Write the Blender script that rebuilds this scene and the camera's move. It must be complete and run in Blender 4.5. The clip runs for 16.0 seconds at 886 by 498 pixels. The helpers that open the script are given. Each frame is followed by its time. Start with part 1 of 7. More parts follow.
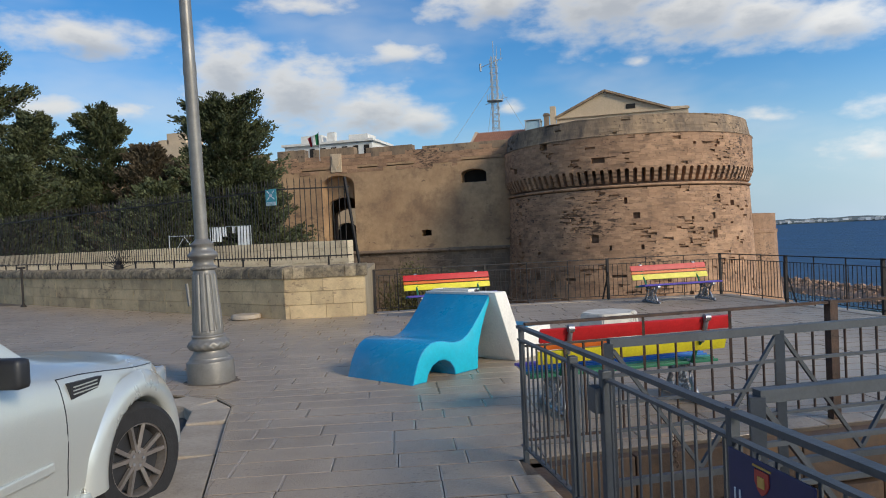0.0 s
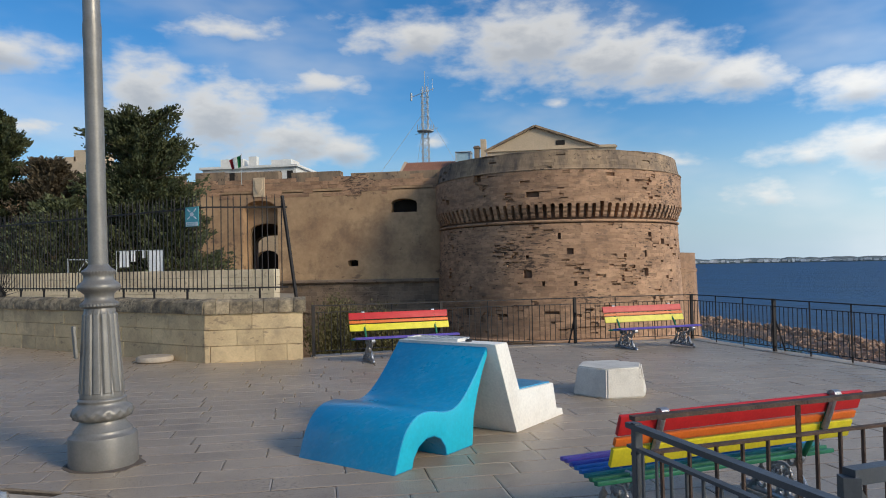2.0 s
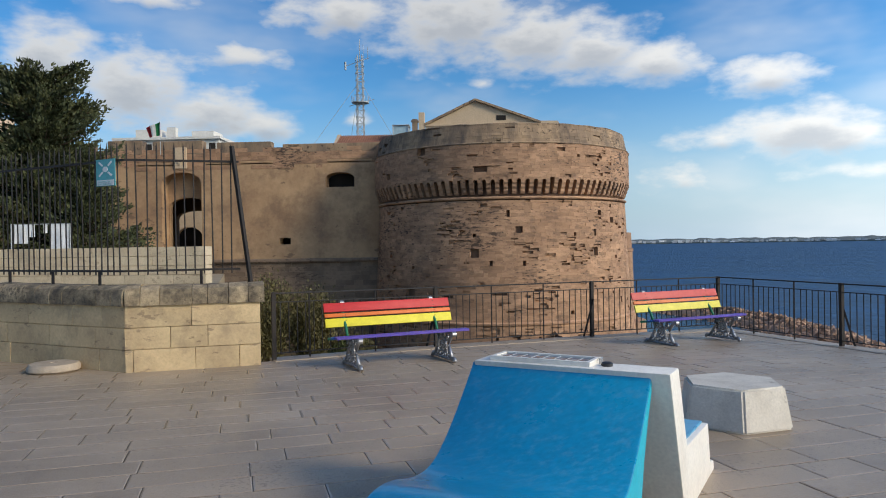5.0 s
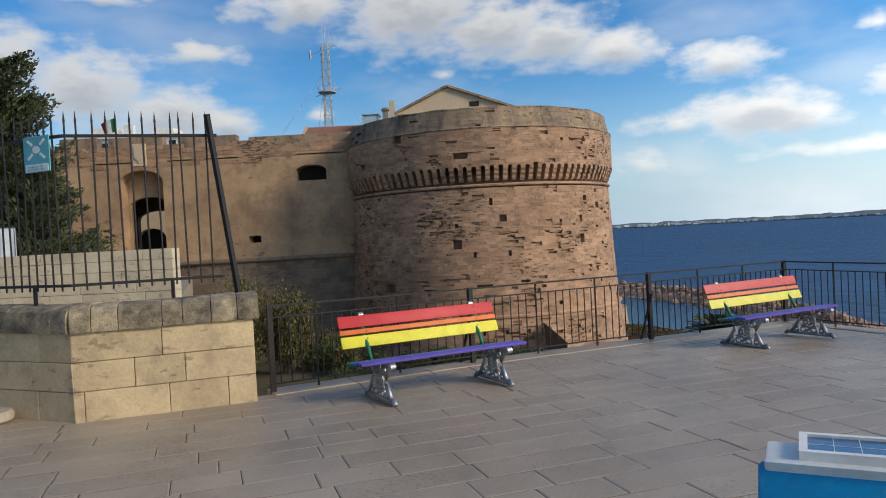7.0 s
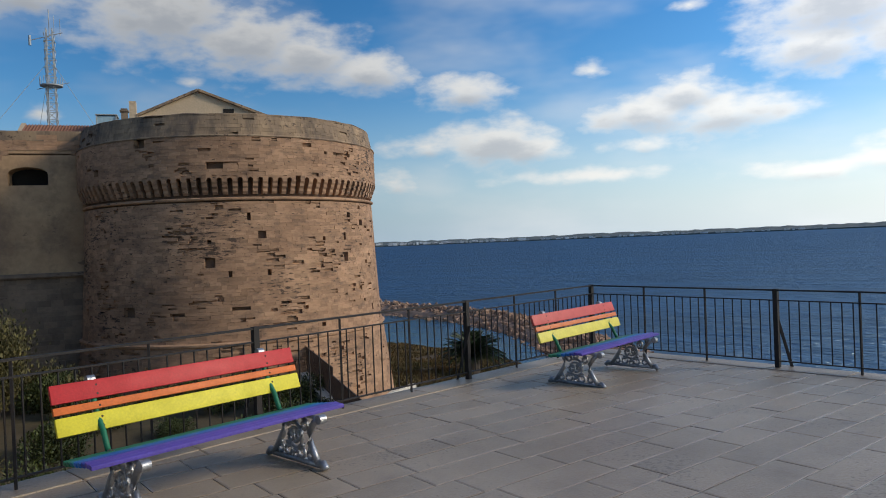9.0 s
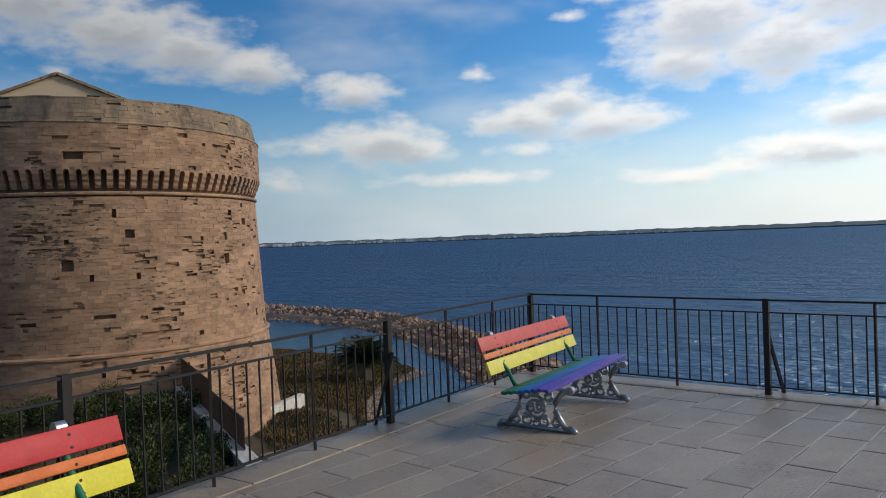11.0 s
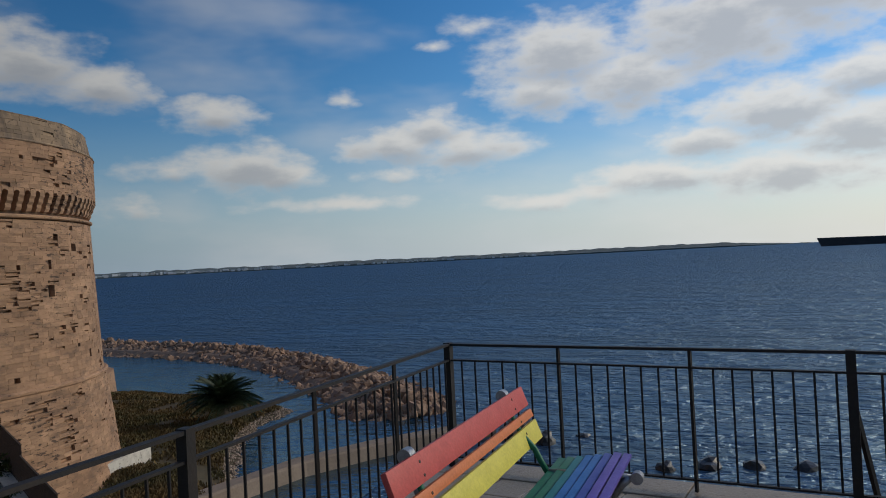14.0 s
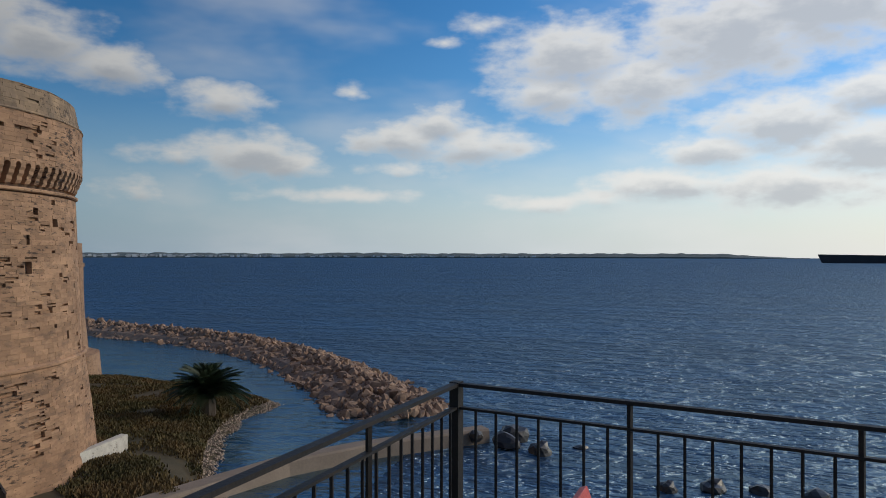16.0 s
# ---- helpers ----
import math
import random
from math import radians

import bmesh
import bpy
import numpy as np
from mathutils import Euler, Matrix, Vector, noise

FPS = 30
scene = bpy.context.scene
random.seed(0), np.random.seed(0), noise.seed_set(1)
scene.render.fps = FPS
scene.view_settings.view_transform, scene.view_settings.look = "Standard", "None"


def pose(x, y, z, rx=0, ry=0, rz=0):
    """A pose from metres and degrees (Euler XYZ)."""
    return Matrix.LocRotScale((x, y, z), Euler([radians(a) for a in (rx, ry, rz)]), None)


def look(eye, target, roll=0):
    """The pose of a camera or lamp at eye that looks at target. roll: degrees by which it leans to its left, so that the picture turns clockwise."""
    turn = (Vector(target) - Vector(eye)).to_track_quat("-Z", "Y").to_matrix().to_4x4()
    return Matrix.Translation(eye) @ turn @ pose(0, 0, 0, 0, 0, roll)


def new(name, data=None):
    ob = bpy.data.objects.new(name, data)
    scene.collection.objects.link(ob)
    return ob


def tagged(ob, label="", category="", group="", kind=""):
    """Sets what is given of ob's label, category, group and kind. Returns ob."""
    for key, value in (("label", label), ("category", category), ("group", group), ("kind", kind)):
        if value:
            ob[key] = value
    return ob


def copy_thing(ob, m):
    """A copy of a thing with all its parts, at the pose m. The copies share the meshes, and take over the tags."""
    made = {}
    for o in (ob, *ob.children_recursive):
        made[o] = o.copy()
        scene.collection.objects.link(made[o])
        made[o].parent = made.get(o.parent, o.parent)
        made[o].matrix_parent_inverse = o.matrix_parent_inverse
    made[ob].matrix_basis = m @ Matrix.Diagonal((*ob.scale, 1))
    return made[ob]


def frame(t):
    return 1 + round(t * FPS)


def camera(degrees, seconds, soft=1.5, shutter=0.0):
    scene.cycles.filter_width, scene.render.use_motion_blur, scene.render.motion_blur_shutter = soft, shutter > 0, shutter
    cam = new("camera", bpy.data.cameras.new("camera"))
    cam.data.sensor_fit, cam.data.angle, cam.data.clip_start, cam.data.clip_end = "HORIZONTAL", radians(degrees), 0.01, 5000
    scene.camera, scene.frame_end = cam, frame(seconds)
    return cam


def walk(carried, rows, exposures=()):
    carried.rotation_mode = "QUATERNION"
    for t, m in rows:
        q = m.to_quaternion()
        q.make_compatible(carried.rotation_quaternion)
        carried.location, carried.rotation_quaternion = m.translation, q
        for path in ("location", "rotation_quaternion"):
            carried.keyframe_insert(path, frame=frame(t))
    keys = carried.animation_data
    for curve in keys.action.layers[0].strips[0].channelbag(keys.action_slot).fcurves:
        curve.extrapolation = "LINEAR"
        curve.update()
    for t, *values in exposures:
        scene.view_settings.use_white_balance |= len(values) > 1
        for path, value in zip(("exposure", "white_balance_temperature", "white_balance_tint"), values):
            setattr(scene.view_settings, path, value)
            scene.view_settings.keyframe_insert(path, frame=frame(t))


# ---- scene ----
cam = camera(63.8, 16.0, soft=1.0)
PATH = [
    (0, (2.986, -1.293, 1.7), (2.467, 0.638, 1.668), -2.6),
    (0.5, (2.665, -0.814, 1.722), (2.218, 1.136, 1.715), -1.7),
    (1, (2.352, -0.302, 1.741), (2.052, 1.676, 1.758), -1.6),
    (1.5, (2.065, 0.225, 1.745), (1.753, 2.201, 1.772), -1.2),
    (2, (1.77, 0.677, 1.739), (1.474, 2.654, 1.789), -1.1),
    (2.5, (1.482, 1.175, 1.73), (1.271, 3.163, 1.781), -1.2),
    (3, (1.148, 1.575, 1.719), (0.961, 3.566, 1.738), 1.2),
    (3.5, (0.867, 2.025, 1.705), (0.783, 4.021, 1.611), 0.6),
    (4, (0.578, 2.57, 1.697), (0.347, 4.553, 1.589), 1.0),
    (4.5, (0.346, 3.109, 1.736), (0.219, 5.103, 1.645), 1.1),
    (4.7, (0.273, 3.362, 1.703), (0.153, 5.358, 1.691), 0.0),
    (6.8, (-0.876, 5.834, 1.72), (-0.859, 7.834, 1.69), -3.1),
    (7, (-0.876, 6.104, 1.721), (-0.874, 8.104, 1.684), -3.0),
    (7.5, (-1.082, 6.668, 1.752), (-1.103, 8.668, 1.758), -3.4),
    (8, (-1.185, 7.269, 1.757), (-1.043, 9.264, 1.76), -3.9),
    (8.5, (-1.167, 7.844, 1.763), (-0.847, 9.818, 1.765), -2.7),
    (9, (-1.141, 8.396, 1.768), (-0.464, 10.278, 1.749), -2.3),
    (9.5, (-1.028, 8.96, 1.761), (-0.393, 10.856, 1.724), -2.8),
    (10, (-0.922, 9.568, 1.745), (-0.069, 11.376, 1.675), -1.9),
    (10.2, (-0.871, 9.792, 1.746), (0.087, 11.547, 1.684), -1.6),
    (12.3, (0.073, 12.199, 1.752), (1.035, 13.952, 1.758), -2.8),
    (12.5, (0.182, 12.403, 1.757), (1.163, 14.145, 1.764), -2.9),
    (13, (0.483, 12.923, 1.749), (1.489, 14.652, 1.766), -3.2),
    (13.5, (0.823, 13.441, 1.748), (2.016, 15.047, 1.765), -3.0),
    (14, (1.165, 13.85, 1.705), (2.434, 15.395, 1.733), -2.9),
    (14.5, (1.461, 14.3, 1.716), (2.534, 15.987, 1.75), -1.6),
    (15, (1.814, 14.709, 1.729), (3.053, 16.278, 1.77), -1.1),
    (15.5, (2.24, 15.101, 1.706), (3.533, 16.626, 1.744), -0.8),
    (16, (2.431, 15.513, 1.704), (3.7, 17.059, 1.723), 0.1),
]
EXPOSURE = [(0, -0.03), (2.5, -0.08), (3.5, -0.05), (4, 0.0), (4.7, -0.02), (7, -0.08), (7.5, -0.12), (8, -0.25), (8.5, -0.27), (9, -0.39), (9.5, -0.42), (10, -0.46),
            (12.5, -0.63), (13, -0.73), (13.5, -0.83), (14, -1.03), (14.5, -0.74), (15, -0.89), (15.5, -0.96), (16, -0.86)]
walk(cam, [(t, look(eye, target, roll)) for t, eye, target, roll in PATH],
     exposures=EXPOSURE)

# ---- world, sun ----
SUN_AZ, SUN_EL = 118.0, 27.0
world = bpy.data.worlds.new("world")
scene.world = world
world.use_nodes = True


def sky_world():
    nt = world.node_tree
    N, L = nt.nodes, nt.links
    N.clear()
    out = N.new("ShaderNodeOutputWorld")
    bg = N.new("ShaderNodeBackground")
    bg.inputs["Strength"].default_value = 0.10
    sky = N.new("ShaderNodeTexSky")
    sky.sky_type = "NISHITA"
    sky.sun_disc = False
    sky.sun_elevation = radians(SUN_EL)
    sky.sun_rotation = radians(SUN_AZ)
    sky.altitude = 10
    sky.air_density, sky.dust_density, sky.ozone_density = 1.0, 0.6, 2.5
    co = N.new("ShaderNodeTexCoord")
    sep = N.new("ShaderNodeSeparateXYZ")
    L.new(co.outputs["Generated"], sep.inputs[0])

    def m(op, a, b=None, c=None, clamp=False):
        n = N.new("ShaderNodeMath")
        n.operation, n.use_clamp = op, clamp
        for i, v in enumerate((a, b, c)):
            if v is None:
                continue
            if isinstance(v, (int, float)):
                n.inputs[i].default_value = v
            else:
                L.new(v, n.inputs[i])
        return n.outputs[0]

    az = m("MULTIPLY", m("ARCTAN2", sep.outputs[0], sep.outputs[1]), 57.2958)
    el = m("MULTIPLY", m("ARCSINE", sep.outputs[2]), 57.2958)
    comb = N.new("ShaderNodeCombineXYZ")
    L.new(az, comb.inputs[0])
    L.new(el, comb.inputs[1])
    # slow drift of the cloud outlines
    scl = N.new("ShaderNodeVectorMath")
    scl.operation = "MULTIPLY"
    scl.inputs[1].default_value = (0.36, 0.74, 1)
    L.new(comb.outputs[0], scl.inputs[0])
    nz = N.new("ShaderNodeTexNoise")
    nz.inputs["Scale"].default_value = 1.0
    nz.inputs["Detail"].default_value = 7
    nz.inputs["Roughness"].default_value = 0.53
    L.new(scl.outputs[0], nz.inputs["Vector"])
    scl2 = N.new("ShaderNodeVectorMath")
    scl2.operation = "MULTIPLY"
    scl2.inputs[1].default_value = (0.06, 0.16, 1)
    L.new(comb.outputs[0], scl2.inputs[0])
    nz2 = N.new("ShaderNodeTexNoise")
    nz2.inputs["Scale"].default_value = 1.0
    nz2.inputs["Detail"].default_value = 4
    L.new(scl2.outputs[0], nz2.inputs["Vector"])

    # cumulus: azimuth, elevation, half width, half height, weight
    clouds = (
        # broad bank over the tower, sloping down to the right
        (-10.0, 18.0, 7.0, 2.0, 0.75), (-1.0, 17.4, 6.0, 3.0, 1.0), (5.0, 15.8, 5.0, 2.5, 1.0), (9.5, 14.8, 4.0, 2.0, 1.05), (14.3, 13.6, 3.2, 1.4, 1.05),
        # bank over the trees and the gate
        (-31.0, 13.2, 3.5, 2.6, 1.0), (-26.0, 11.8, 4.5, 2.8, 1.0), (-20.5, 10.2, 3.6, 2.1, 1.0), (-16.3, 9.6, 2.2, 1.2, 0.95),
        (-41.0, 15.3, 4.8, 1.4, 0.9), (-18.1, 14.6, 3.6, 1.1, 0.75), (-24.7, 18.2, 6.0, 1.2, 0.6), (-43.4, 10.3, 3.4, 1.2, 0.75), (-38.3, 10.3, 3.0, 1.0, 0.55),
        (1.0, 12.7, 1.6, 0.7, 0.3), (9.1, 7.8, 3.0, 0.9, 0.45), (-9.3, 10.1, 1.5, 0.8, 0.5),
        # small heaps over the sea
        (22.1, 11.9, 3.2, 1.3, 0.95), (24.3, 7.8, 3.6, 1.5, 1.2), (26.8, 7.2, 3.0, 1.0, 1.1), (19.0, 7.7, 4.0, 0.9, 0.72), (16.0, 4.9, 3.8, 1.4, 0.55), (32.1, 12.8, 2.0, 0.8, 0.5),
        (42.0, 8.8, 4.0, 1.4, 1.1), (36.0, 9.3, 4.2, 1.4, 1.05), (38.9, 10.5, 2.8, 1.5, 0.95), (36.0, 7.0, 4.0, 0.9, 0.6), (32.0, 4.8, 8.0, 0.75, 0.6),
        # long bank towards the sun's quarter
        (49.5, 15.4, 5.0, 2.4, 1.15), (54.8, 13.1, 4.4, 2.3, 1.15), (48.0, 12.8, 4.2, 1.8, 1.0), (61.5, 16.2, 6.5, 3.2, 1.25), (68.0, 17.6, 6.5, 3.2, 1.2), (39.5, 16.7, 2.2, 0.6, 0.3), (42.5, 18.0, 2.4, 1.2, 0.5),
        (65.0, 9.7, 4.6, 1.7, 1.25), (70.0, 7.9, 4.5, 1.9, 1.2), (60.0, 8.0, 3.6, 1.2, 1.1), (70.8, 11.4, 3.2, 1.3, 1.2),
        (57.0, 5.6, 5.5, 1.1, 1.1), (65.5, 5.2, 6.5, 1.6, 1.1), (47.0, 4.2, 4.5, 0.8, 0.8), (52.0, 4.7, 4.0, 0.9, 0.7),
        (80.0, 12.0, 8.0, 4.0, 0.9), (36.0, 23.0, 12.0, 2.0, 0.5), (-60.0, 12.0, 9.0, 3.0, 0.9), (110.0, 16.0, 16.0, 5.0, 0.9), (-95.0, 18.0, 14.0, 4.0, 0.9),
        (150.0, 20.0, 18.0, 5.0, 0.9), (-150.0, 15.0, 18.0, 4.0, 0.9),
    )

    def field(shift):
        best = None
        for a, e, rx, ry, w in clouds:
            v = N.new("ShaderNodeVectorMath")
            v.operation = "MULTIPLY_ADD"
            v.inputs[1].default_value = (1 / rx, 1 / ry, 0)
            v.inputs[2].default_value = (-a / rx, (shift - e) / ry, 0)
            L.new(comb.outputs[0], v.inputs[0])
            d = N.new("ShaderNodeVectorMath")
            d.operation = "LENGTH"
            L.new(v.outputs[0], d.inputs[0])
            f = m("SUBTRACT", w, d.outputs["Value"])
            best = f if best is None else m("SMOOTH_MAX", best, f, 0.25)
        return best

    f0 = field(0.0)
    f1 = field(0.85)
    nn = m("MULTIPLY", m("SUBTRACT", nz.outputs[0], 0.5), 2.1)
    dens = m("ADD", f0, nn)
    mask = N.new("ShaderNodeMapRange")
    mask.interpolation_type = "SMOOTHSTEP"
    mask.inputs["From Min"].default_value = -0.52
    mask.inputs["From Max"].default_value = 0.72
    L.new(dens, mask.inputs["Value"])
    above = N.new("ShaderNodeMapRange")
    above.interpolation_type = "SMOOTHSTEP"
    above.inputs["From Min"].default_value = 0.0
    above.inputs["From Max"].default_value = 1.05
    L.new(m("ADD", f1, m("MULTIPLY", nn, 0.8)), above.inputs["Value"])
    # sunlit heads, greyer undersides
    tone = N.new("ShaderNodeMixRGB")
    tone.inputs[1].default_value = (7.9, 7.8, 7.5, 1)
    tone.inputs[2].default_value = (4.9, 5.1, 5.35, 1)
    L.new(above.outputs[0], tone.inputs[0])
    # thin veil low over the horizon
    veil = N.new("ShaderNodeMapRange")
    veil.interpolation_type = "SMOOTHSTEP"
    veil.inputs["From Min"].default_value = 13.0
    veil.inputs["From Max"].default_value = -1.0
    veil.inputs["To Max"].default_value = 0.97
    L.new(el, veil.inputs["Value"])
    side = N.new("ShaderNodeMapRange")
    side.inputs["From Min"].default_value = 12.0
    side.inputs["From Max"].default_value = 78.0
    L.new(az, side.inputs["Value"])
    low = N.new("ShaderNodeMixRGB")
    low.inputs[1].default_value, low.inputs[2].default_value = (3.9, 5.3, 6.6, 1), (7.6, 7.5, 7.0, 1)
    L.new(side.outputs[0], low.inputs[0])
    hz = N.new("ShaderNodeMixRGB")
    L.new(m("MULTIPLY", veil.outputs[0], m("ADD", m("MULTIPLY", nz2.outputs[0], 0.4), 0.78), clamp=True), hz.inputs[0])
    hs = N.new("ShaderNodeHueSaturation")
    hs.inputs["Saturation"].default_value = 1.36
    hs.inputs["Value"].default_value = 1.2
    L.new(sky.outputs[0], hs.inputs["Color"])
    tint = N.new("ShaderNodeMixRGB")
    tint.blend_type, tint.inputs[0].default_value, tint.inputs[2].default_value = "MULTIPLY", 1.0, (0.90, 1.03, 1.12, 1)
    L.new(hs.outputs[0], tint.inputs[1])
    L.new(tint.outputs[0], hz.inputs[1])
    L.new(low.outputs[0], hz.inputs[2])
    mix = N.new("ShaderNodeMixRGB")
    # thin high wisps between the heaps
    wisp = N.new("ShaderNodeMapRange")
    wisp.interpolation_type = "SMOOTHSTEP"
    wisp.inputs["From Min"].default_value, wisp.inputs["From Max"].default_value = 0.42, 0.72
    wisp.inputs["To Max"].default_value = 0.34
    L.new(nz2.outputs[0], wisp.inputs["Value"])
    L.new(m("MAXIMUM", m("MULTIPLY", mask.outputs[0], 0.9), wisp.outputs[0]), mix.inputs[0])
    L.new(hz.outputs[0], mix.inputs[1])
    L.new(tone.outputs[0], mix.inputs[2])
    # the sky brightens towards the sun's quarter
    dot = N.new("ShaderNodeVectorMath")
    dot.operation = "DOT_PRODUCT"
    dot.inputs[1].default_value = (math.sin(radians(95)), math.cos(radians(95)), 0)
    L.new(co.outputs["Generated"], dot.inputs[0])
    glow = N.new("ShaderNodeMapRange")
    glow.interpolation_type = "SMOOTHSTEP"
    glow.inputs["From Min"].default_value, glow.inputs["From Max"].default_value = -0.15, 0.97
    glow.inputs["To Min"].default_value, glow.inputs["To Max"].default_value = 1.0, 1.95
    L.new(dot.outputs["Value"], glow.inputs["Value"])
    gain = N.new("ShaderNodeVectorMath")
    gain.operation = "SCALE"
    L.new(mix.outputs[0], gain.inputs[0])
    L.new(glow.outputs[0], gain.inputs["Scale"])
    L.new(gain.outputs[0], bg.inputs["Color"])
    L.new(bg.outputs[0], out.inputs[0])


sky_world()
sun = new("sun", bpy.data.lights.new("sun", "SUN"))
sun.data.energy, sun.data.angle, sun.data.color = 2.7, radians(14), (1.0, 0.87, 0.66)
sun_way = Vector((math.sin(radians(SUN_AZ)) * math.cos(radians(SUN_EL)), math.cos(radians(SUN_AZ)) * math.cos(radians(SUN_EL)), math.sin(radians(SUN_EL))))
sun.matrix_world = look(sun_way * 50, (0, 0, 0))

# ---- materials ----


def material(name, base, rough=0.7, metal=0.0, dark=None, scale=3.0, amount=0.5, fine=40.0, bump=0.15, per_object=0.0, per_island=0.0,
             stain=None, stain_scale=0.6, stain_amount=0.0, coat=0.0, stretch=(1, 1, 1), spec=0.5,
             pits=0.0, pit_scale=2.2, pit_stretch=(1, 1, 3.4), pit_colour=(0.05, 0.034, 0.026), pit_patch=0.22):
    """Base colour varied by a coarse and a fine noise, with relief."""
    mat = bpy.data.materials.new(name)
    mat.use_nodes = True
    nt = mat.node_tree
    N, L = nt.nodes, nt.links
    b = N["Principled BSDF"]
    b.inputs["Roughness"].default_value = rough
    b.inputs["Metallic"].default_value = metal
    b.inputs["Coat Weight"].default_value = coat
    b.inputs["Specular IOR Level"].default_value = spec
    dark = dark or tuple(c * 0.6 for c in base)
    geo = N.new("ShaderNodeNewGeometry")
    mp = N.new("ShaderNodeMapping")
    mp.inputs["Scale"].default_value = stretch
    L.new(geo.outputs["Position"], mp.inputs["Vector"])
    n1 = N.new("ShaderNodeTexNoise")
    n1.inputs["Scale"].default_value = scale
    n1.inputs["Detail"].default_value = 6
    n1.inputs["Roughness"].default_value = 0.65
    n2 = N.new("ShaderNodeTexNoise")
    n2.inputs["Scale"].default_value = fine
    n2.inputs["Detail"].default_value = 4
    for n in (n1, n2):
        L.new(mp.outputs[0], n.inputs["Vector"])
    r = N.new("ShaderNodeMapRange")
    r.inputs["From Min"].default_value, r.inputs["From Max"].default_value = 0.35, 0.68
    r.inputs["To Max"].default_value = amount
    L.new(n1.outputs[0], r.inputs["Value"])
    mix = N.new("ShaderNodeMixRGB")
    mix.inputs[1].default_value, mix.inputs[2].default_value = (*base, 1), (*dark, 1)
    L.new(r.outputs[0], mix.inputs[0])
    col = mix.outputs[0]
    fr = N.new("ShaderNodeMapRange")
    fr.inputs["To Min"].default_value, fr.inputs["To Max"].default_value = 0.72, 1.28
    L.new(n2.outputs[0], fr.inputs["Value"])
    mu = N.new("ShaderNodeMixRGB")
    mu.blend_type, mu.inputs[0].default_value = "MULTIPLY", 0.7
    L.new(col, mu.inputs[1])
    L.new(fr.outputs[0], mu.inputs[2])
    col = mu.outputs[0]
    if stain and stain_amount:
        n3 = N.new("ShaderNodeTexNoise")
        n3.inputs["Scale"].default_value = stain_scale
        n3.inputs["Detail"].default_value = 8
        n3.inputs["Roughness"].default_value = 0.7
        L.new(mp.outputs[0], n3.inputs["Vector"])
        sr = N.new("ShaderNodeMapRange")
        sr.inputs["From Min"].default_value, sr.inputs["From Max"].default_value = 0.5, 0.66
        sr.inputs["To Max"].default_value = stain_amount
        L.new(n3.outputs[0], sr.inputs["Value"])
        ms = N.new("ShaderNodeMixRGB")
        L.new(sr.outputs[0], ms.inputs[0])
        L.new(col, ms.inputs[1])
        ms.inputs[2].default_value = (*stain, 1)
        col = ms.outputs[0]
    if pits:
        # eroded joints and pock marks, gathered in patches
        pm = N.new("ShaderNodeMapping")
        pm.inputs["Scale"].default_value = pit_stretch
        L.new(geo.outputs["Position"], pm.inputs["Vector"])
        pn = N.new("ShaderNodeTexNoise")
        pn.inputs["Scale"].default_value, pn.inputs["Detail"].default_value = pit_scale, 5
        pn.inputs["Roughness"].default_value = 0.62
        L.new(pm.outputs[0], pn.inputs["Vector"])
        pp = N.new("ShaderNodeTexNoise")
        pp.inputs["Scale"].default_value, pp.inputs["Detail"].default_value = pit_patch, 3
        L.new(geo.outputs["Position"], pp.inputs["Vector"])
        pa = N.new("ShaderNodeMath")
        pa.operation = "MULTIPLY_ADD"
        L.new(pp.outputs[0], pa.inputs[0])
        pa.inputs[1].default_value = 0.55
        L.new(pn.outputs[0], pa.inputs[2])
        pr = N.new("ShaderNodeMapRange")
        pr.inputs["From Min"].default_value, pr.inputs["From Max"].default_value = 0.895, 0.95
        pr.inputs["To Max"].default_value = pits
        L.new(pa.outputs[0], pr.inputs["Value"])
        mp2 = N.new("ShaderNodeMixRGB")
        L.new(pr.outputs[0], mp2.inputs[0])
        L.new(col, mp2.inputs[1])
        mp2.inputs[2].default_value = (*pit_colour, 1)
        col = mp2.outputs[0]
    for k, src in ((per_object, "o"), (per_island, "i")):
        if k:
            rnd = N.new("ShaderNodeObjectInfo").outputs["Random"] if src == "o" else geo.outputs["Random Per Island"]
            rr = N.new("ShaderNodeMapRange")
            rr.inputs["To Min"].default_value, rr.inputs["To Max"].default_value = 1 - k, 1 + k
            L.new(rnd, rr.inputs["Value"])
            mo = N.new("ShaderNodeMixRGB")
            mo.blend_type, mo.inputs[0].default_value = "MULTIPLY", 1.0
            L.new(col, mo.inputs[1])
            L.new(rr.outputs[0], mo.inputs[2])
            col = mo.outputs[0]
    L.new(col, b.inputs["Base Color"])
    rg = N.new("ShaderNodeMapRange")
    rg.inputs["To Min"].default_value, rg.inputs["To Max"].default_value = max(rough - 0.12, 0.03), min(rough + 0.12, 1)
    L.new(n1.outputs[0], rg.inputs["Value"])
    L.new(rg.outputs[0], b.inputs["Roughness"])
    if bump:
        bp = N.new("ShaderNodeBump")
        bp.inputs["Strength"].default_value = bump
        bp.inputs["Distance"].default_value = 0.02
        ad = N.new("ShaderNodeMath")
        ad.operation = "ADD"
        L.new(n1.outputs[0], ad.inputs[0])
        L.new(n2.outputs[0], ad.inputs[1])
        L.new(ad.outputs[0], bp.inputs["Height"])
        L.new(bp.outputs[0], b.inputs["Normal"])
    return mat


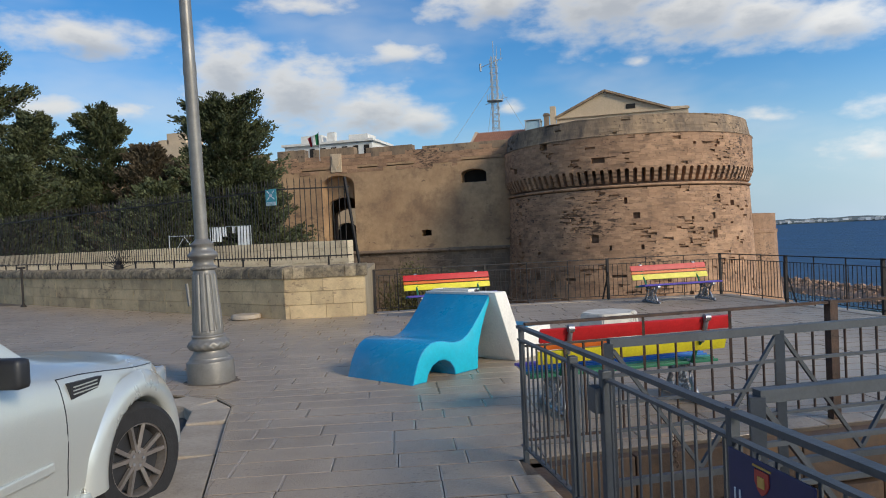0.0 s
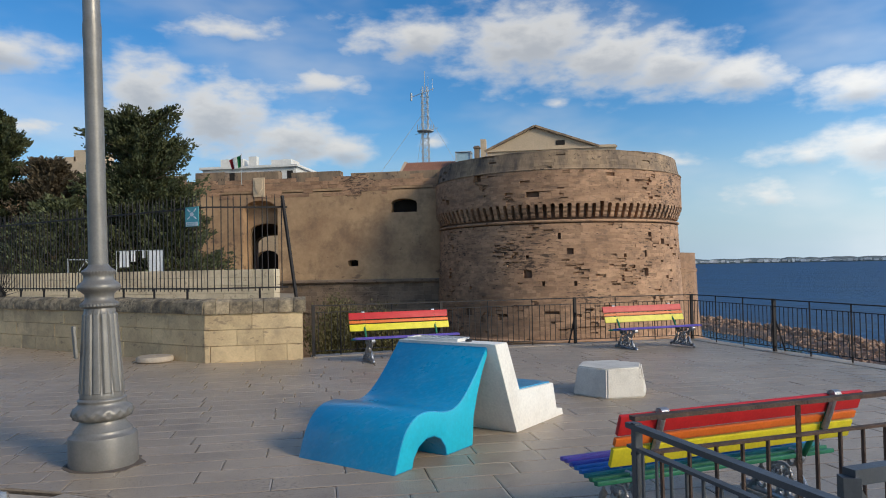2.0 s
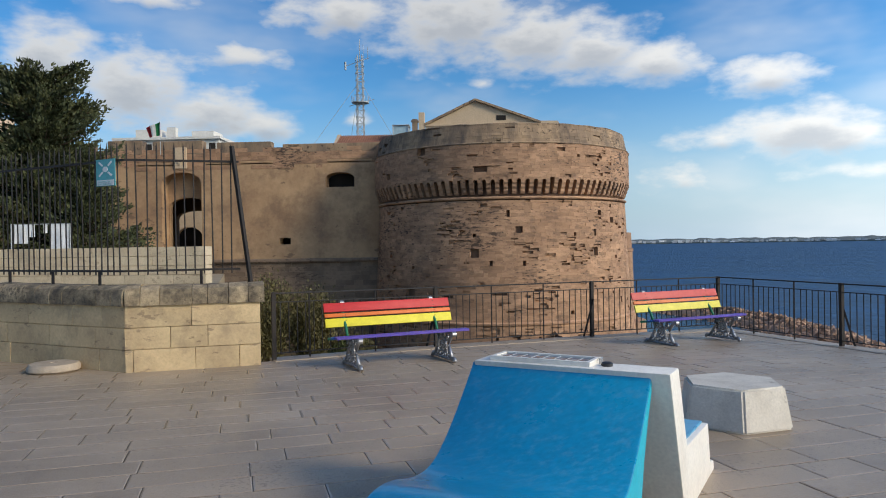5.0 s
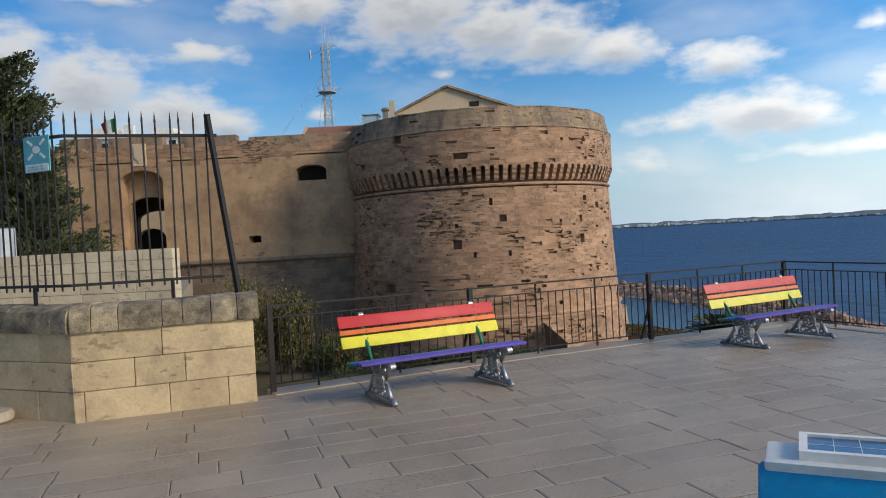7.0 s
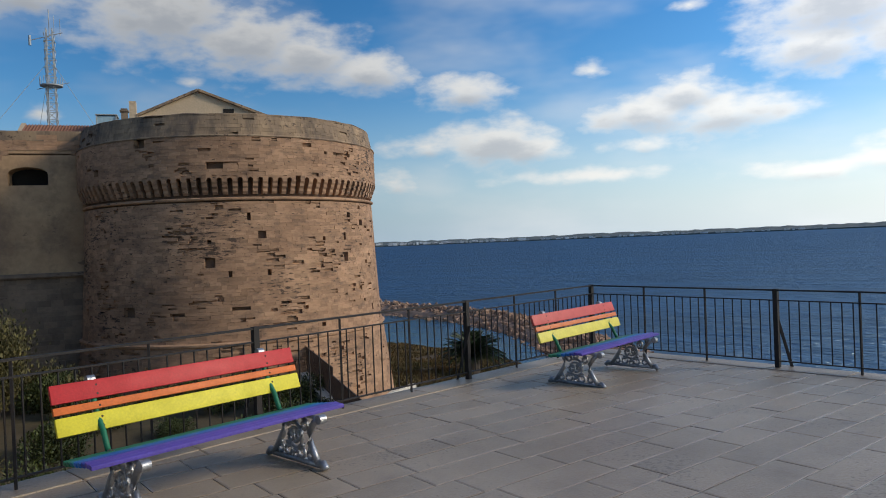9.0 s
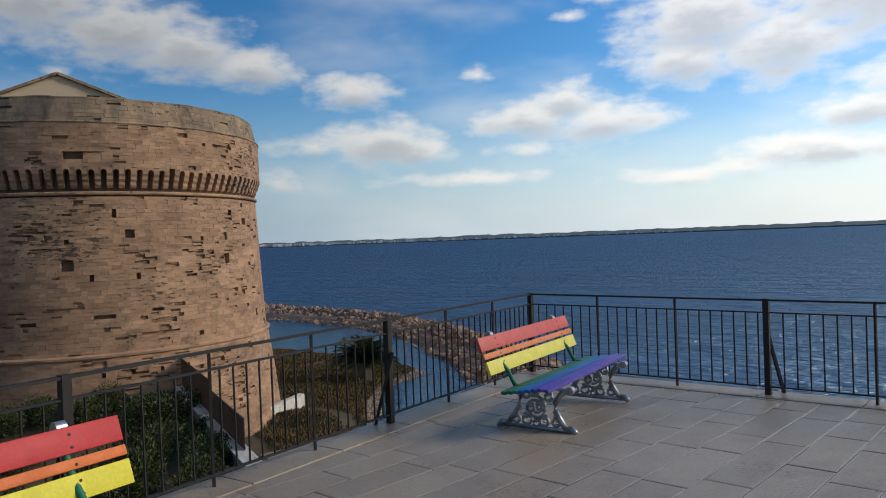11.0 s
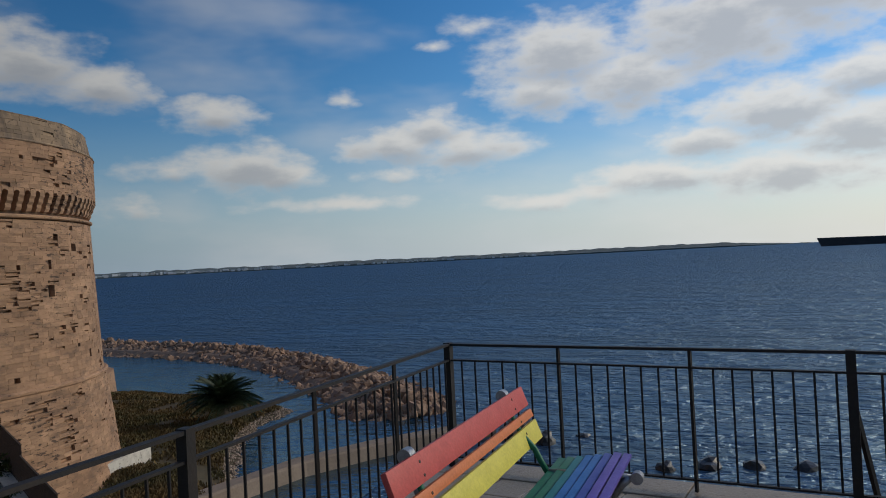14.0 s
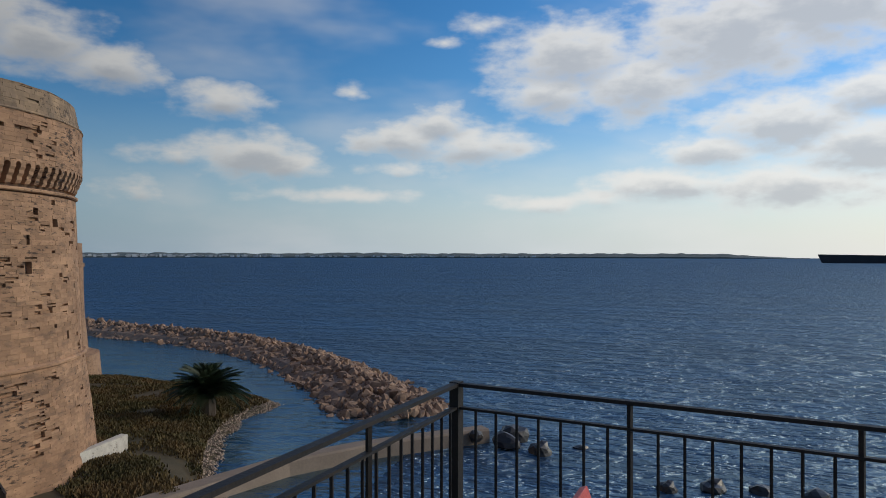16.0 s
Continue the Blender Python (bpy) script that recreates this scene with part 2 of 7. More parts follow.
M_STONE = material("tower_stone", (0.455, 0.268, 0.152), 0.92, pits=0.85, dark=(0.275, 0.155, 0.088), scale=0.3, amount=0.9, fine=3.5, bump=0.55, per_island=0.2,
                   stain=(0.11, 0.075, 0.055), stain_scale=0.9, stain_amount=0.55, stretch=(1, 1, 2.2))
M_STONE_P = material("tower_stone_piece", (0.455, 0.268, 0.152), 0.92, pits=0.85, dark=(0.275, 0.155, 0.088), scale=0.3, amount=0.9, fine=3.5, bump=0.55, per_object=0.2,
                   stain=(0.11, 0.075, 0.055), stain_scale=0.9, stain_amount=0.55, stretch=(1, 1, 2.2))
M_CORE = material("tower_core", (0.17, 0.105, 0.065), 0.95, scale=1.0, fine=6, bump=0.6)
M_BAND = material("parapet_stone", (0.37, 0.25, 0.145), 0.92, pits=0.75, pit_stretch=(1.5, 1.5, 2), dark=(0.17, 0.122, 0.085), scale=0.4, amount=1.0, fine=5, bump=0.5, stretch=(1.5, 1.5, 0.4),
                  per_island=0.16, stain=(0.07, 0.058, 0.05), stain_scale=0.42, stain_amount=0.85)
M_PLASTER = material("old_plaster", (0.50, 0.325, 0.175), 0.92, dark=(0.32, 0.192, 0.105), scale=0.3, amount=1.0, fine=3, bump=0.5, pits=0.7, pit_scale=1.1, pit_stretch=(1, 1, 1.5), pit_colour=(0.14, 0.09, 0.06),
                     stain=(0.20, 0.125, 0.078), stain_scale=0.5, stain_amount=0.65)
M_DARKSTONE = material("lower_wall_stone", (0.27, 0.185, 0.12), 0.95, pits=0.7, dark=(0.15, 0.105, 0.07), scale=0.5, amount=0.9, fine=5, bump=0.5, per_island=0.2)
M_PALE = material("pale_plaster", (0.58, 0.44, 0.29), 0.9, dark=(0.44, 0.33, 0.215), scale=0.5, fine=6, bump=0.2)
M_WHITE = material("white_render", (0.70, 0.67, 0.60), 0.85, dark=(0.55, 0.52, 0.46), scale=0.4, fine=3, bump=0.1)
M_TILE = material("roof_tiles", (0.33, 0.15, 0.085), 0.85, scale=1.5, fine=9, bump=0.4)
# near-black colour that stands in for the unlit space behind openings
M_VOID = material("dark_inside", (0.02, 0.016, 0.013), 1.0, scale=1.0, bump=0)
M_BLOCK = material("sandstone_block", (0.60, 0.45, 0.25), 0.88, pits=0.6, pit_scale=5, pit_stretch=(1, 1, 2.2), pit_patch=0.8, pit_colour=(0.17, 0.12, 0.08), dark=(0.38, 0.275, 0.16), scale=1.6, amount=0.75, fine=28, bump=0.35,
                   per_object=0.13, stain=(0.20, 0.15, 0.10), stain_scale=1.8, stain_amount=0.5)
M_GARDEN_WALL = material("cream_wall_stone", (0.62, 0.51, 0.345), 0.9, pits=0.6, pit_scale=5, pit_stretch=(1, 1, 1.6), pit_patch=0.8, pit_colour=(0.24, 0.18, 0.12), dark=(0.46, 0.365, 0.24), scale=1.4, amount=0.8,
                         fine=22, bump=0.35, per_object=0.08, stain=(0.30, 0.24, 0.165), stain_scale=1.2, stain_amount=0.45)
M_CAP = material("weathered_cap", (0.40, 0.31, 0.19), 0.92, dark=(0.075, 0.06, 0.042), scale=6.0, amount=1.0, fine=45, bump=0.7, pits=0.7, pit_scale=22, pit_stretch=(1, 1, 1), pit_patch=2.0,
                 pit_colour=(0.05, 0.042, 0.034), per_object=0.25, stain=(0.06, 0.05, 0.04), stain_scale=2.2, stain_amount=0.75)
M_SLAB = material("paving_stone", (0.41, 0.318, 0.222), 0.42, spec=0.42, dark=(0.27, 0.205, 0.142), scale=0.42, amount=0.8, fine=48, bump=0.28, pits=0.55, pit_scale=26, pit_stretch=(1, 1, 1), pit_patch=1.1, pit_colour=(0.10, 0.08, 0.06),
                  per_object=0.08, stain=(0.18, 0.135, 0.095), stain_scale=0.8, stain_amount=0.45)
M_SLAB_J = material("paving_stone_far", (0.41, 0.318, 0.222), 0.42, spec=0.42, dark=(0.27, 0.205, 0.142), scale=0.42, amount=0.8, fine=48, bump=0.28, pits=0.55, pit_scale=26, pit_stretch=(1, 1, 1), pit_patch=1.1, pit_colour=(0.10, 0.08, 0.06),
                  per_island=0.08, stain=(0.18, 0.135, 0.095), stain_scale=0.8, stain_amount=0.45)
M_EDGE = material("worn_slab_edge", (0.43, 0.335, 0.235), 0.24, dark=(0.29, 0.22, 0.155), scale=0.9, amount=0.8, fine=40, bump=0.1, spec=0.6)
M_JOINT = material("joint_mortar", (0.13, 0.10, 0.073), 0.95, scale=4, fine=50, bump=0.3)
# brown, orange-stained well stone; the stairwell's shade is put into its dark colour
M_WELL = material("shaded_brown_stone", (0.13, 0.082, 0.052), 0.85, dark=(0.07, 0.048, 0.036), scale=1.6, amount=0.9, fine=20, bump=0.4, per_object=0.3,
                  stain=(0.26, 0.13, 0.035), stain_scale=1.4, stain_amount=0.5)
M_KERB = material("kerb_stone", (0.42, 0.345, 0.26), 0.85, dark=(0.22, 0.178, 0.135), scale=3, fine=26, bump=0.5, per_object=0.12)
M_ROAD = material("asphalt", (0.06, 0.058, 0.055), 0.9, scale=2, fine=60, bump=0.4)
M_GREY = material("painted_steel_grey", (0.062, 0.07, 0.08), 0.5, dark=(0.026, 0.028, 0.03), scale=5, fine=60, bump=0.1, spec=0.6)
M_RUST = material("rusty_iron", (0.10, 0.058, 0.038), 0.85, dark=(0.035, 0.028, 0.024), scale=8, amount=0.9, fine=70, bump=0.5)
M_IRON = material("black_iron", (0.018, 0.017, 0.017), 0.6, spec=0.3, dark=(0.045, 0.032, 0.024), scale=6, amount=0.6, fine=60, bump=0.15)
M_LAMP = material("galvanised_lamp_iron", (0.225, 0.21, 0.185), 0.42, metal=0.3, dark=(0.12, 0.108, 0.09), scale=4, fine=50, bump=0.08)
M_SILVER = material("silver_painted_cast_iron", (0.42, 0.42, 0.43), 0.38, metal=0.7, dark=(0.22, 0.22, 0.225), scale=12, amount=0.8, fine=70, bump=0.2)
M_CONC = material("white_concrete", (0.66, 0.61, 0.52), 0.85, pits=0.7, pit_scale=5, pit_stretch=(1, 1, 1), pit_patch=1.5, pit_colour=(0.2, 0.155, 0.11), dark=(0.46, 0.405, 0.33), scale=3, fine=50, bump=0.2, stain=(0.35, 0.31, 0.26), stain_scale=2.5, stain_amount=0.45)
M_CHWHITE = material("white_coated_panel", (0.82, 0.78, 0.70), 0.5, dark=(0.70, 0.64, 0.55), scale=2.5, fine=40, bump=0.05, stain=(0.5, 0.46, 0.4), stain_scale=3, stain_amount=0.3)
M_BLUE = material("blue_gelcoat", (0.002, 0.26, 0.47), 0.3, dark=(0.002, 0.215, 0.41), scale=2.0, amount=0.6, fine=30, bump=0.03, coat=0.3,
                  stain=(0.3, 0.5, 0.62), stain_scale=16.0, stain_amount=0.13, stretch=(0.7, 1.6, 1))
M_CYAN = material("cyan_gelcoat", (0.006, 0.44, 0.58), 0.35, dark=(0.006, 0.38, 0.52), scale=2.0, amount=0.5, fine=30, bump=0.03, coat=0.2)
M_ROCK = material("breakwater_rock", (0.38, 0.24, 0.155), 0.9, dark=(0.17, 0.105, 0.07), scale=1.2, amount=0.8, fine=9, bump=0.6, per_object=0.3)
M_ROCK_J = material("breakwater_rock_far", (0.38, 0.24, 0.155), 0.9, dark=(0.17, 0.105, 0.07), scale=1.2, amount=0.8, fine=9, bump=0.6, per_island=0.3)
M_WETROCK = material("wet_rock", (0.045, 0.037, 0.033), 0.4, scale=1.5, fine=9, bump=0.6)
M_LAND = material("dry_ground", (0.10, 0.07, 0.032), 0.95, dark=(0.045, 0.042, 0.017), scale=0.35, amount=0.95, fine=6, bump=0.6,
                  stain=(0.13, 0.095, 0.06), stain_scale=0.22, stain_amount=0.6)
M_GARDEN = material("garden_ground", (0.36, 0.29, 0.20), 0.95, dark=(0.2, 0.17, 0.1), scale=0.6, fine=9, bump=0.3)
M_LEAF = material("conifer_needles", (0.080, 0.086, 0.030), 0.75, dark=(0.026, 0.042, 0.018), scale=0.8, amount=0.8, fine=5, bump=0, per_island=0.45)
M_LEAFB = material("dry_conifer_needles", (0.095, 0.065, 0.035), 0.8, dark=(0.045, 0.04, 0.02), scale=0.8, amount=0.8, fine=5, bump=0, per_island=0.4)
M_BUSH = material("shrub_leaves", (0.065, 0.08, 0.013), 0.7, dark=(0.02, 0.03, 0.009), scale=0.6, amount=0.8, fine=5, bump=0, per_island=0.45)
M_REED = material("yellow_green_foliage", (0.12, 0.10, 0.03), 0.8, dark=(0.055, 0.052, 0.018), scale=0.6, amount=0.8, fine=5, bump=0, per_island=0.4)
M_GRASS = material("dry_grass", (0.17, 0.105, 0.04), 0.95, dark=(0.055, 0.06, 0.02), scale=0.3, amount=0.9, fine=5, bump=0, per_island=0.4)
M_PALM = material("palm_leaf", (0.026, 0.048, 0.016), 0.65, scale=2, fine=9, bump=0, per_object=0.25)
M_BARK = material("bark", (0.14, 0.10, 0.07), 0.95, scale=4, fine=20, bump=0.6)
M_CAR = material("silver_car_paint", (0.58, 0.59, 0.54), 0.3, metal=0.45, dark=(0.52, 0.53, 0.48), scale=1.0, fine=200, bump=0.0, coat=0.6)
M_RUBBER = material("tyre_rubber", (0.018, 0.017, 0.017), 0.85, scale=8, fine=60, bump=0.2)
M_RIM = material("dusty_alloy", (0.30, 0.265, 0.235), 0.5, metal=0.7, dark=(0.17, 0.135, 0.115), scale=7, fine=50, bump=0.1)
M_PLASTIC = material("black_plastic", (0.02, 0.02, 0.022), 0.5, scale=5, fine=60, bump=0.05)
M_GLASS = material("dark_glass", (0.015, 0.02, 0.025), 0.08, scale=1, fine=10, bump=0, coat=0.5)
M_LENS = material("lamp_lens", (0.42, 0.42, 0.40), 0.12, metal=0.4, scale=10, fine=50, bump=0.05, coat=0.6)
M_SOLAR = material("solar_cells", (0.012, 0.03, 0.085), 0.15, scale=20, fine=90, bump=0, coat=0.8)
M_SIGN = material("teal_sign", (0.10, 0.40, 0.42), 0.5, scale=3, fine=30, bump=0)
M_PAPER = material("white_notice", (0.80, 0.80, 0.78), 0.6, scale=3, fine=30, bump=0)
M_NAVY = material("navy_sign", (0.012, 0.022, 0.10), 0.35, scale=3, fine=30, bump=0)
M_CREST = material("crest_red", (0.42, 0.05, 0.035), 0.5, scale=20, fine=50, bump=0)
M_GOLD = material("crest_gold", (0.55, 0.33, 0.08), 0.5, scale=20, fine=50, bump=0)
M_HULL = material("ship_hull", (0.035, 0.035, 0.042), 0.7, scale=0.05, fine=0.5, bump=0)
M_SHORE = material("far_shore", (0.105, 0.13, 0.125), 1.0, dark=(0.15, 0.165, 0.155), scale=0.01, fine=0.05, bump=0)
M_FARB = material("far_houses", (0.68, 0.67, 0.64), 1.0, scale=0.01, fine=0.05, bump=0, per_island=0.35)
M_MAST = material("mast_steel", (0.42, 0.44, 0.44), 0.6, scale=1, fine=9, bump=0)
M_ORANGE = material("orange_paint", (0.62, 0.15, 0.02), 0.4, scale=6, fine=40, bump=0.05, coat=0.2)
PLANK = {}
for nm, c in (("red", (0.56, 0.022, 0.024)), ("orange", (0.74, 0.16, 0.022)), ("yellow", (0.78, 0.66, 0.03)), ("green", (0.018, 0.17, 0.085)),
              ("teal", (0.012, 0.20, 0.22)), ("blue", (0.018, 0.16, 0.48)), ("indigo", (0.05, 0.085, 0.40)), ("violet", (0.13, 0.09, 0.42))):
    PLANK[nm] = material(nm + "_plank_paint", c, 0.5, dark=tuple(v * 0.75 for v in c), scale=5, amount=0.7, fine=60, bump=0.08, spec=0.32, stretch=(1, 1, 1))

# the bench in the corner has lost more of its colour to the sun
FADED = {}
for nm, c in (("red", (0.61, 0.095, 0.078)), ("orange", (0.74, 0.21, 0.065)), ("yellow", (0.78, 0.67, 0.10))):
    FADED[nm] = material("faded_" + nm + "_paint", c, 0.5, dark=tuple(v * 0.78 for v in c), scale=5, amount=0.7, fine=60, bump=0.1, spec=0.32)


def sea_material(name="sea_water", deep=(0.001, 0.011, 0.044), pale=(0.005, 0.060, 0.165), gloss=0.23, rough=0.36, swell=1.8):
    mat = bpy.data.materials.new(name)
    mat.use_nodes = True
    nt = mat.node_tree
    N, L = nt.nodes, nt.links
    b = N["Principled BSDF"]
    b.inputs["Roughness"].default_value = 0.6
    b.inputs["Specular IOR Level"].default_value = 0.0
    geo = N.new("ShaderNodeNewGeometry")
    # wave crests lie across the wind from the north-east
    turn = N.new("ShaderNodeMapping")
    turn.inputs["Rotation"].default_value = (0, 0, radians(50))
    L.new(geo.outputs["Position"], turn.inputs[0])
    height = None
    for sc, amp, st in ((0.035, 2.0, (1.0, 2.0, 1)), (0.12, 1.7, (0.9, 2.2, 1)), (0.4, 1.2, (0.9, 2.0, 1)), (1.2, 0.55, (0.9, 1.8, 1)), (3.0, 0.16, (0.9, 1.6, 1))):
        mp = N.new("ShaderNodeMapping")
        mp.inputs["Scale"].default_value = st
        L.new(turn.outputs[0], mp.inputs[0])
        n = N.new("ShaderNodeTexNoise")
        n.inputs["Scale"].default_value, n.inputs["Detail"].default_value = sc, 3
        L.new(mp.outputs[0], n.inputs["Vector"])
        k = N.new("ShaderNodeMath")
        k.operation = "MULTIPLY_ADD"
        L.new(n.outputs[0], k.inputs[0])
        k.inputs[1].default_value = amp
        if height is None:
            k.inputs[2].default_value = 0
        else:
            L.new(height, k.inputs[2])
        height = k.outputs[0]
    # darker and paler water in long bands across the wind; finer ones paint wave shading
    tones = None
    for sc, st in ((0.02, (0.6, 2.6, 1)), (0.09, (0.55, 3.0, 1)), (0.3, (0.55, 2.8, 1)), (1.0, (0.6, 2.4, 1)), (2.2, (0.6, 2.2, 1))):
        mp = N.new("ShaderNodeMapping")
        mp.inputs["Scale"].default_value = st
        L.new(turn.outputs[0], mp.inputs[0])
        n = N.new("ShaderNodeTexNoise")
        n.inputs["Scale"].default_value, n.inputs["Detail"].default_value = sc, 5
        n.inputs["Roughness"].default_value = 0.7
        L.new(mp.outputs[0], n.inputs["Vector"])
        k = N.new("ShaderNodeMath")
        k.operation = "MULTIPLY_ADD"
        L.new(n.outputs[0], k.inputs[0])
        k.inputs[1].default_value = 0.2
        if tones is None:
            k.inputs[2].default_value = 0
        else:
            L.new(tones, k.inputs[2])
        tones = k.outputs[0]
    ramp = N.new("ShaderNodeMapRange")
    ramp.inputs["From Min"].default_value, ramp.inputs["From Max"].default_value = 0.46, 0.55
    L.new(tones, ramp.inputs["Value"])
    mixc = N.new("ShaderNodeMixRGB")
    mixc.inputs[1].default_value, mixc.inputs[2].default_value = (*deep, 1), (*pale, 1)
    L.new(ramp.outputs[0], mixc.inputs[0])
    L.new(mixc.outputs[0], b.inputs["Base Color"])
    bp = N.new("ShaderNodeBump")
    bp.inputs["Strength"].default_value = 1.0
    bp.inputs["Distance"].default_value = swell
    L.new(height, bp.inputs["Height"])
    L.new(bp.outputs[0], b.inputs["Normal"])
    gl = N.new("ShaderNodeBsdfGlossy")
    gl.inputs["Roughness"].default_value = rough
    gl.inputs["Color"].default_value = (0.70, 0.90, 1.0, 1)
    L.new(bp.outputs[0], gl.inputs["Normal"])
    sh = N.new("ShaderNodeMixShader")
    sh.inputs[0].default_value = gloss
    L.new(b.outputs[0], sh.inputs[1])
    L.new(gl.outputs[0], sh.inputs[2])
    L.new(sh.outputs[0], N["Material Output"].inputs["Surface"])
    return mat


M_SEA = sea_material()
M_LAGOON = sea_material("sheltered_water", (0.006, 0.020, 0.036), (0.012, 0.042, 0.07), 0.36, 0.16, 0.22)

# ---- mesh helpers ----
def mesh_of(bm, name, mat, smooth=False):
    me = bpy.data.meshes.new(name)
    bm.to_mesh(me)
    bm.free()
    for m in mat if isinstance(mat, (list, tuple)) else (mat,):
        me.materials.append(m)
    if smooth:
        for p in me.polygons:
            p.use_smooth = True
    return me


def part(name, bm, mat, parent=None, label="", smooth=False, place=None, auto=None):
    ob = new(name, mesh_of(bm, name, mat, smooth) if isinstance(bm, bmesh.types.BMesh) else bm)
    if auto:
        ob.data.set_sharp_from_angle(angle=radians(auto))
    if parent:
        ob.parent = parent
    if place is not None:
        ob.matrix_basis = place
    if label:
        tagged(ob, label)
    return ob


def empty(name, place=None, label="", category="", group="", kind=""):
    ob = new(name)
    ob.empty_display_size = 0.2
    if place is not None:
        ob.matrix_basis = place
    return tagged(ob, label, category, group, kind)


def box(bm, x0, x1, y0, y1, z0, z1, m=None, bevel=0.0):
    g = bmesh.ops.create_cube(bm, size=1, matrix=Matrix.LocRotScale(((x0 + x1) / 2, (y0 + y1) / 2, (z0 + z1) / 2), None, (x1 - x0, y1 - y0, z1 - z0)))
    if bevel:
        es = {e for v in g["verts"] for e in v.link_edges}
        g = bmesh.ops.bevel(bm, geom=list(es), offset=bevel, segments=2, affect="EDGES", profile=0.6)
    if m is not None:
        bmesh.ops.transform(bm, matrix=m, verts=g["verts"])
    return g["verts"]


def bar(bm, a, b, w, h=None, up=(0, 0, 1)):
    """A rectangular bar from a to b."""
    a, b = Vector(a), Vector(b)
    d = b - a
    q = d.to_track_quat("X", "Z") if abs(d.normalized().z) < 0.99 else Vector((0, 0, 1)).to_track_quat("X", "Y")
    bmesh.ops.create_cube(bm, size=1, matrix=Matrix.LocRotScale((a + b) / 2, q, (d.length, w, h or w)))


def strip(bm, pts, w, t):
    """One continuous flat bar along points."""
    pts = [Vector(p) for p in pts]
    prev = None
    for i, p in enumerate(pts):
        d = (pts[min(i + 1, len(pts) - 1)] - pts[max(i - 1, 0)])
        n = Vector((-d.y, d.x, 0)).normalized() * w / 2
        cur = [bm.verts.new(p + n * a + Vector((0, 0, b * t / 2))) for a, b in ((-1, -1), (1, -1), (1, 1), (-1, 1))]
        if prev:
            for k in range(4):
                bm.faces.new((prev[k], prev[(k + 1) % 4], cur[(k + 1) % 4], cur[k]))
        else:
            bm.faces.new(cur[::-1])
        prev = cur
    bm.faces.new(prev)
    bmesh.ops.recalc_face_normals(bm, faces=bm.faces[:])


def rod(bm, a, b, r, seg=8, r2=None):
    a, b = Vector(a), Vector(b)
    d = b - a
    bmesh.ops.create_cone(bm, cap_ends=True, segments=seg, radius1=r, radius2=r if r2 is None else r2, depth=d.length,
                          matrix=Matrix.LocRotScale((a + b) / 2, d.to_track_quat("Z", "Y"), None))


def tube(bm, pts, r, seg=6):
    """A round bar bent along points."""
    pts = [Vector(p) for p in pts]
    rings = []
    for i, p in enumerate(pts):
        d = (pts[min(i + 1, len(pts) - 1)] - pts[max(i - 1, 0)]).normalized()
        q = d.to_track_quat("Z", "Y")
        rings.append([bm.verts.new(p + q @ Vector((r * math.cos(6.2832 * k / seg), r * math.sin(6.2832 * k / seg), 0))) for k in range(seg)])
    for a, b in zip(rings, rings[1:]):
        for k in range(seg):
            bm.faces.new((a[k], a[(k + 1) % seg], b[(k + 1) % seg], b[k]))
    bm.faces.new(rings[0][::-1])
    bm.faces.new(rings[-1])


def lathe(bm, prof, seg=48, c=(0, 0, 0), wave=None, a0=0.0, a1=360.0):
    """Turns (r, z) pairs round the z axis; wave(a, r, z) may change the radius."""
    full = abs(a1 - a0 - 360) < 1e-6
    n = seg if full else seg + 1
    rings = []
    for r, z in prof:
        ring = []
        for k in range(n):
            a = radians(a0 + (a1 - a0) * k / seg)
            rr = wave(a, r, z) if wave else r
            ring.append(bm.verts.new((c[0] + rr * math.cos(a), c[1] + rr * math.sin(a), c[2] + z)))
        rings.append(ring)
    for p, q in zip(rings, rings[1:]):
        for k in range(seg):
            j = (k + 1) % n
            bm.faces.new((p[k], p[j], q[j], q[k]))
    return rings


def prism(bm, poly, z0, z1):
    lo = [bm.verts.new((x, y, z0)) for x, y in poly]
    hi = [bm.verts.new((x, y, z1)) for x, y in poly]
    n = len(poly)
    bm.faces.new(hi)
    bm.faces.new(lo[::-1])
    for i in range(n):
        j = (i + 1) % n
        bm.faces.new((lo[i], lo[j], hi[j], hi[i]))
    bmesh.ops.recalc_face_normals(bm, faces=bm.faces[:])


def extrude_profile(bm, prof, width, m=None):
    """A closed (y, z) outline carried along x from 0 to width."""
    a = [bm.verts.new((0, y, z)) for y, z in prof]
    b = [bm.verts.new((width, y, z)) for y, z in prof]
    n = len(prof)
    fs = [bm.faces.new(a), bm.faces.new(b[::-1])]
    for i in range(n):
        fs.append(bm.faces.new((a[i], b[i], b[(i + 1) % n], a[(i + 1) % n])))
    bmesh.ops.recalc_face_normals(bm, faces=fs)
    if m is not None:
        bmesh.ops.transform(bm, matrix=m, verts=a + b)
    return fs


def inside(p, poly):
    x, y = p
    c = False
    for (x0, y0), (x1, y1) in zip(poly, poly[1:] + poly[:1]):
        if (y0 > y) != (y1 > y) and x < (x1 - x0) * (y - y0) / (y1 - y0) + x0:
            c = not c
    return c


def edge_distance(p, poly):
    best = 1e9
    P = Vector(p)
    for a, b in zip(poly, poly[1:] + poly[:1]):
        a, b = Vector(a), Vector(b)
        t = max(0, min(1, (P - a).dot(b - a) / (b - a).length_squared))
        best = min(best, (P - a - t * (b - a)).length)
    return best


SEA = -10.5
DIR_A = radians(27.7)


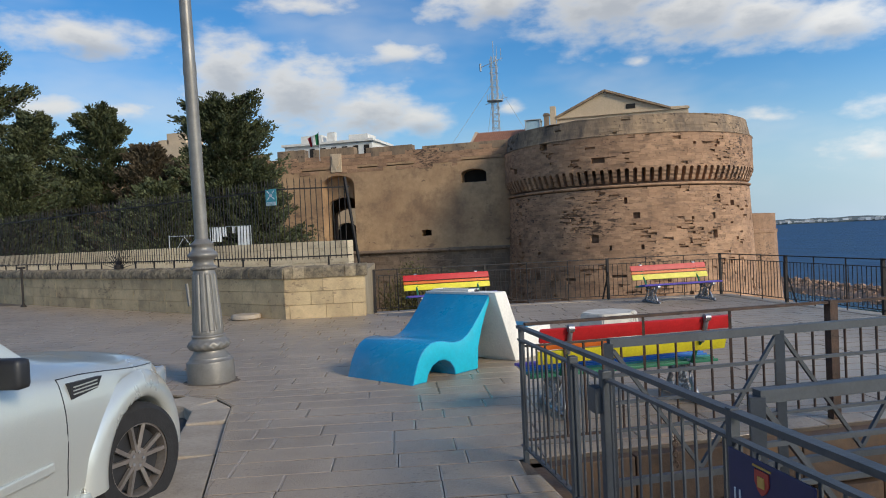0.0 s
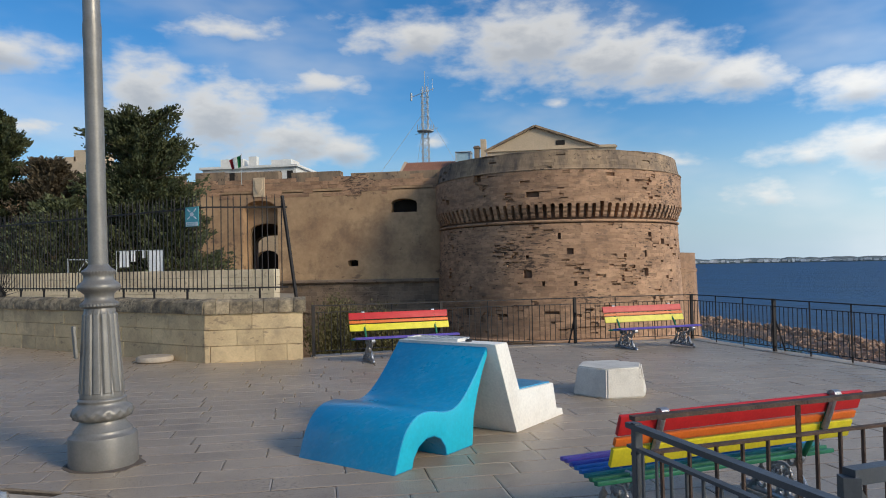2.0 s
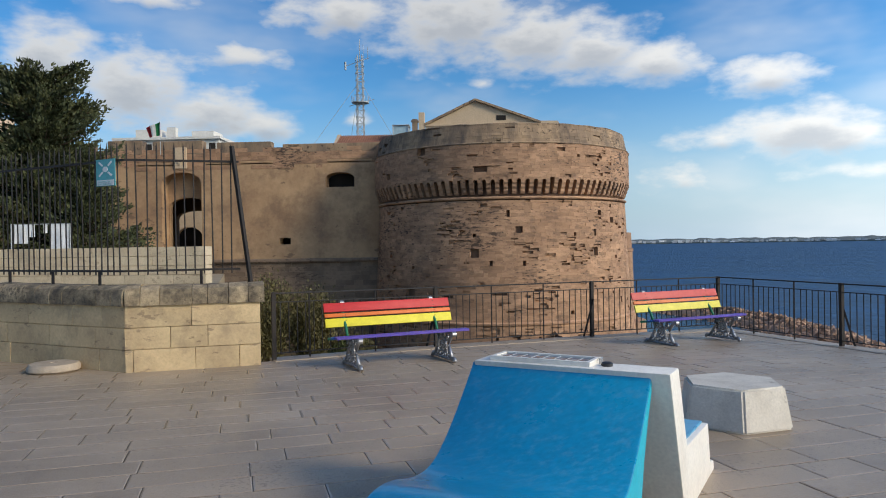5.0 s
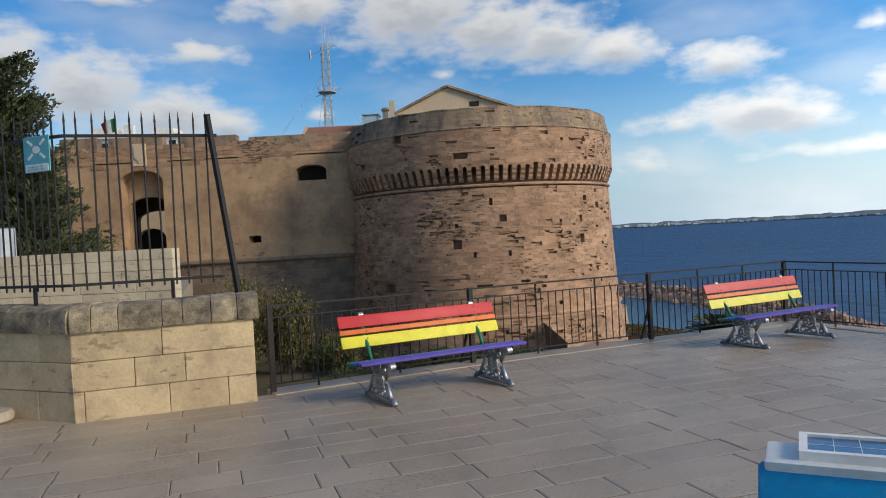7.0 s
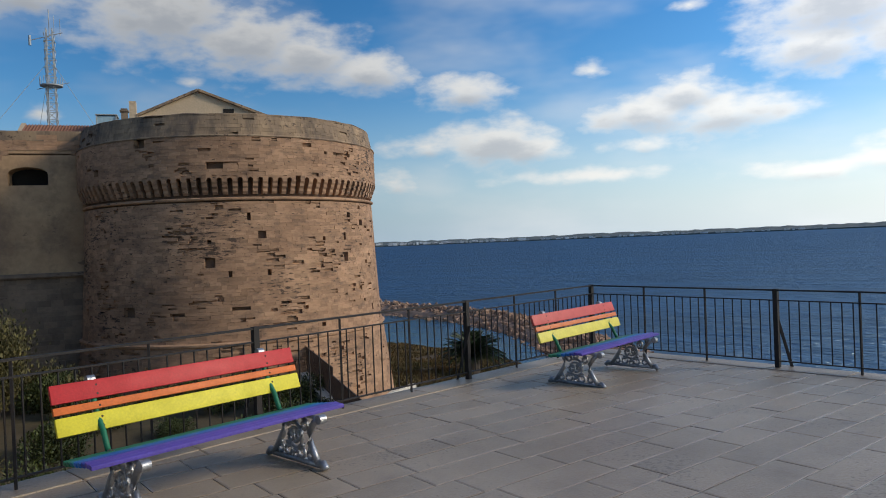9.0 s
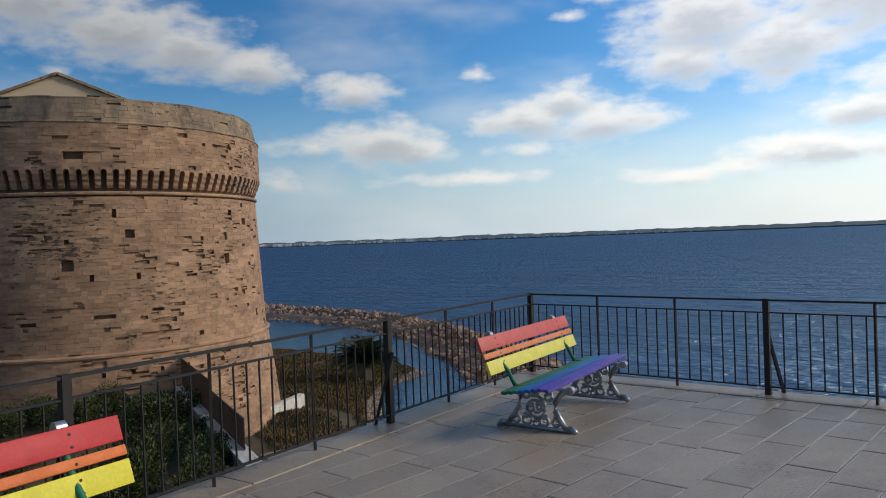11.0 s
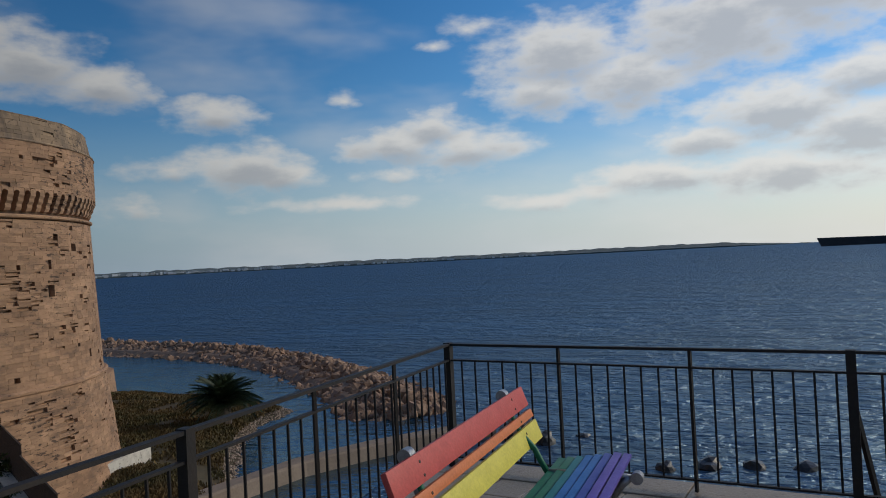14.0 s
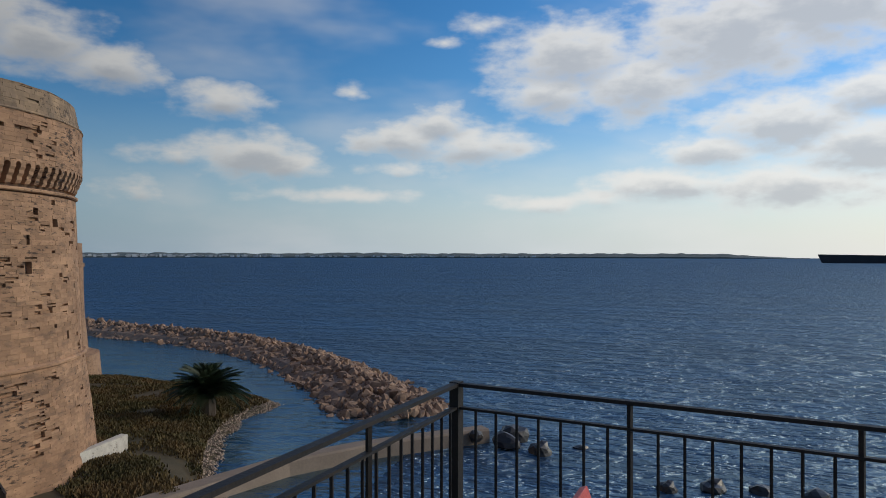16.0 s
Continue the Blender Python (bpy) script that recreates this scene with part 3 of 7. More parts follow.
def floor_z(x, y):
    """The terrace falls gently towards the seaward corner."""
    s = 0.5 * x + 0.87 * y - 13.0
    return -0.022 * math.log1p(math.exp(2.5 * s)) / 2.5 if s < 8 else -0.022 * s


# ---- sea, land and distance ----
def build_sea():
    bm = bmesh.new()
    bmesh.ops.create_grid(bm, x_segments=2, y_segments=2, size=4600)
    ob = part("water", bm, M_SEA, place=pose(0, 0, SEA))
    tagged(ob, "deep blue choppy sea reaching the horizon", "sea", kind="structure")


LAND = [(5.5, 8), (9, 26), (15.5, 44), (17.5, 52), (19.5, 57), (21.5, 61), (25, 65.6), (29.6, 68.6), (29.2, 76), (24, 88), (19, 93), (-70, 93), (-70, 8)]


def land_height(x, y):
    n = noise.noise((x * 0.25, y * 0.25, 0)) * 0.35 + noise.noise((x * 0.9, y * 0.9, 3)) * 0.12
    base = -9.75 + n
    if x < 5.5:
        base = -6.6 + n
    d = edge_distance((x, y), LAND)
    if not inside((x, y), LAND):
        return SEA - 0.25 - min(d, 3) * 0.4
    return max(SEA - 0.25, min(base, SEA - 0.15 + d * 0.32 + n * 0.4)) if x > 5.5 else base


def build_land():
    bm = bmesh.new()
    nx, ny, x0, x1, y0, y1 = 130, 110, -70, 40, 8, 96
    vs = [[bm.verts.new((x0 + (x1 - x0) * i / nx, y0 + (y1 - y0) * j / ny, 0)) for i in range(nx + 1)] for j in range(ny + 1)]
    for row in vs:
        for v in row:
            v.co.z = land_height(v.co.x, v.co.y)
    for j in range(ny):
        for i in range(nx):
            bm.faces.new((vs[j][i], vs[j][i + 1], vs[j + 1][i + 1], vs[j + 1][i]))
    tagged(part("ground", bm, M_LAND, smooth=True), "dry grass and earth of the moat and shore", "ground", kind="structure")


def build_far_shore():
    bm = bmesh.new()
    rnd = random.Random(3)
    n = 260
    prev = None
    for i in range(n + 1):
        az = radians(-60 + 126.5 * i / n)
        r = 4000
        fade = 1.0 if i < n * 0.95 else max(0.15, (n - i) / (n * 0.05))
        h = (23 + 5 * noise.noise((i * 0.06, 0, 0)) + 6 * noise.noise((i * 0.7, 4, 0)) + rnd.uniform(0, 6)) * fade
        x, y = r * math.sin(az), r * math.cos(az)
        k = 1.06
        cur = [bm.verts.new((x, y, SEA - 2)), bm.verts.new((x, y, SEA + h * 0.25)), bm.verts.new((x * k, y * k, SEA + max(h, 3))), bm.verts.new((x * k * 1.01, y * k * 1.01, SEA - 2))]
        if prev:
            for a in range(3):
                bm.faces.new((prev[a], cur[a], cur[a + 1], prev[a + 1]))
        prev = cur
    ob = part("backdrop", bm, M_SHORE)
    tagged(ob, "low hazy far shore across the bay", "coast", kind="structure")
    bm = bmesh.new()
    for i in range(420):
        u = rnd.random() ** 1.6
        az = radians(2 + 46 * u)
        r = rnd.uniform(3960, 4100)
        w, h = rnd.uniform(7, 26), rnd.uniform(5, 19) * (1 - 0.5 * u)
        bmesh.ops.create_cube(bm, size=1, matrix=Matrix.LocRotScale((r * math.sin(az), r * math.cos(az), SEA + 4 + h / 2), Euler((0, 0, -az)), (w, 10, h)))
    tagged(part("far_houses", bm, M_FARB), "pale houses scattered along the far shore", "houses", kind="stuff")


def build_ship():
    az = radians(70.9)
    ship = empty("cargo_ship", pose(1500 * math.sin(az), 1500 * math.cos(az), SEA, 0, 0, -70.9), "long dark cargo ship lying on the sea", "ship")
    bm = bmesh.new()
    extrude_profile(bm, [(-9, 0), (9, 0), (10, 13), (-10, 13)], 190, pose(-105, 0, 0))
    for v in bm.verts:
        if v.co.x < -100:
            v.co.y *= 0.25
            if v.co.z > 5:
                v.co.x -= 7
                v.co.z += 3
    part("hull", bm, M_HULL, ship)
    bm = bmesh.new()
    box(bm, 12, 40, -9, 9, 13, 30)
    box(bm, 16, 34, -11, 11, 25, 29)
    box(bm, 22, 28, -2, 2, 30, 40)
    part("superstructure", bm, M_WHITE, ship)


build_sea()
build_land()
build_far_shore()
build_ship()

# ---- castle ----
TC = (2.37, 63.44)


def tower_radius(z):
    for (z0, r0), (z1, r1) in zip(TOWER_PROFILE, TOWER_PROFILE[1:]):
        if z <= z1:
            return r0 + (r1 - r0) * (z - z0) / (z1 - z0)
    return TOWER_PROFILE[-1][1]


TOWER_PROFILE = [(-11, 11.65), (-9.5, 11.3), (-6.5, 10.95), (-4.1, 10.62), (-3.6, 10.5), (0, 10.3), (4.7, 10.08), (5.1, 10.08)]
UPPER_PROFILE = [(6.35, 10.42), (8.7, 10.40), (8.71, 10.30), (10.1, 10.02)]
# openings in the drum: angle, height of the middle, width, height
HOLES = [(-102.6, 1.04, 0.62, 0.58), (-50.5, 1.07, 0.45, 0.6), (-132.1, -1.69, 0.9, 0.62), (-89.2, 3.8, 0.22, 0.4), (-102.5, 2.36, 0.22, 0.4), (-61.2, 2.35, 0.22, 0.4),
         (-50.3, 2.43, 0.2, 0.38), (-96.1, 0.35, 0.22, 0.3), (-83.1, 0.33, 0.22, 0.34), (-113.8, -1.9, 0.9, 0.28), (-93.0, -1.78, 1.1, 0.28), (-78.0, -1.5, 0.6, 0.26),
         (-70.0, -4.9, 0.2, 0.3), (-78.0, -4.9, 0.2, 0.3), (-86.0, -4.9, 0.2, 0.3), (-94.0, -4.9, 0.2, 0.3), (-40.0, -2.0, 0.24, 0.3), (-33.0, -2.6, 0.22, 0.34),
         (-28.0, 2.4, 0.22, 0.3), (-85.0, 2.7, 0.5, 0.3), (-64.0, -3.1, 0.3, 0.28), (-38.0, 3.4, 0.5, 0.3), (-47.0, 3.9, 0.35, 0.3)]
HOLES_UP = [(-99.7, 6.98, 1.0, 0.46), (-125.0, 8.4, 0.7, 0.62), (-146.4, 7.0, 0.55, 0.5), (-60.0, 7.9, 0.2, 0.2)]


def wall_stones(z0, z1, radius, holes, hgt, lens, erode, tower, a0, a1, window, mat, matp, seed):
    """Courses of cut stone laid round the drum. Stones in the window are pieces of their own, the rest one joined part."""
    rnd = random.Random(seed)
    verts, faces, pieces = [], [], 0
    z = z0
    row = 0
    while z < z1 - 0.05:
        h = min(rnd.uniform(*hgt), z1 - z)
        zm = z + h / 2
        r = radius(zm)
        a = a0 + rnd.uniform(0, 2)
        gaps = [(ha - math.degrees(hw / 2 / r), ha + math.degrees(hw / 2 / r)) for ha, hz, hw, hh in holes if abs(zm - hz) < max(hh / 2, h * 0.52)]
        while a < a1:
            da = math.degrees(rnd.uniform(*lens) / r)
            b = min(a + da, a1)
            spans = [(a, b)]
            for g0, g1 in gaps:
                spans = [s for p, q in spans for s in (((p, min(q, g0)), (max(p, g1), q)) if q > g0 and p < g1 else ((p, q),)) if s[1] - s[0] > 0.25]
            for p, q in spans:
                m = noise.noise((p * 0.085, zm * 0.5, seed)) + 0.5 * noise.noise((p * 0.3, zm * 1.3, seed + 5))
                am = (p + q) / 2
                layers = [(z, z + h, rnd.uniform(-0.006, 0.006))]
                if rnd.random() < erode * (0.45 if p > -42 else 1.0) * max(0.0, m * 2.6 - 0.05):
                    k = rnd.choice((2, 2, 3))
                    layers = [(z + h * i / k, z + h * (i + 1) / k, -rnd.uniform(0.10, 0.26) if rnd.random() < 0.5 else -rnd.uniform(0.0, 0.03)) for i in range(k)]
                for za, zb, off in layers:
                    j = 0.0028
                    ja = math.degrees(j / r)
                    vv = []
                    for aa, zz, rr in ((p + ja, za + j, r + off), (q - ja, za + j, r + off), (q - ja, zb - j, r + off), (p + ja, zb - j, r + off),
                                       (p + ja, za + j, r - 0.4), (q - ja, za + j, r - 0.4), (q - ja, zb - j, r - 0.4), (p + ja, zb - j, r - 0.4)):
                        rr += radius(zz) - r
                        t = radians(aa)
                        vv.append((rr * math.cos(t), rr * math.sin(t), zz))
                    for k in range(4):
                        vv[k] = tuple(c + rnd.uniform(-0.006, 0.006) for c in vv[k])
                    ff = [(0, 1, 2, 3), (4, 5, 1, 0), (5, 6, 2, 1), (6, 7, 3, 2), (7, 4, 0, 3)]
                    if window and pieces < 290 and window[0] < am < window[1] and window[2] < zm < window[3]:
                        me = bpy.data.meshes.new("stone")
                        me.from_pydata(vv, [], ff)
                        me.materials.append(matp)
                        ob = new("stone", me)
                        ob.parent = tower
                        pieces += 1
                    else:
                        n = len(verts)
                        verts += vv
                        faces += [tuple(n + i for i in f) for f in ff]
            a = b
        z += h
        row += 1
    me = bpy.data.meshes.new("stonework")
    me.from_pydata(verts, [], faces)
    me.materials.append(mat)
    ob = new("stonework", me)
    ob.parent = tower
    ob["kind"] = "stuff"
    return ob


def upper_radius(z):
    for (z0, r0), (z1, r1) in zip(UPPER_PROFILE, UPPER_PROFILE[1:]):
        if z <= z1:
            return r0 + (r1 - r0) * (z - z0) / (z1 - z0)
    return UPPER_PROFILE[-1][1]


def build_tower():
    tw = empty("round_tower", pose(TC[0], TC[1], 0), "massive round sandstone castle tower with a ring of corbels", "castle tower")
    bm = bmesh.new()
    lathe(bm, [(r - 0.3, z) for z, r in TOWER_PROFILE] + [(9.75, 6.3), (10.05, 6.5), (9.95, 9.9), (9.2, 9.95), (9.2, 9.0), (0.01, 9.0)], 120)
    part("core", bm, M_CORE, tw, smooth=False)
    # string courses
    for zc, r, h, nm in ((-3.85, 10.62, 0.26, "string_course"), (4.93, 10.10, 0.2, "string_course")):
        bm = bmesh.new()
        lathe(bm, [(r - 0.3, zc - h / 2), (r + 0.02, zc - h / 2), (r + 0.10, zc - h / 4), (r + 0.12, zc + h / 5), (r + 0.02, zc + h / 2), (r - 0.3, zc + h / 2)], 160,
              wave=lambda a, rr, z: rr - 0.02 + 0.06 * noise.noise((a * 34, z * 5, 1)))
        part(nm, bm, M_STONE, tw)
    # corbel table
    n = 108
    bm = bmesh.new()
    prof = [(-0.5, 0.0), (0.06, 0.0), (0.16, 0.16), (0.17, 0.32), (0.29, 0.46), (0.31, 0.62), (0.40, 0.76), (0.42, 1.1), (-0.5, 1.1)]
    extrude_profile(bm, prof, 0.30, pose(-0.15, 0, 0))
    cm = mesh_of(bm, "corbel", M_STONE_P)
    bm = bmesh.new()
    # little arch that joins two corbels
    w2 = 0.155
    arch = [(-w2, 0.0)] + [(-w2 * math.cos(k / 8 * math.pi), w2 * math.sin(k / 8 * math.pi)) for k in range(9)][1:] + [(w2, 0.30), (-w2, 0.30)]
    a = [bm.verts.new((x, 0.42, z)) for x, z in arch]
    b = [bm.verts.new((x, -0.3, z)) for x, z in arch]
    bm.faces.new(a)
    for i in range(len(arch)):
        j = (i + 1) % len(arch)
        bm.faces.new((a[i], b[i], b[j], a[j]))
    bmesh.ops.recalc_face_normals(bm, faces=bm.faces[:])
    am = mesh_of(bm, "arch", M_STONE_P)
    rnd = random.Random(8)
    for k in range(n):
        ang = 360 * k / n
        t = radians(ang)
        broken = -76 < (ang - 360 if ang > 180 else ang) < -71
        for nm, me, da, z in (("corbel", cm, 0, 5.2), ("corbel_arch", am, 180 / n, 6.05)):
            if broken and nm == "corbel_arch":
                continue
            tt = radians(ang + da)
            o = new(nm, me)
            o.parent = tw
            o.matrix_basis = pose(10.0 * math.cos(tt), 10.0 * math.sin(tt), z + rnd.uniform(-0.02, 0.02), rnd.uniform(-1.5, 1.5), rnd.uniform(-1, 1), ang + da - 90)
    wall_stones(-10.9, 4.78, tower_radius, HOLES, (0.17, 0.27), (0.3, 0.85), 0.6, tw, -205, 35, (-100, -60, -2.2, 2.6), M_STONE, M_STONE_P, 11)
    ob = wall_stones(6.32, 8.68, upper_radius, HOLES_UP, (0.18, 0.26), (0.3, 0.8), 0.4, tw, -205, 35, None, M_STONE, M_STONE_P, 12)
    ob = wall_stones(8.8, 10.12, upper_radius, [], (0.2, 0.3), (0.35, 0.9), 0.2, tw, -205, 35, None, M_BAND, M_BAND, 13)
    bm = bmesh.new()
    lathe(bm, [(10.2, 8.68), (10.43, 8.69), (10.45, 8.74), (10.42, 8.79), (10.2, 8.81)], 160, wave=lambda a, rr, z: rr + 0.03 * noise.noise((a * 16, z * 3, 2)))
    part("parapet_ledge", bm, M_BAND, tw)
    bm = bmesh.new()
    lathe(bm, [(9.1, 10.05), (9.15, 10.16), (9.95, 10.14), (10.04, 10.08)], 160, wave=lambda a, rr, z: rr + 0.03 * noise.noise((a * 9, z * 3, 2)))
    for v in bm.verts:
        v.co.z += 0.09 * noise.noise((v.co.x * 0.7, v.co.y * 0.7, 4))
    part("parapet_coping", bm, M_BAND, tw)


build_tower()


def arch_outline(x0, x1, z0, zs, rise, n=10):
    """(x, z) outline of an opening with an arched head."""
    c = (x0 + x1) / 2
    hw = (x1 - x0) / 2
    return [(x0, z0), (x1, z0)] + [(c + hw * math.cos(math.pi * k / n), zs + rise * math.sin(math.pi * k / n)) for k in range(n + 1)]


def pierced(bm, x0, x1, z0, z1, y, thick, openings):
    """A wall in the plane y with openings cut through; depth runs to y + thick."""
    from_pts = []
    outer = [(x0, z0), (x1, z0), (x1, z1), (x0, z1)]
    vs = [bm.verts.new((x, y, z)) for x, z in outer]
    edges = [bm.edges.new((vs[i], vs[(i + 1) % 4])) for i in range(4)]
    rims = []
    for op in openings:
        ov = [bm.verts.new((x, y, z)) for x, z in op]
        edges += [bm.edges.new((ov[i], ov[(i + 1) % len(ov)])) for i in range(len(ov))]
        rims.append(ov)
    bmesh.ops.triangle_fill(bm, use_beauty=True, use_dissolve=False, edges=edges)
    for f in list(bm.faces):
        c = f.calc_center_median()
        if any(inside((c.x, c.z), op) for op in openings):
            bm.faces.remove(f)
    for ov in rims + [vs]:
        bk = [bm.verts.new((v.co.x, v.co.y + thick, v.co.z)) for v in ov]
        for i in range(len(ov)):
            j = (i + 1) % len(ov)
            bm.faces.new((ov[i], ov[j], bk[j], bk[i]))
    bmesh.ops.recalc_face_normals(bm, faces=bm.faces[:])


WY = 61.7


def build_castle_wall():
    cw = empty("castle_wall", pose(0, WY, 0), "long plastered castle curtain wall with an arched gate", "castle wall")
    gate = arch_outline(-25.7, -22.35, 0.2, 7.1, 0.95, 12)
    win = arch_outline(-11.95, -9.6, 6.6, 7.35, 0.45, 10)
    sq = [(-15.9, 1.95), (-14.95, 1.95), (-14.95, 2.45), (-15.4, 2.52), (-15.9, 2.45)]
    bm = bmesh.new()
    pierced(bm, -70, -6.0, 0.7, 8.7, 0, 1.3, [[(x, max(z, 0.72)) for x, z in gate], win, sq])
    part("plastered_face", bm, M_PLASTER, cw)
    # gate niche: an inner wall with a smaller arch, and the bailey beyond
    bm = bmesh.new()
    pierced(bm, -26.4, -21.6, 0.2, 8.6, 1.32, 0.6, [arch_outline(-25.6, -22.45, 0.25, 5.3, 0.75, 12)])
    part("inner_gate_wall", bm, M_PLASTER, cw)
    # dark vaulted passage, its far arch and the lit bailey wall with another arch
    # passage and far arch take dark core stone, standing in for their shade
    bm = bmesh.new()
    box(bm, -29.4, -28.6, 1.95, 8.0, 0.0, 6.5)
    box(bm, -21.4, -20.8, 1.95, 8.0, 0.0, 6.5)
    box(bm, -29.4, -20.8, 1.95, 8.8, 6.5, 9.4)
    box(bm, -29.4, -20.8, 1.95, 8.8, -0.4, 0.0)
    part("gate_passage", bm, M_CORE, cw)
    bm = bmesh.new()
    pierced(bm, -29.4, -20.8, 0.0, 6.5, 8.02, 0.7, [arch_outline(-27.9, -24.4, 0.02, 4.5, 0.8, 12)])
    part("passage_arch", bm, M_CORE, cw)
    bm = bmesh.new()
    pierced(bm, -40, -22, -0.5, 8.5, 16.0, 0.8, [arch_outline(-31.4, -28.5, 0.0, 2.9, 1.1, 12)])
    part("bailey_wall", bm, M_PALE, cw)
    # near-black plates behind the far arch and wall openings, in place of deep shade
    bm = bmesh.new()
    box(bm, -33, -27, 18, 18.2, -0.5, 5)
    part("dark_arch_backing", bm, M_VOID, cw)
    for x0, x1, z0, z1, y0 in ((-12.4, -9.0, 6.2, 8.3, 1.35), (-16.4, -14.4, 1.5, 3.0, 1.35)):
        bm = bmesh.new()
        box(bm, x0, x1, y0, y0 + 0.2, z0, z1)
        part("dark_backing", bm, M_VOID, cw)
    # moulding at the foot of the plaster and the battered base below it
    bm = bmesh.new()
    extrude_profile(bm, [(0.2, 0.45), (-0.12, 0.45), (-0.2, 0.55), (-0.18, 0.7), (-0.04, 0.78), (0.2, 0.78)], 64, pose(-70, 0, 0))
    part("string_course", bm, M_DARKSTONE, cw)
    # courses of squared stone under the moulding
    rnd = random.Random(21)
    verts, faces = [], []
    z = -7.2
    while z < 0.42:
        h = min(rnd.uniform(0.3, 0.42), 0.45 - z)
        x = -30.0 + rnd.uniform(0, 0.5)
        while x < -5.5:
            w = rnd.uniform(0.5, 1.2)
            yo = 0.05 + z * 0.05 + (rnd.uniform(0.03, 0.12) if rnd.random() < 0.15 else rnd.uniform(-0.01, 0.01))
            n = len(verts)
            for dy in (0, 0.3):
                verts += [(x + 0.004, yo + dy, z + 0.004), (x + w - 0.004, yo + dy, z + 0.004), (x + w - 0.004, yo + dy, z + h - 0.004), (x + 0.004, yo + dy, z + h - 0.004)]
            faces += [tuple(n + i for i in f) for f in ((0, 1, 2, 3), (4, 5, 1, 0), (5, 6, 2, 1), (6, 7, 3, 2), (7, 4, 0, 3))]
            x += w
        z += h
    me = bpy.data.meshes.new("base_stonework")
    me.from_pydata(verts, [], faces)
    me.materials.append(M_DARKSTONE)
    o = new("base_stonework", me)
    o.parent = cw
    o["kind"] = "stuff"
    bm = bmesh.new()
    box(bm, -70, -6, 0.25, 1.0, -8, 0.5)
    part("base_core", bm, M_CORE, cw)
    # parapet and merlons of rougher stone
    for x0, x1, z1 in ((-70, -31.5, 10.6), (-30.2, -27.3, 10.75), (-26.4, -22.2, 10.65), (-21.0, -16.45, 10.45), (-15.5, -6.2, 10.2)):
        bm = bmesh.new()
        box(bm, x0, x1, -0.03, 0.9, 9.5, z1, bevel=0.06)
        part("merlon", bm, M_BAND, cw)
    rnd = random.Random(22)
    verts, faces = [], []
    z = 8.2
    while z < 9.6:
        h = 0.35
        x = -45.0
        while x < -6.2:
            w = rnd.uniform(0.5, 1.3)
            if z > 8.6 or rnd.random() < 0.45:
                yo = -0.03 + rnd.uniform(-0.02, 0.025)
                n = len(verts)
                for dy in (0, 0.3):
                    verts += [(x + 0.01, yo + dy, z + 0.01), (x + w - 0.01, yo + dy, z + 0.01), (x + w - 0.01, yo + dy, z + h - 0.01), (x + 0.01, yo + dy, z + h - 0.01)]
                faces += [tuple(n + i for i in f) for f in ((0, 1, 2, 3), (4, 5, 1, 0), (5, 6, 2, 1), (6, 7, 3, 2), (7, 4, 0, 3))]
            x += w
        z += h
    me = bpy.data.meshes.new("parapet_stonework")
    me.from_pydata(verts, [], faces)
    me.materials.append(M_STONE)
    o = new("parapet_stonework", me)
    o.parent = cw
    o["kind"] = "stuff"
    bm = bmesh.new()
    box(bm, -70, -6.2, 0.0, 0.9, 8.6, 9.55)
    part("parapet_core", bm, M_PLASTER, cw)
    # worn coat of arms over the gate
    bm = bmesh.new()
    box(bm, -24.6, -23.5, -0.12, 0.1, 8.35, 10.1, bevel=0.05)
    prism_pts = [(-24.4, 9.9), (-23.7, 9.9), (-23.7, 9.1), (-24.05, 8.6), (-24.4, 9.1)]
    a = [bm.verts.new((x, -0.2, z)) for x, z in prism_pts]
    b = [bm.verts.new((x, -0.1, z)) for x, z in prism_pts]
    bm.faces.new(a)
    for i in range(5):
        bm.faces.new((a[i], a[(i + 1) % 5], b[(i + 1) % 5], b[i]))
    part("coat_of_arms", bm, M_PALE, cw)


build_castle_wall()


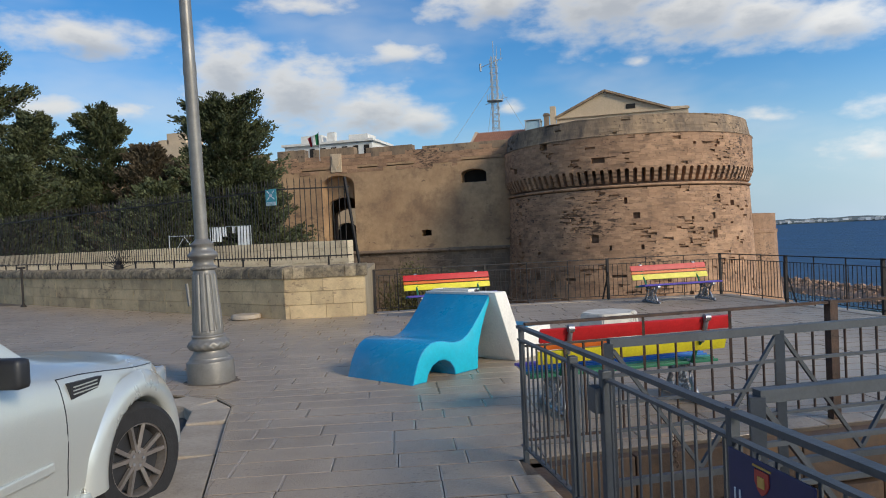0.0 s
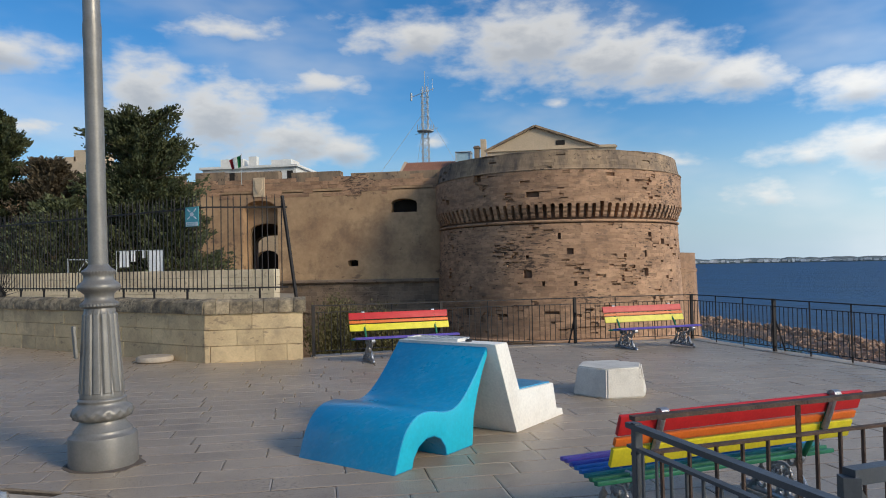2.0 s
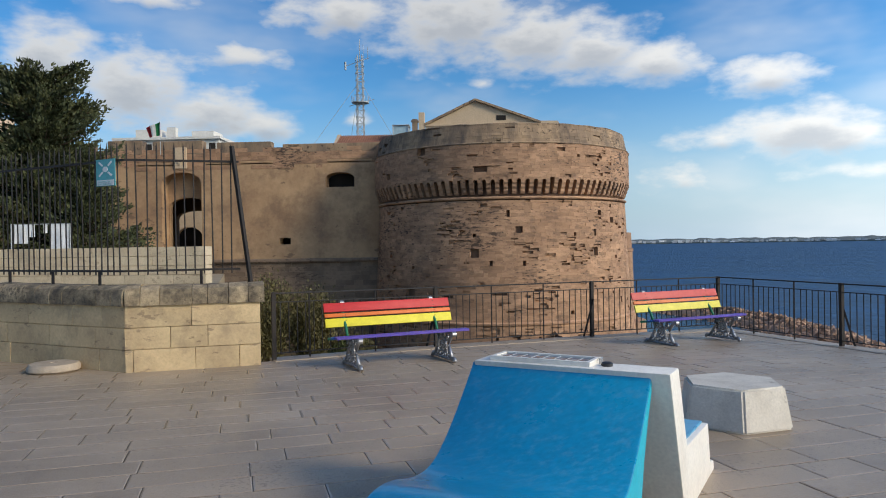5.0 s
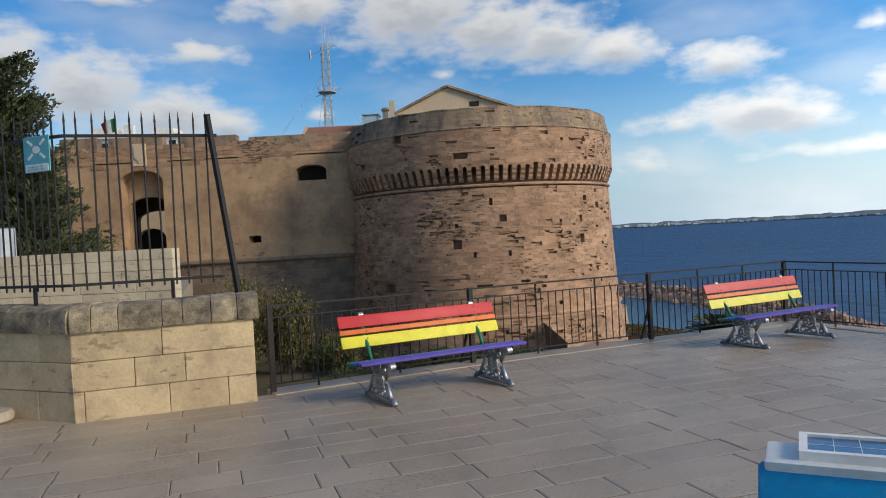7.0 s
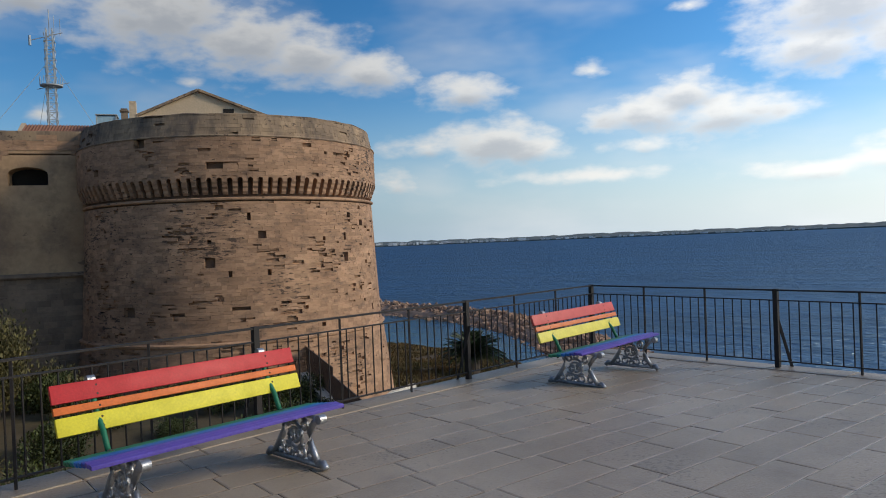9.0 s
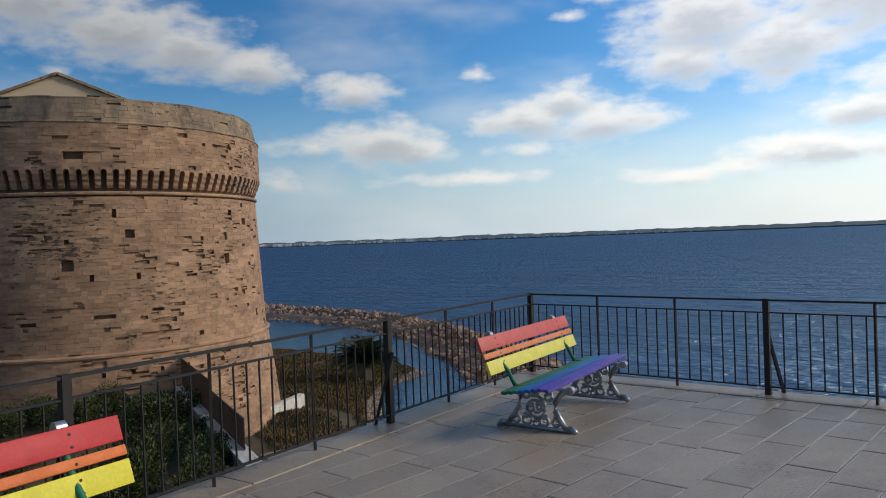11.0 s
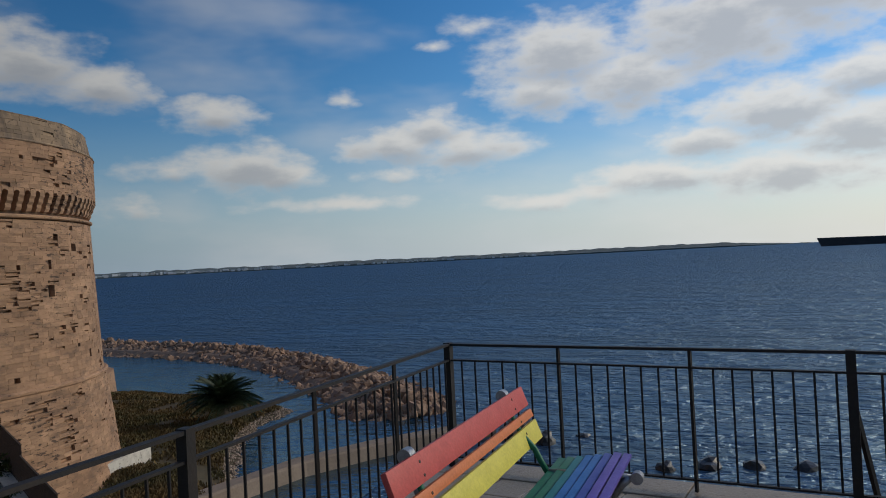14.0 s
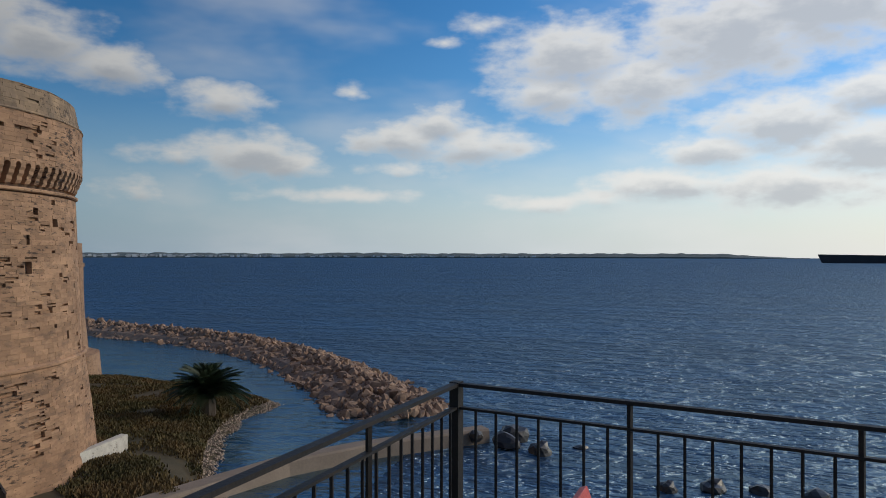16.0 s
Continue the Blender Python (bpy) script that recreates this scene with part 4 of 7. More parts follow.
def build_behind():
    # gabled hall inside the castle
    h = empty("gabled_hall", pose(0, 80, 0), "pale plastered hall with a low gable behind the tower", "building")
    bm = bmesh.new()
    a = [(-5.1, -7), (9.2, -7), (9.2, 14.75), (7.0, 14.8), (0.45, 17.0), (-4.9, 14.7)]
    f = [bm.verts.new((x, 0, z)) for x, z in a]
    b = [bm.verts.new((x, 14, z)) for x, z in a]
    bm.faces.new(f)
    for i in range(6):
        bm.faces.new((f[i], f[(i + 1) % 6], b[(i + 1) % 6], b[i]))
    bmesh.ops.recalc_face_normals(bm, faces=bm.faces[:])
    part("wall", bm, M_PALE, h)
    for x0, z0, x1, z1 in ((-5.0, 14.6, 0.45, 17.15), (0.45, 17.15, 7.4, 14.6)):
        bm = bmesh.new()
        bar(bm, (x0, -0.12, z0), (x1, -0.12, z1), 0.5, 0.22)
        part("gable_coping", bm, M_BAND, h)
    bm = bmesh.new()
    box(bm, -5.1, 9.3, -0.2, 0.1, 14.45, 14.62)
    part("cornice", bm, M_PALE, h)
    bm = bmesh.new()
    box(bm, 2.7, 3.7, -0.05, 0.2, 14.95, 15.45)
    part("window", bm, M_VOID, h)
    bm = bmesh.new()
    prism(bm, [(-5.6, -0.3), (-5.0, -0.3), (-5.0, 0.6), (-5.6, 0.6)], 12, 15.9)
    part("end_pier", bm, M_PALE, h)
    bm = bmesh.new()
    box(bm, -6.3, -5.75, -0.4, 0.2, 12, 15.2)
    box(bm, -6.4, -5.65, -0.5, 0.3, 14.9, 15.05)
    part("chimney", bm, M_BAND, h)
    g = empty("glass_shelter", pose(-7.4, 79, 0), "small glazed shelter on the castle roof", "shelter")
    bm = bmesh.new()
    for x in (-0.8, 0.8):
        for y in (-0.8, 0.8):
            box(bm, x - 0.05, x + 0.05, y - 0.05, y + 0.05, 12, 14.3)
    box(bm, -0.9, 0.9, -0.9, 0.9, 14.3, 14.38)
    part("frame", bm, M_MAST, g)
    bm = bmesh.new()
    box(bm, -0.75, 0.75, -0.75, 0.75, 12, 14.25)
    part("panes", bm, material("pale_glass", (0.36, 0.5, 0.56), 0.15, scale=1, fine=5, bump=0), g)
    t = empty("tiled_roof_house", pose(-11, 78, 0), "low castle building with a red tiled roof", "building")
    bm = bmesh.new()
    box(bm, -3.1, 4, 0, 6, -7.5, 12.2)
    part("wall", bm, M_PALE, t)
    bm = bmesh.new()
    extrude_profile(bm, [(-0.4, 12.15), (3.0, 13.75), (3.0, 13.55), (-0.4, 11.95)], 7.6, pose(-3.3, 0, 0))
    part("roof", bm, M_TILE, t)
    bm = bmesh.new()
    for i in range(30):
        rod(bm, (-3.2 + i * 0.25, -0.45, 12.16), (-3.2 + i * 0.25, 3.0, 13.78), 0.07, 6)
    part("cover_tiles", bm, M_TILE, t)
    bm = bmesh.new()
    extrude_profile(bm, [(-0.5, 12.0), (3.1, 13.95), (3.1, 12.0)], 0.35, pose(-3.6, 0, 0))
    part("gable_end", bm, M_PALE, t)
    # radio mast
    m = empty("radio_mast", pose(-12.2, 82, 0), "tall lattice radio mast with antennas", "mast")
    bm = bmesh.new()
    hw = 0.42
    cs = [(-hw, -hw), (hw, -hw), (hw, hw), (-hw, hw)]
    for x, y in cs:
        rod(bm, (x, y, 9), (x * 0.6, y * 0.6, 22.8), 0.05, 5)
    z = 12.0
    while z < 22.2:
        for i in range(4):
            a, b = cs[i], cs[(i + 1) % 4]
            rod(bm, (*a, z), (*b, z + 0.8), 0.03, 4)
            rod(bm, (*a, z), (*b, z), 0.03, 4)
        z += 0.8
    part("lattice", bm, M_MAST, m)
    bm = bmesh.new()
    lathe(bm, [(0.02, 17.5), (0.95, 17.5), (0.95, 17.6), (0.02, 17.6)], 20)
    for k in range(12):
        rod(bm, (0.95 * math.cos(k * 0.5236), 0.95 * math.sin(k * 0.5236), 17.6), (0.95 * math.cos(k * 0.5236), 0.95 * math.sin(k * 0.5236), 18.3), 0.025, 4)
    part("platform", bm, M_MAST, m)
    for p, q, r, nm in (((0, 0, 22.2), (0, 0, 24.6), 0.04, "antenna"), ((0.4, 0, 22.2), (0.4, 0, 24.0), 0.025, "antenna"), ((-1.7, 0, 21.6), (1.1, 0, 22.5), 0.04, "antenna_arm"),
                        ((-1.2, 0, 17.2), (1.5, 0, 17.9), 0.035, "antenna_arm"), ((-1.6, 0, 21.2), (-1.6, 0, 22.1), 0.12, "antenna"), ((0.9, 0, 22.2), (0.9, 0, 23.7), 0.03, "antenna")):
        bm = bmesh.new()
        rod(bm, p, q, r, 6)
        part(nm, bm, M_MAST, m)
    for x, y in ((-7, -3), (6, -2), (-3, 6)):
        bm = bmesh.new()
        rod(bm, (0, 0, 20), (x, y, 9.5), 0.02, 4)
        part("guy_wire", bm, M_MAST, m)
    # town houses behind the wall
    b = empty("town_house", pose(-47, 112, 0), "white town block with roof terraces behind the castle", "building")
    bm = bmesh.new()
    box(bm, -8.2, 8, 0, 10, -11, 18.7)
    box(bm, -8.6, 8.4, -0.5, 10, 18.6, 19.0)
    part("wall", bm, M_WHITE, b)
    for x0, x1, y1, zt in ((-6, -2, 6, 20.6), (3, 6.5, 6, 20.2), (-1, 0.4, 3, 20.9)):
        bm = bmesh.new()
        box(bm, x0, x1, 2, y1, 19, zt)
        part("roof_room", bm, M_WHITE, b)
    for i in range(8):
        bm = bmesh.new()
        box(bm, -7.5 + i * 2, -6.5 + i * 2, -0.05, 0.1, 16.2, 18.0)
        part("window", bm, M_VOID, b)
    b2 = empty("ruined_house", pose(-69, 100, 0), "pale stone house with a broken gable above the trees", "building")
    bm = bmesh.new()
    extrude_profile(bm, [(0, -11), (6, -11), (6, 19), (0, 19)], 6.5, pose(-3.2, 0, 0))
    box(bm, -1.5, 2.0, 0.5, 5.5, 18.9, 20.8)
    box(bm, -3.2, -1.2, 0.5, 5.5, 18.9, 19.8)
    part("wall", bm, M_PALE, b2)
    fl = empty("flag", pose(-25.6, 61.4, 0), "green white and red flag on a short pole", "flag")
    bm = bmesh.new()
    rod(bm, (0, 0, 9.5), (0, 0, 12.3), 0.03, 6)
    part("pole", bm, M_MAST, fl)
    for i, c in enumerate(((0.02, 0.25, 0.08), (0.75, 0.75, 0.72), (0.5, 0.03, 0.03))):
        bm = bmesh.new()
        ys = [0.08 * math.sin((i * 3 + k) * 0.9) for k in range(4)]
        top = [bm.verts.new((-0.04 - (i * 3 + k) * 0.13, ys[k], 12.2 - 0.05 * (i * 3 + k))) for k in range(4)]
        low = [bm.verts.new((-0.04 - (i * 3 + k) * 0.10, ys[k] * 1.5, 11.1 - 0.02 * (i * 3 + k))) for k in range(4)]
        for k in range(3):
            bm.faces.new((top[k], top[k + 1], low[k + 1], low[k]))
        g2 = bmesh.ops.solidify(bm, geom=bm.faces[:], thickness=0.01)
        part("stripe", bm, material("flag_cloth", c, 0.8, scale=3, fine=30, bump=0), fl)
    # second bastion by the water
    s = empty("sea_bastion", pose(12.5, 97, 0), "smaller weathered bastion by the water behind the tower", "castle tower")
    bm = bmesh.new()
    lathe(bm, [(9.8, -11.5), (9.4, -8.2), (8.4, -7.9), (8.05, -4.0), (7.9, 0.5), (8.0, 0.55), (8.0, 0.9), (7.85, 0.95), (7.8, 2.9), (7.0, 2.95), (0.01, 2.6)], 64,
          wave=lambda a, r, z: r + 0.14 * noise.noise((a * 5, z * 0.8, 9)))
    part("drum", bm, M_STONE, s)


build_behind()

# ---- terrace ----
K = Vector((2.14, 4.0))
E1, E2 = Vector((0.43, -0.903)), Vector((0.89, 0.456))
CORNER = Vector((5.15, 18.70))
A_DIR = Vector((math.cos(DIR_A), math.sin(DIR_A)))
B_DIR = Vector((0.337, -0.941)).normalized()
A_START = Vector((-2.95, 14.35))
STAIR = [tuple(K), tuple(K + 6 * E1), tuple(K + 6 * E1 + 5 * E2), tuple(K + 5 * E2)]
KERB = [(2.9, -8.0), (2.55, -1.35), (0.067, 2.95), (-0.98, 4.92), (-1.25, 5.45), (-1.6, 5.75), (-2.1, 5.88), (-2.8, 5.95), (-5.0, 6.1), (-30, 8.0)]
WALL = [(-3.0, 13.95), (-4.72, 13.36), (-16.0, 18.3), (-24.5, 22.3)]
B_END = CORNER + 24 * B_DIR
TERRACE = [tuple(CORNER), tuple(A_START), (-4.9, 13.9), (-16.0, 18.8), (-30, 25.2)] + KERB[::-1] + [(tuple(B_END)[0], -8.0), tuple(B_END)]


def build_terrace():
    bm = bmesh.new()
    loops = []
    edges = []
    for poly in (TERRACE, STAIR):
        vs = [bm.verts.new((x, y, 0)) for x, y in poly]
        edges += [bm.edges.new((vs[i], vs[(i + 1) % len(vs)])) for i in range(len(vs))]
        loops.append(vs)
    bmesh.ops.triangle_fill(bm, use_beauty=True, use_dissolve=False, edges=edges)
    for f in list(bm.faces):
        c = f.calc_center_median()
        if inside((c.x, c.y), STAIR):
            bm.faces.remove(f)
    for _ in range(3):
        bmesh.ops.subdivide_edges(bm, edges=[e for e in bm.edges if e.calc_length() > 1.5], cuts=1)
        bmesh.ops.triangulate(bm, faces=bm.faces[:])
    rim = [e for e in bm.edges if e.is_boundary]
    for v in bm.verts:
        v.co.z = floor_z(v.co.x, v.co.y) - 0.016
    g = bmesh.ops.extrude_edge_only(bm, edges=rim)
    for v in g["geom"]:
        if isinstance(v, bmesh.types.BMVert):
            v.co.z = -11.0 if v.co.y > 6.5 or v.co.x > 5 else -2.6
    bmesh.ops.recalc_face_normals(bm, faces=bm.faces[:])
    ob = part("floor", bm, M_JOINT)
    return tagged(ob, "worn grey stone paving of the seaside terrace", "terrace", kind="structure")


terrace = build_terrace()


def build_road():
    bm = bmesh.new()
    prism(bm, KERB[1:] + [(-30, -8), (2.9, -8)], -0.6, -0.13)
    tagged(part("road", bm, M_ROAD), "dark worn asphalt beside the kerb", "road", kind="structure")
    kb = empty("kerb", None, "broken grey stone kerb round the paving corner", "kerb", kind="structure")
    rnd = random.Random(5)
    pts = [Vector(p) for p in KERB[1:9]]
    for a, b in zip(pts, pts[1:]):
        n = max(1, round((b - a).length / 0.9))
        for i in range(n):
            p, q = a.lerp(b, i / n), a.lerp(b, (i + 1) / n)
            d = (q - p).normalized()
            nrm = Vector((d.y, -d.x))
            ang = math.degrees(math.atan2(d.y, d.x))
            bm = bmesh.new()
            L = (q - p).length
            box(bm, 0.004, L - 0.004, 0.012, 0.40, -0.28, 0.004 + rnd.uniform(-0.02, 0.012), bevel=0.018)
            for v in bm.verts:
                v.co += Vector((0, 0.02, 0.012)) * noise.noise((v.co.x * 3 + i, v.co.y * 7, v.co.z * 5 + a.x))
            part("kerb_stone", bm, M_KERB, kb, place=pose(p.x, p.y, rnd.uniform(-0.02, 0.0), rnd.uniform(-2, 2), rnd.uniform(-1, 1), ang))


build_road()


def build_corner_slab():
    """One curved paving stone that fills the turn of the kerb."""
    inner = [Vector(p) for p in KERB[2:9]]
    outer = []
    for i, p in enumerate(inner):
        d = (inner[min(i + 1, 6)] - inner[max(i - 1, 0)]).normalized()
        outer.append(p + Vector((d.y, -d.x)) * 0.62)
    bm = bmesh.new()
    lo = [bm.verts.new((p.x, p.y, -0.05)) for p in inner + outer[::-1]]
    hi = [bm.verts.new((p.x, p.y, -0.0045)) for p in inner + outer[::-1]]
    n = len(lo)
    for i in range(6):
        bm.faces.new((hi[i], hi[n - 1 - i], hi[n - 2 - i], hi[i + 1]))
    for i in range(n):
        bm.faces.new((lo[i], lo[(i + 1) % n], hi[(i + 1) % n], hi[i]))
    bmesh.ops.recalc_face_normals(bm, faces=bm.faces[:])
    part("corner_slab", bm, M_SLAB, terrace)


build_corner_slab()


def build_stairwell():
    sw = empty("stairwell", None, "stone-lined stairwell sunk in the terrace behind railings", "stairwell", kind="structure")
    rnd = random.Random(9)
    for a, d, L in ((K, E2, 5.0), (K, E1, 6.0), (K + 5 * E2, E1, 6.0)):
        inn = Vector((d.y, -d.x))
        if inn.dot(K + 3 * E1 + 2.5 * E2 - a) < 0:
            inn = -inn
        for c in range(6):
            x = 0.0
            while x < L - 0.1:
                w = min(rnd.uniform(0.6, 1.1), L - x)
                bm = bmesh.new()
                box(bm, 0.006, w - 0.006, -0.02, 0.12, -0.44 * (c + 1) + 0.006, -0.44 * c - 0.03, bevel=0.012)
                p = a + d * x
                ang = math.degrees(math.atan2(d.y, d.x))
                m = pose(p.x, p.y, 0, 0, 0, ang) if Vector((-d.y, d.x)).dot(inn) > 0 else pose(p.x + d.x * w, p.y + d.y * w, 0, 0, 0, ang + 180)
                part("stone", bm, M_WELL, sw, place=m)
                x += w
    for i in range(9):
        bm = bmesh.new()
        box(bm, 0, 0.36, 0, 2.3, -2.7, -0.18 * (i + 1))
        p = K + E1 * 5.9 - E1 * (0.34 * i) + E2 * 2.5
        part("step", bm, M_WELL, sw, place=pose(p.x, p.y, 0, 0, 0, math.degrees(math.atan2(-E1.y, -E1.x))))
    bm = bmesh.new()
    prism(bm, [(x, y) for x, y in STAIR], -2.75, -2.6)
    part("landing", bm, M_WELL, sw)


build_stairwell()


def clip(poly, a, n):
    """The part of a polygon on the side of the line through a to which n points."""
    out = []
    for p, q in zip(poly, poly[1:] + poly[:1]):
        dp, dq = (p - a).dot(n), (q - a).dot(n)
        if dp >= 0:
            out.append(p)
        if dp * dq < 0:
            out.append(p.lerp(q, dp / (dp - dq)))
    return out


SLAB_U = Vector((math.cos(radians(18.5)), math.sin(radians(18.5))))
SLAB_V = Vector((-SLAB_U.y, SLAB_U.x))


def slab_verts(poly, rnd):
    """A paving slab with a small worn edge: outer foot, outer top and inner top."""
    c = sum(poly, Vector((0, 0))) / len(poly)
    n = len(poly)
    dz = rnd.uniform(-0.0012, 0.0012)
    tx, ty = rnd.uniform(-0.002, 0.002), rnd.uniform(-0.002, 0.002)
    vv = []
    for iu, iv, z in ((0.0034, 0.0016, -0.03), (0.0036, 0.002, -0.003), (0.016, 0.0145, 0.0)):
        for p in poly:
            du, dv = (p - c).dot(SLAB_U), (p - c).dot(SLAB_V)
            q = p - SLAB_U * math.copysign(min(iu, abs(du)), du) - SLAB_V * math.copysign(min(iv, abs(dv)), dv)
            vv.append((q.x, q.y, floor_z(q.x, q.y) + z + dz + tx * (p - c).x + ty * (p - c).y))
    ff = [tuple(range(2 * n, 3 * n))]
    for k in range(2):
        for i in range(n):
            j = (i + 1) % n
            ff.append((k * n + i, k * n + j, (k + 1) * n + j, (k + 1) * n + i))
    return vv, ff


def build_slabs():
    rnd = random.Random(31)
    U, V = SLAB_U, SLAB_V
    nA = Vector((A_DIR.y, -A_DIR.x))
    nB = Vector((B_DIR.y, -B_DIR.x))
    if nB.dot(Vector((0, 8)) - CORNER) < 0:
        nB = -nB
    verts, faces, slots = [], [], []
    count = 0
    hole = [Vector(p) for p in STAIR]
    kerb = [Vector(p) for p in KERB]
    for row in range(-37, 68):
        v0 = row * 0.345 + 0.03
        u = -24.0 + rnd.uniform(0, 0.7)
        while u < 16:
            w = rnd.choice((0.5, 0.62, 0.75, 0.9, 1.05, 1.2)) * rnd.uniform(0.93, 1.07)
            poly = [U * (u + a) + V * (v0 + b) for a, b in ((0, 0), (w, 0), (w, 0.345), (0, 0.345))]
            c = sum(poly, Vector((0, 0))) / 4
            u += w
            if not inside(tuple(c), TERRACE) and not any(inside(tuple(p), TERRACE) for p in poly):
                continue
            if c.x > -3.2:
                poly = clip(poly, CORNER - nA * -0.16, nA)
            if len(poly) > 2:
                poly = clip(poly, CORNER + nB * 0.16, nB)
            if len(poly) > 2 and (inside(tuple(c), STAIR) or any(inside(tuple(p), STAIR) for p in poly)):
                # keep what lies outside the opening, beyond its nearest side
                mid = sum(hole, Vector((0, 0))) / 4
                sides = []
                for p, q in zip(hole, hole[1:] + hole[:1]):
                    nn = Vector((q.y - p.y, p.x - q.x)).normalized()
                    nn = nn if nn.dot(mid - p) < 0 else -nn
                    sides.append(((c - p).dot(nn), p, nn))
                far, p, nn = max(sides, key=lambda s: s[0])
                if far < -0.65:
                    continue
                poly = clip(poly, p, nn)
            if len(poly) > 2:
                best = None
                for a, b in zip(kerb, kerb[1:]):
                    t = max(0.0, min(1.0, (c - a).dot(b - a) / (b - a).length_squared))
                    dist = (c - a - t * (b - a)).length
                    if best is None or dist < best[0]:
                        best = (dist, a, (b - a).normalized())
                if best[0] < 1.2:
                    d = best[2]
                    poly = clip(poly, best[1] + Vector((d.y, -d.x)) * 0.008, Vector((d.y, -d.x)))
            if len(poly) < 3:
                continue
            area = abs(sum(p.x * q.y - q.x * p.y for p, q in zip(poly, poly[1:] + poly[:1]))) / 2
            if area < 0.012:
                continue
            vv, ff = slab_verts(poly, rnd)
            if count < 295 and -3.2 < c.x < 2.6 and 2.2 < c.y < 13.0:
                me = bpy.data.meshes.new("paving_slab")
                me.from_pydata(vv, [], ff)
                me.materials.append(M_SLAB)
                me.materials.append(M_JOINT)
                me.materials.append(M_EDGE)
                me.polygons.foreach_set("material_index", [0] + [1] * (len(ff) // 2) + [2] * (len(ff) // 2))
                o = new("paving_slab", me)
                o.parent = terrace
                count += 1
            else:
                n = len(verts)
                verts += vv
                faces += [tuple(n + i for i in f) for f in ff]
                slots += [0] + [1] * (len(ff) // 2) + [2] * (len(ff) // 2)
    me = bpy.data.meshes.new("paving")
    me.from_pydata(verts, [], faces)
    me.materials.append(M_SLAB_J)
    me.materials.append(M_JOINT)
    me.materials.append(M_EDGE)
    me.polygons.foreach_set("material_index", slots)
    o = new("paving", me)
    o.parent = terrace
    o["kind"] = "stuff"
    # stone edging under the railings
    for a, d, L, side in ((A_START, A_DIR, (CORNER - A_START).length, 1), (CORNER, B_DIR, 24, 1)):
        x = 0
        while x < L:
            w = min(1.0, L - x)
            p = a + d * x
            bm = bmesh.new()
            box(bm, 0.004, w - 0.004, -0.17, 0.22, -0.4, 0.012, bevel=0.012)
            q = a + d * (x + w)
            tilt = math.degrees(math.atan2(floor_z(q.x, q.y) - floor_z(p.x, p.y), w))
            part("edging_stone", bm, M_SLAB, terrace, place=Matrix.Translation((p.x, p.y, floor_z(p.x, p.y))) @ pose(0, 0, 0, 0, 0, math.degrees(math.atan2(d.y, d.x))) @ pose(0, 0, 0, 0, -tilt, 0))
            x += w


def build_stone_wall():
    wl = empty("stone_wall", None, "low sandstone block wall with dark rounded cap stones", "wall")
    rnd = random.Random(41)
    pts = [Vector(p) for p in WALL]
    for a, b, z0 in ((pts[0], pts[1], 0.0), (pts[1], pts[2], 0.0), (pts[2], pts[3], 0.0)):
        d = (b - a).normalized()
        L = (b - a).length
        ang = math.degrees(math.atan2(d.y, d.x)) + 180
        for c in range(3):
            x = 0.0
            first = True
            end_run = list(((0.30, 0.60, 0.82), (0.73, 0.50), (0.95,))[c]) if a is pts[0] else []
            while x < L - 0.02:
                w = rnd.choice((0.62, 0.75, 0.9, 1.0, 0.5)) * (rnd.uniform(0.45, 1.0) if first else 1)
                first = False
                if a is pts[0]:
                    w = end_run.pop(0) if end_run else L - x
                elif L - x - w < 0.3:
                    w = L - x
                p = a + d * (x + w)
                h0, h1 = (-0.1, 0.31, 0.615, 0.925)[c], (0.31, 0.615, 0.925)[c]
                bm = bmesh.new()
                box(bm, 0.003, w - 0.003, 0.0 + rnd.uniform(0, 0.008), 0.5, h0 + 0.003, h1 - 0.003, bevel=0.007)
                for v in bm.verts:
                    v.co.y += 0.007 * noise.noise((v.co.x * 5 + x, c, v.co.z * 6))
                part("block", bm, M_BLOCK, wl, place=pose(p.x, p.y, 0, 0, 0, ang))
                x += w
        x = -0.06 if a is pts[0] else 0.0
        while x < L - 0.02:
            w = rnd.uniform(0.2, 0.45)
            if L - x - w < 0.18:
                w = L - x
            p = a + d * (x + w)
            bm = bmesh.new()
            prof = [(-0.035, 0.925), (-0.045, 1.0), (-0.04, 1.08), (-0.01, 1.15), (0.06, 1.19), (0.26, 1.205), (0.44, 1.19), (0.53, 1.13), (0.545, 0.925)]
            extrude_profile(bm, prof, w - 0.005, pose(0.0025, 0, 0))
            bmesh.ops.bevel(bm, geom=[e for e in bm.edges if abs(e.verts[0].co.x - e.verts[1].co.x) < 1e-4], offset=0.006, segments=1, affect="EDGES")
            k = rnd.uniform(0.96, 1.04)
            tw = rnd.uniform(-0.006, 0.008)
            for v in bm.verts:
                v.co.y += tw
                v.co.z = 0.925 + (v.co.z - 0.925) * k
                v.co += Vector((0, 0.014, 0.012)) * noise.noise((v.co.x * 6 + x, v.co.y * 5, v.co.z * 6))
            part("cap_stone", bm, M_CAP, wl, place=pose(p.x, p.y, 0, 0, 0, ang), smooth=True, auto=28)
            x += w


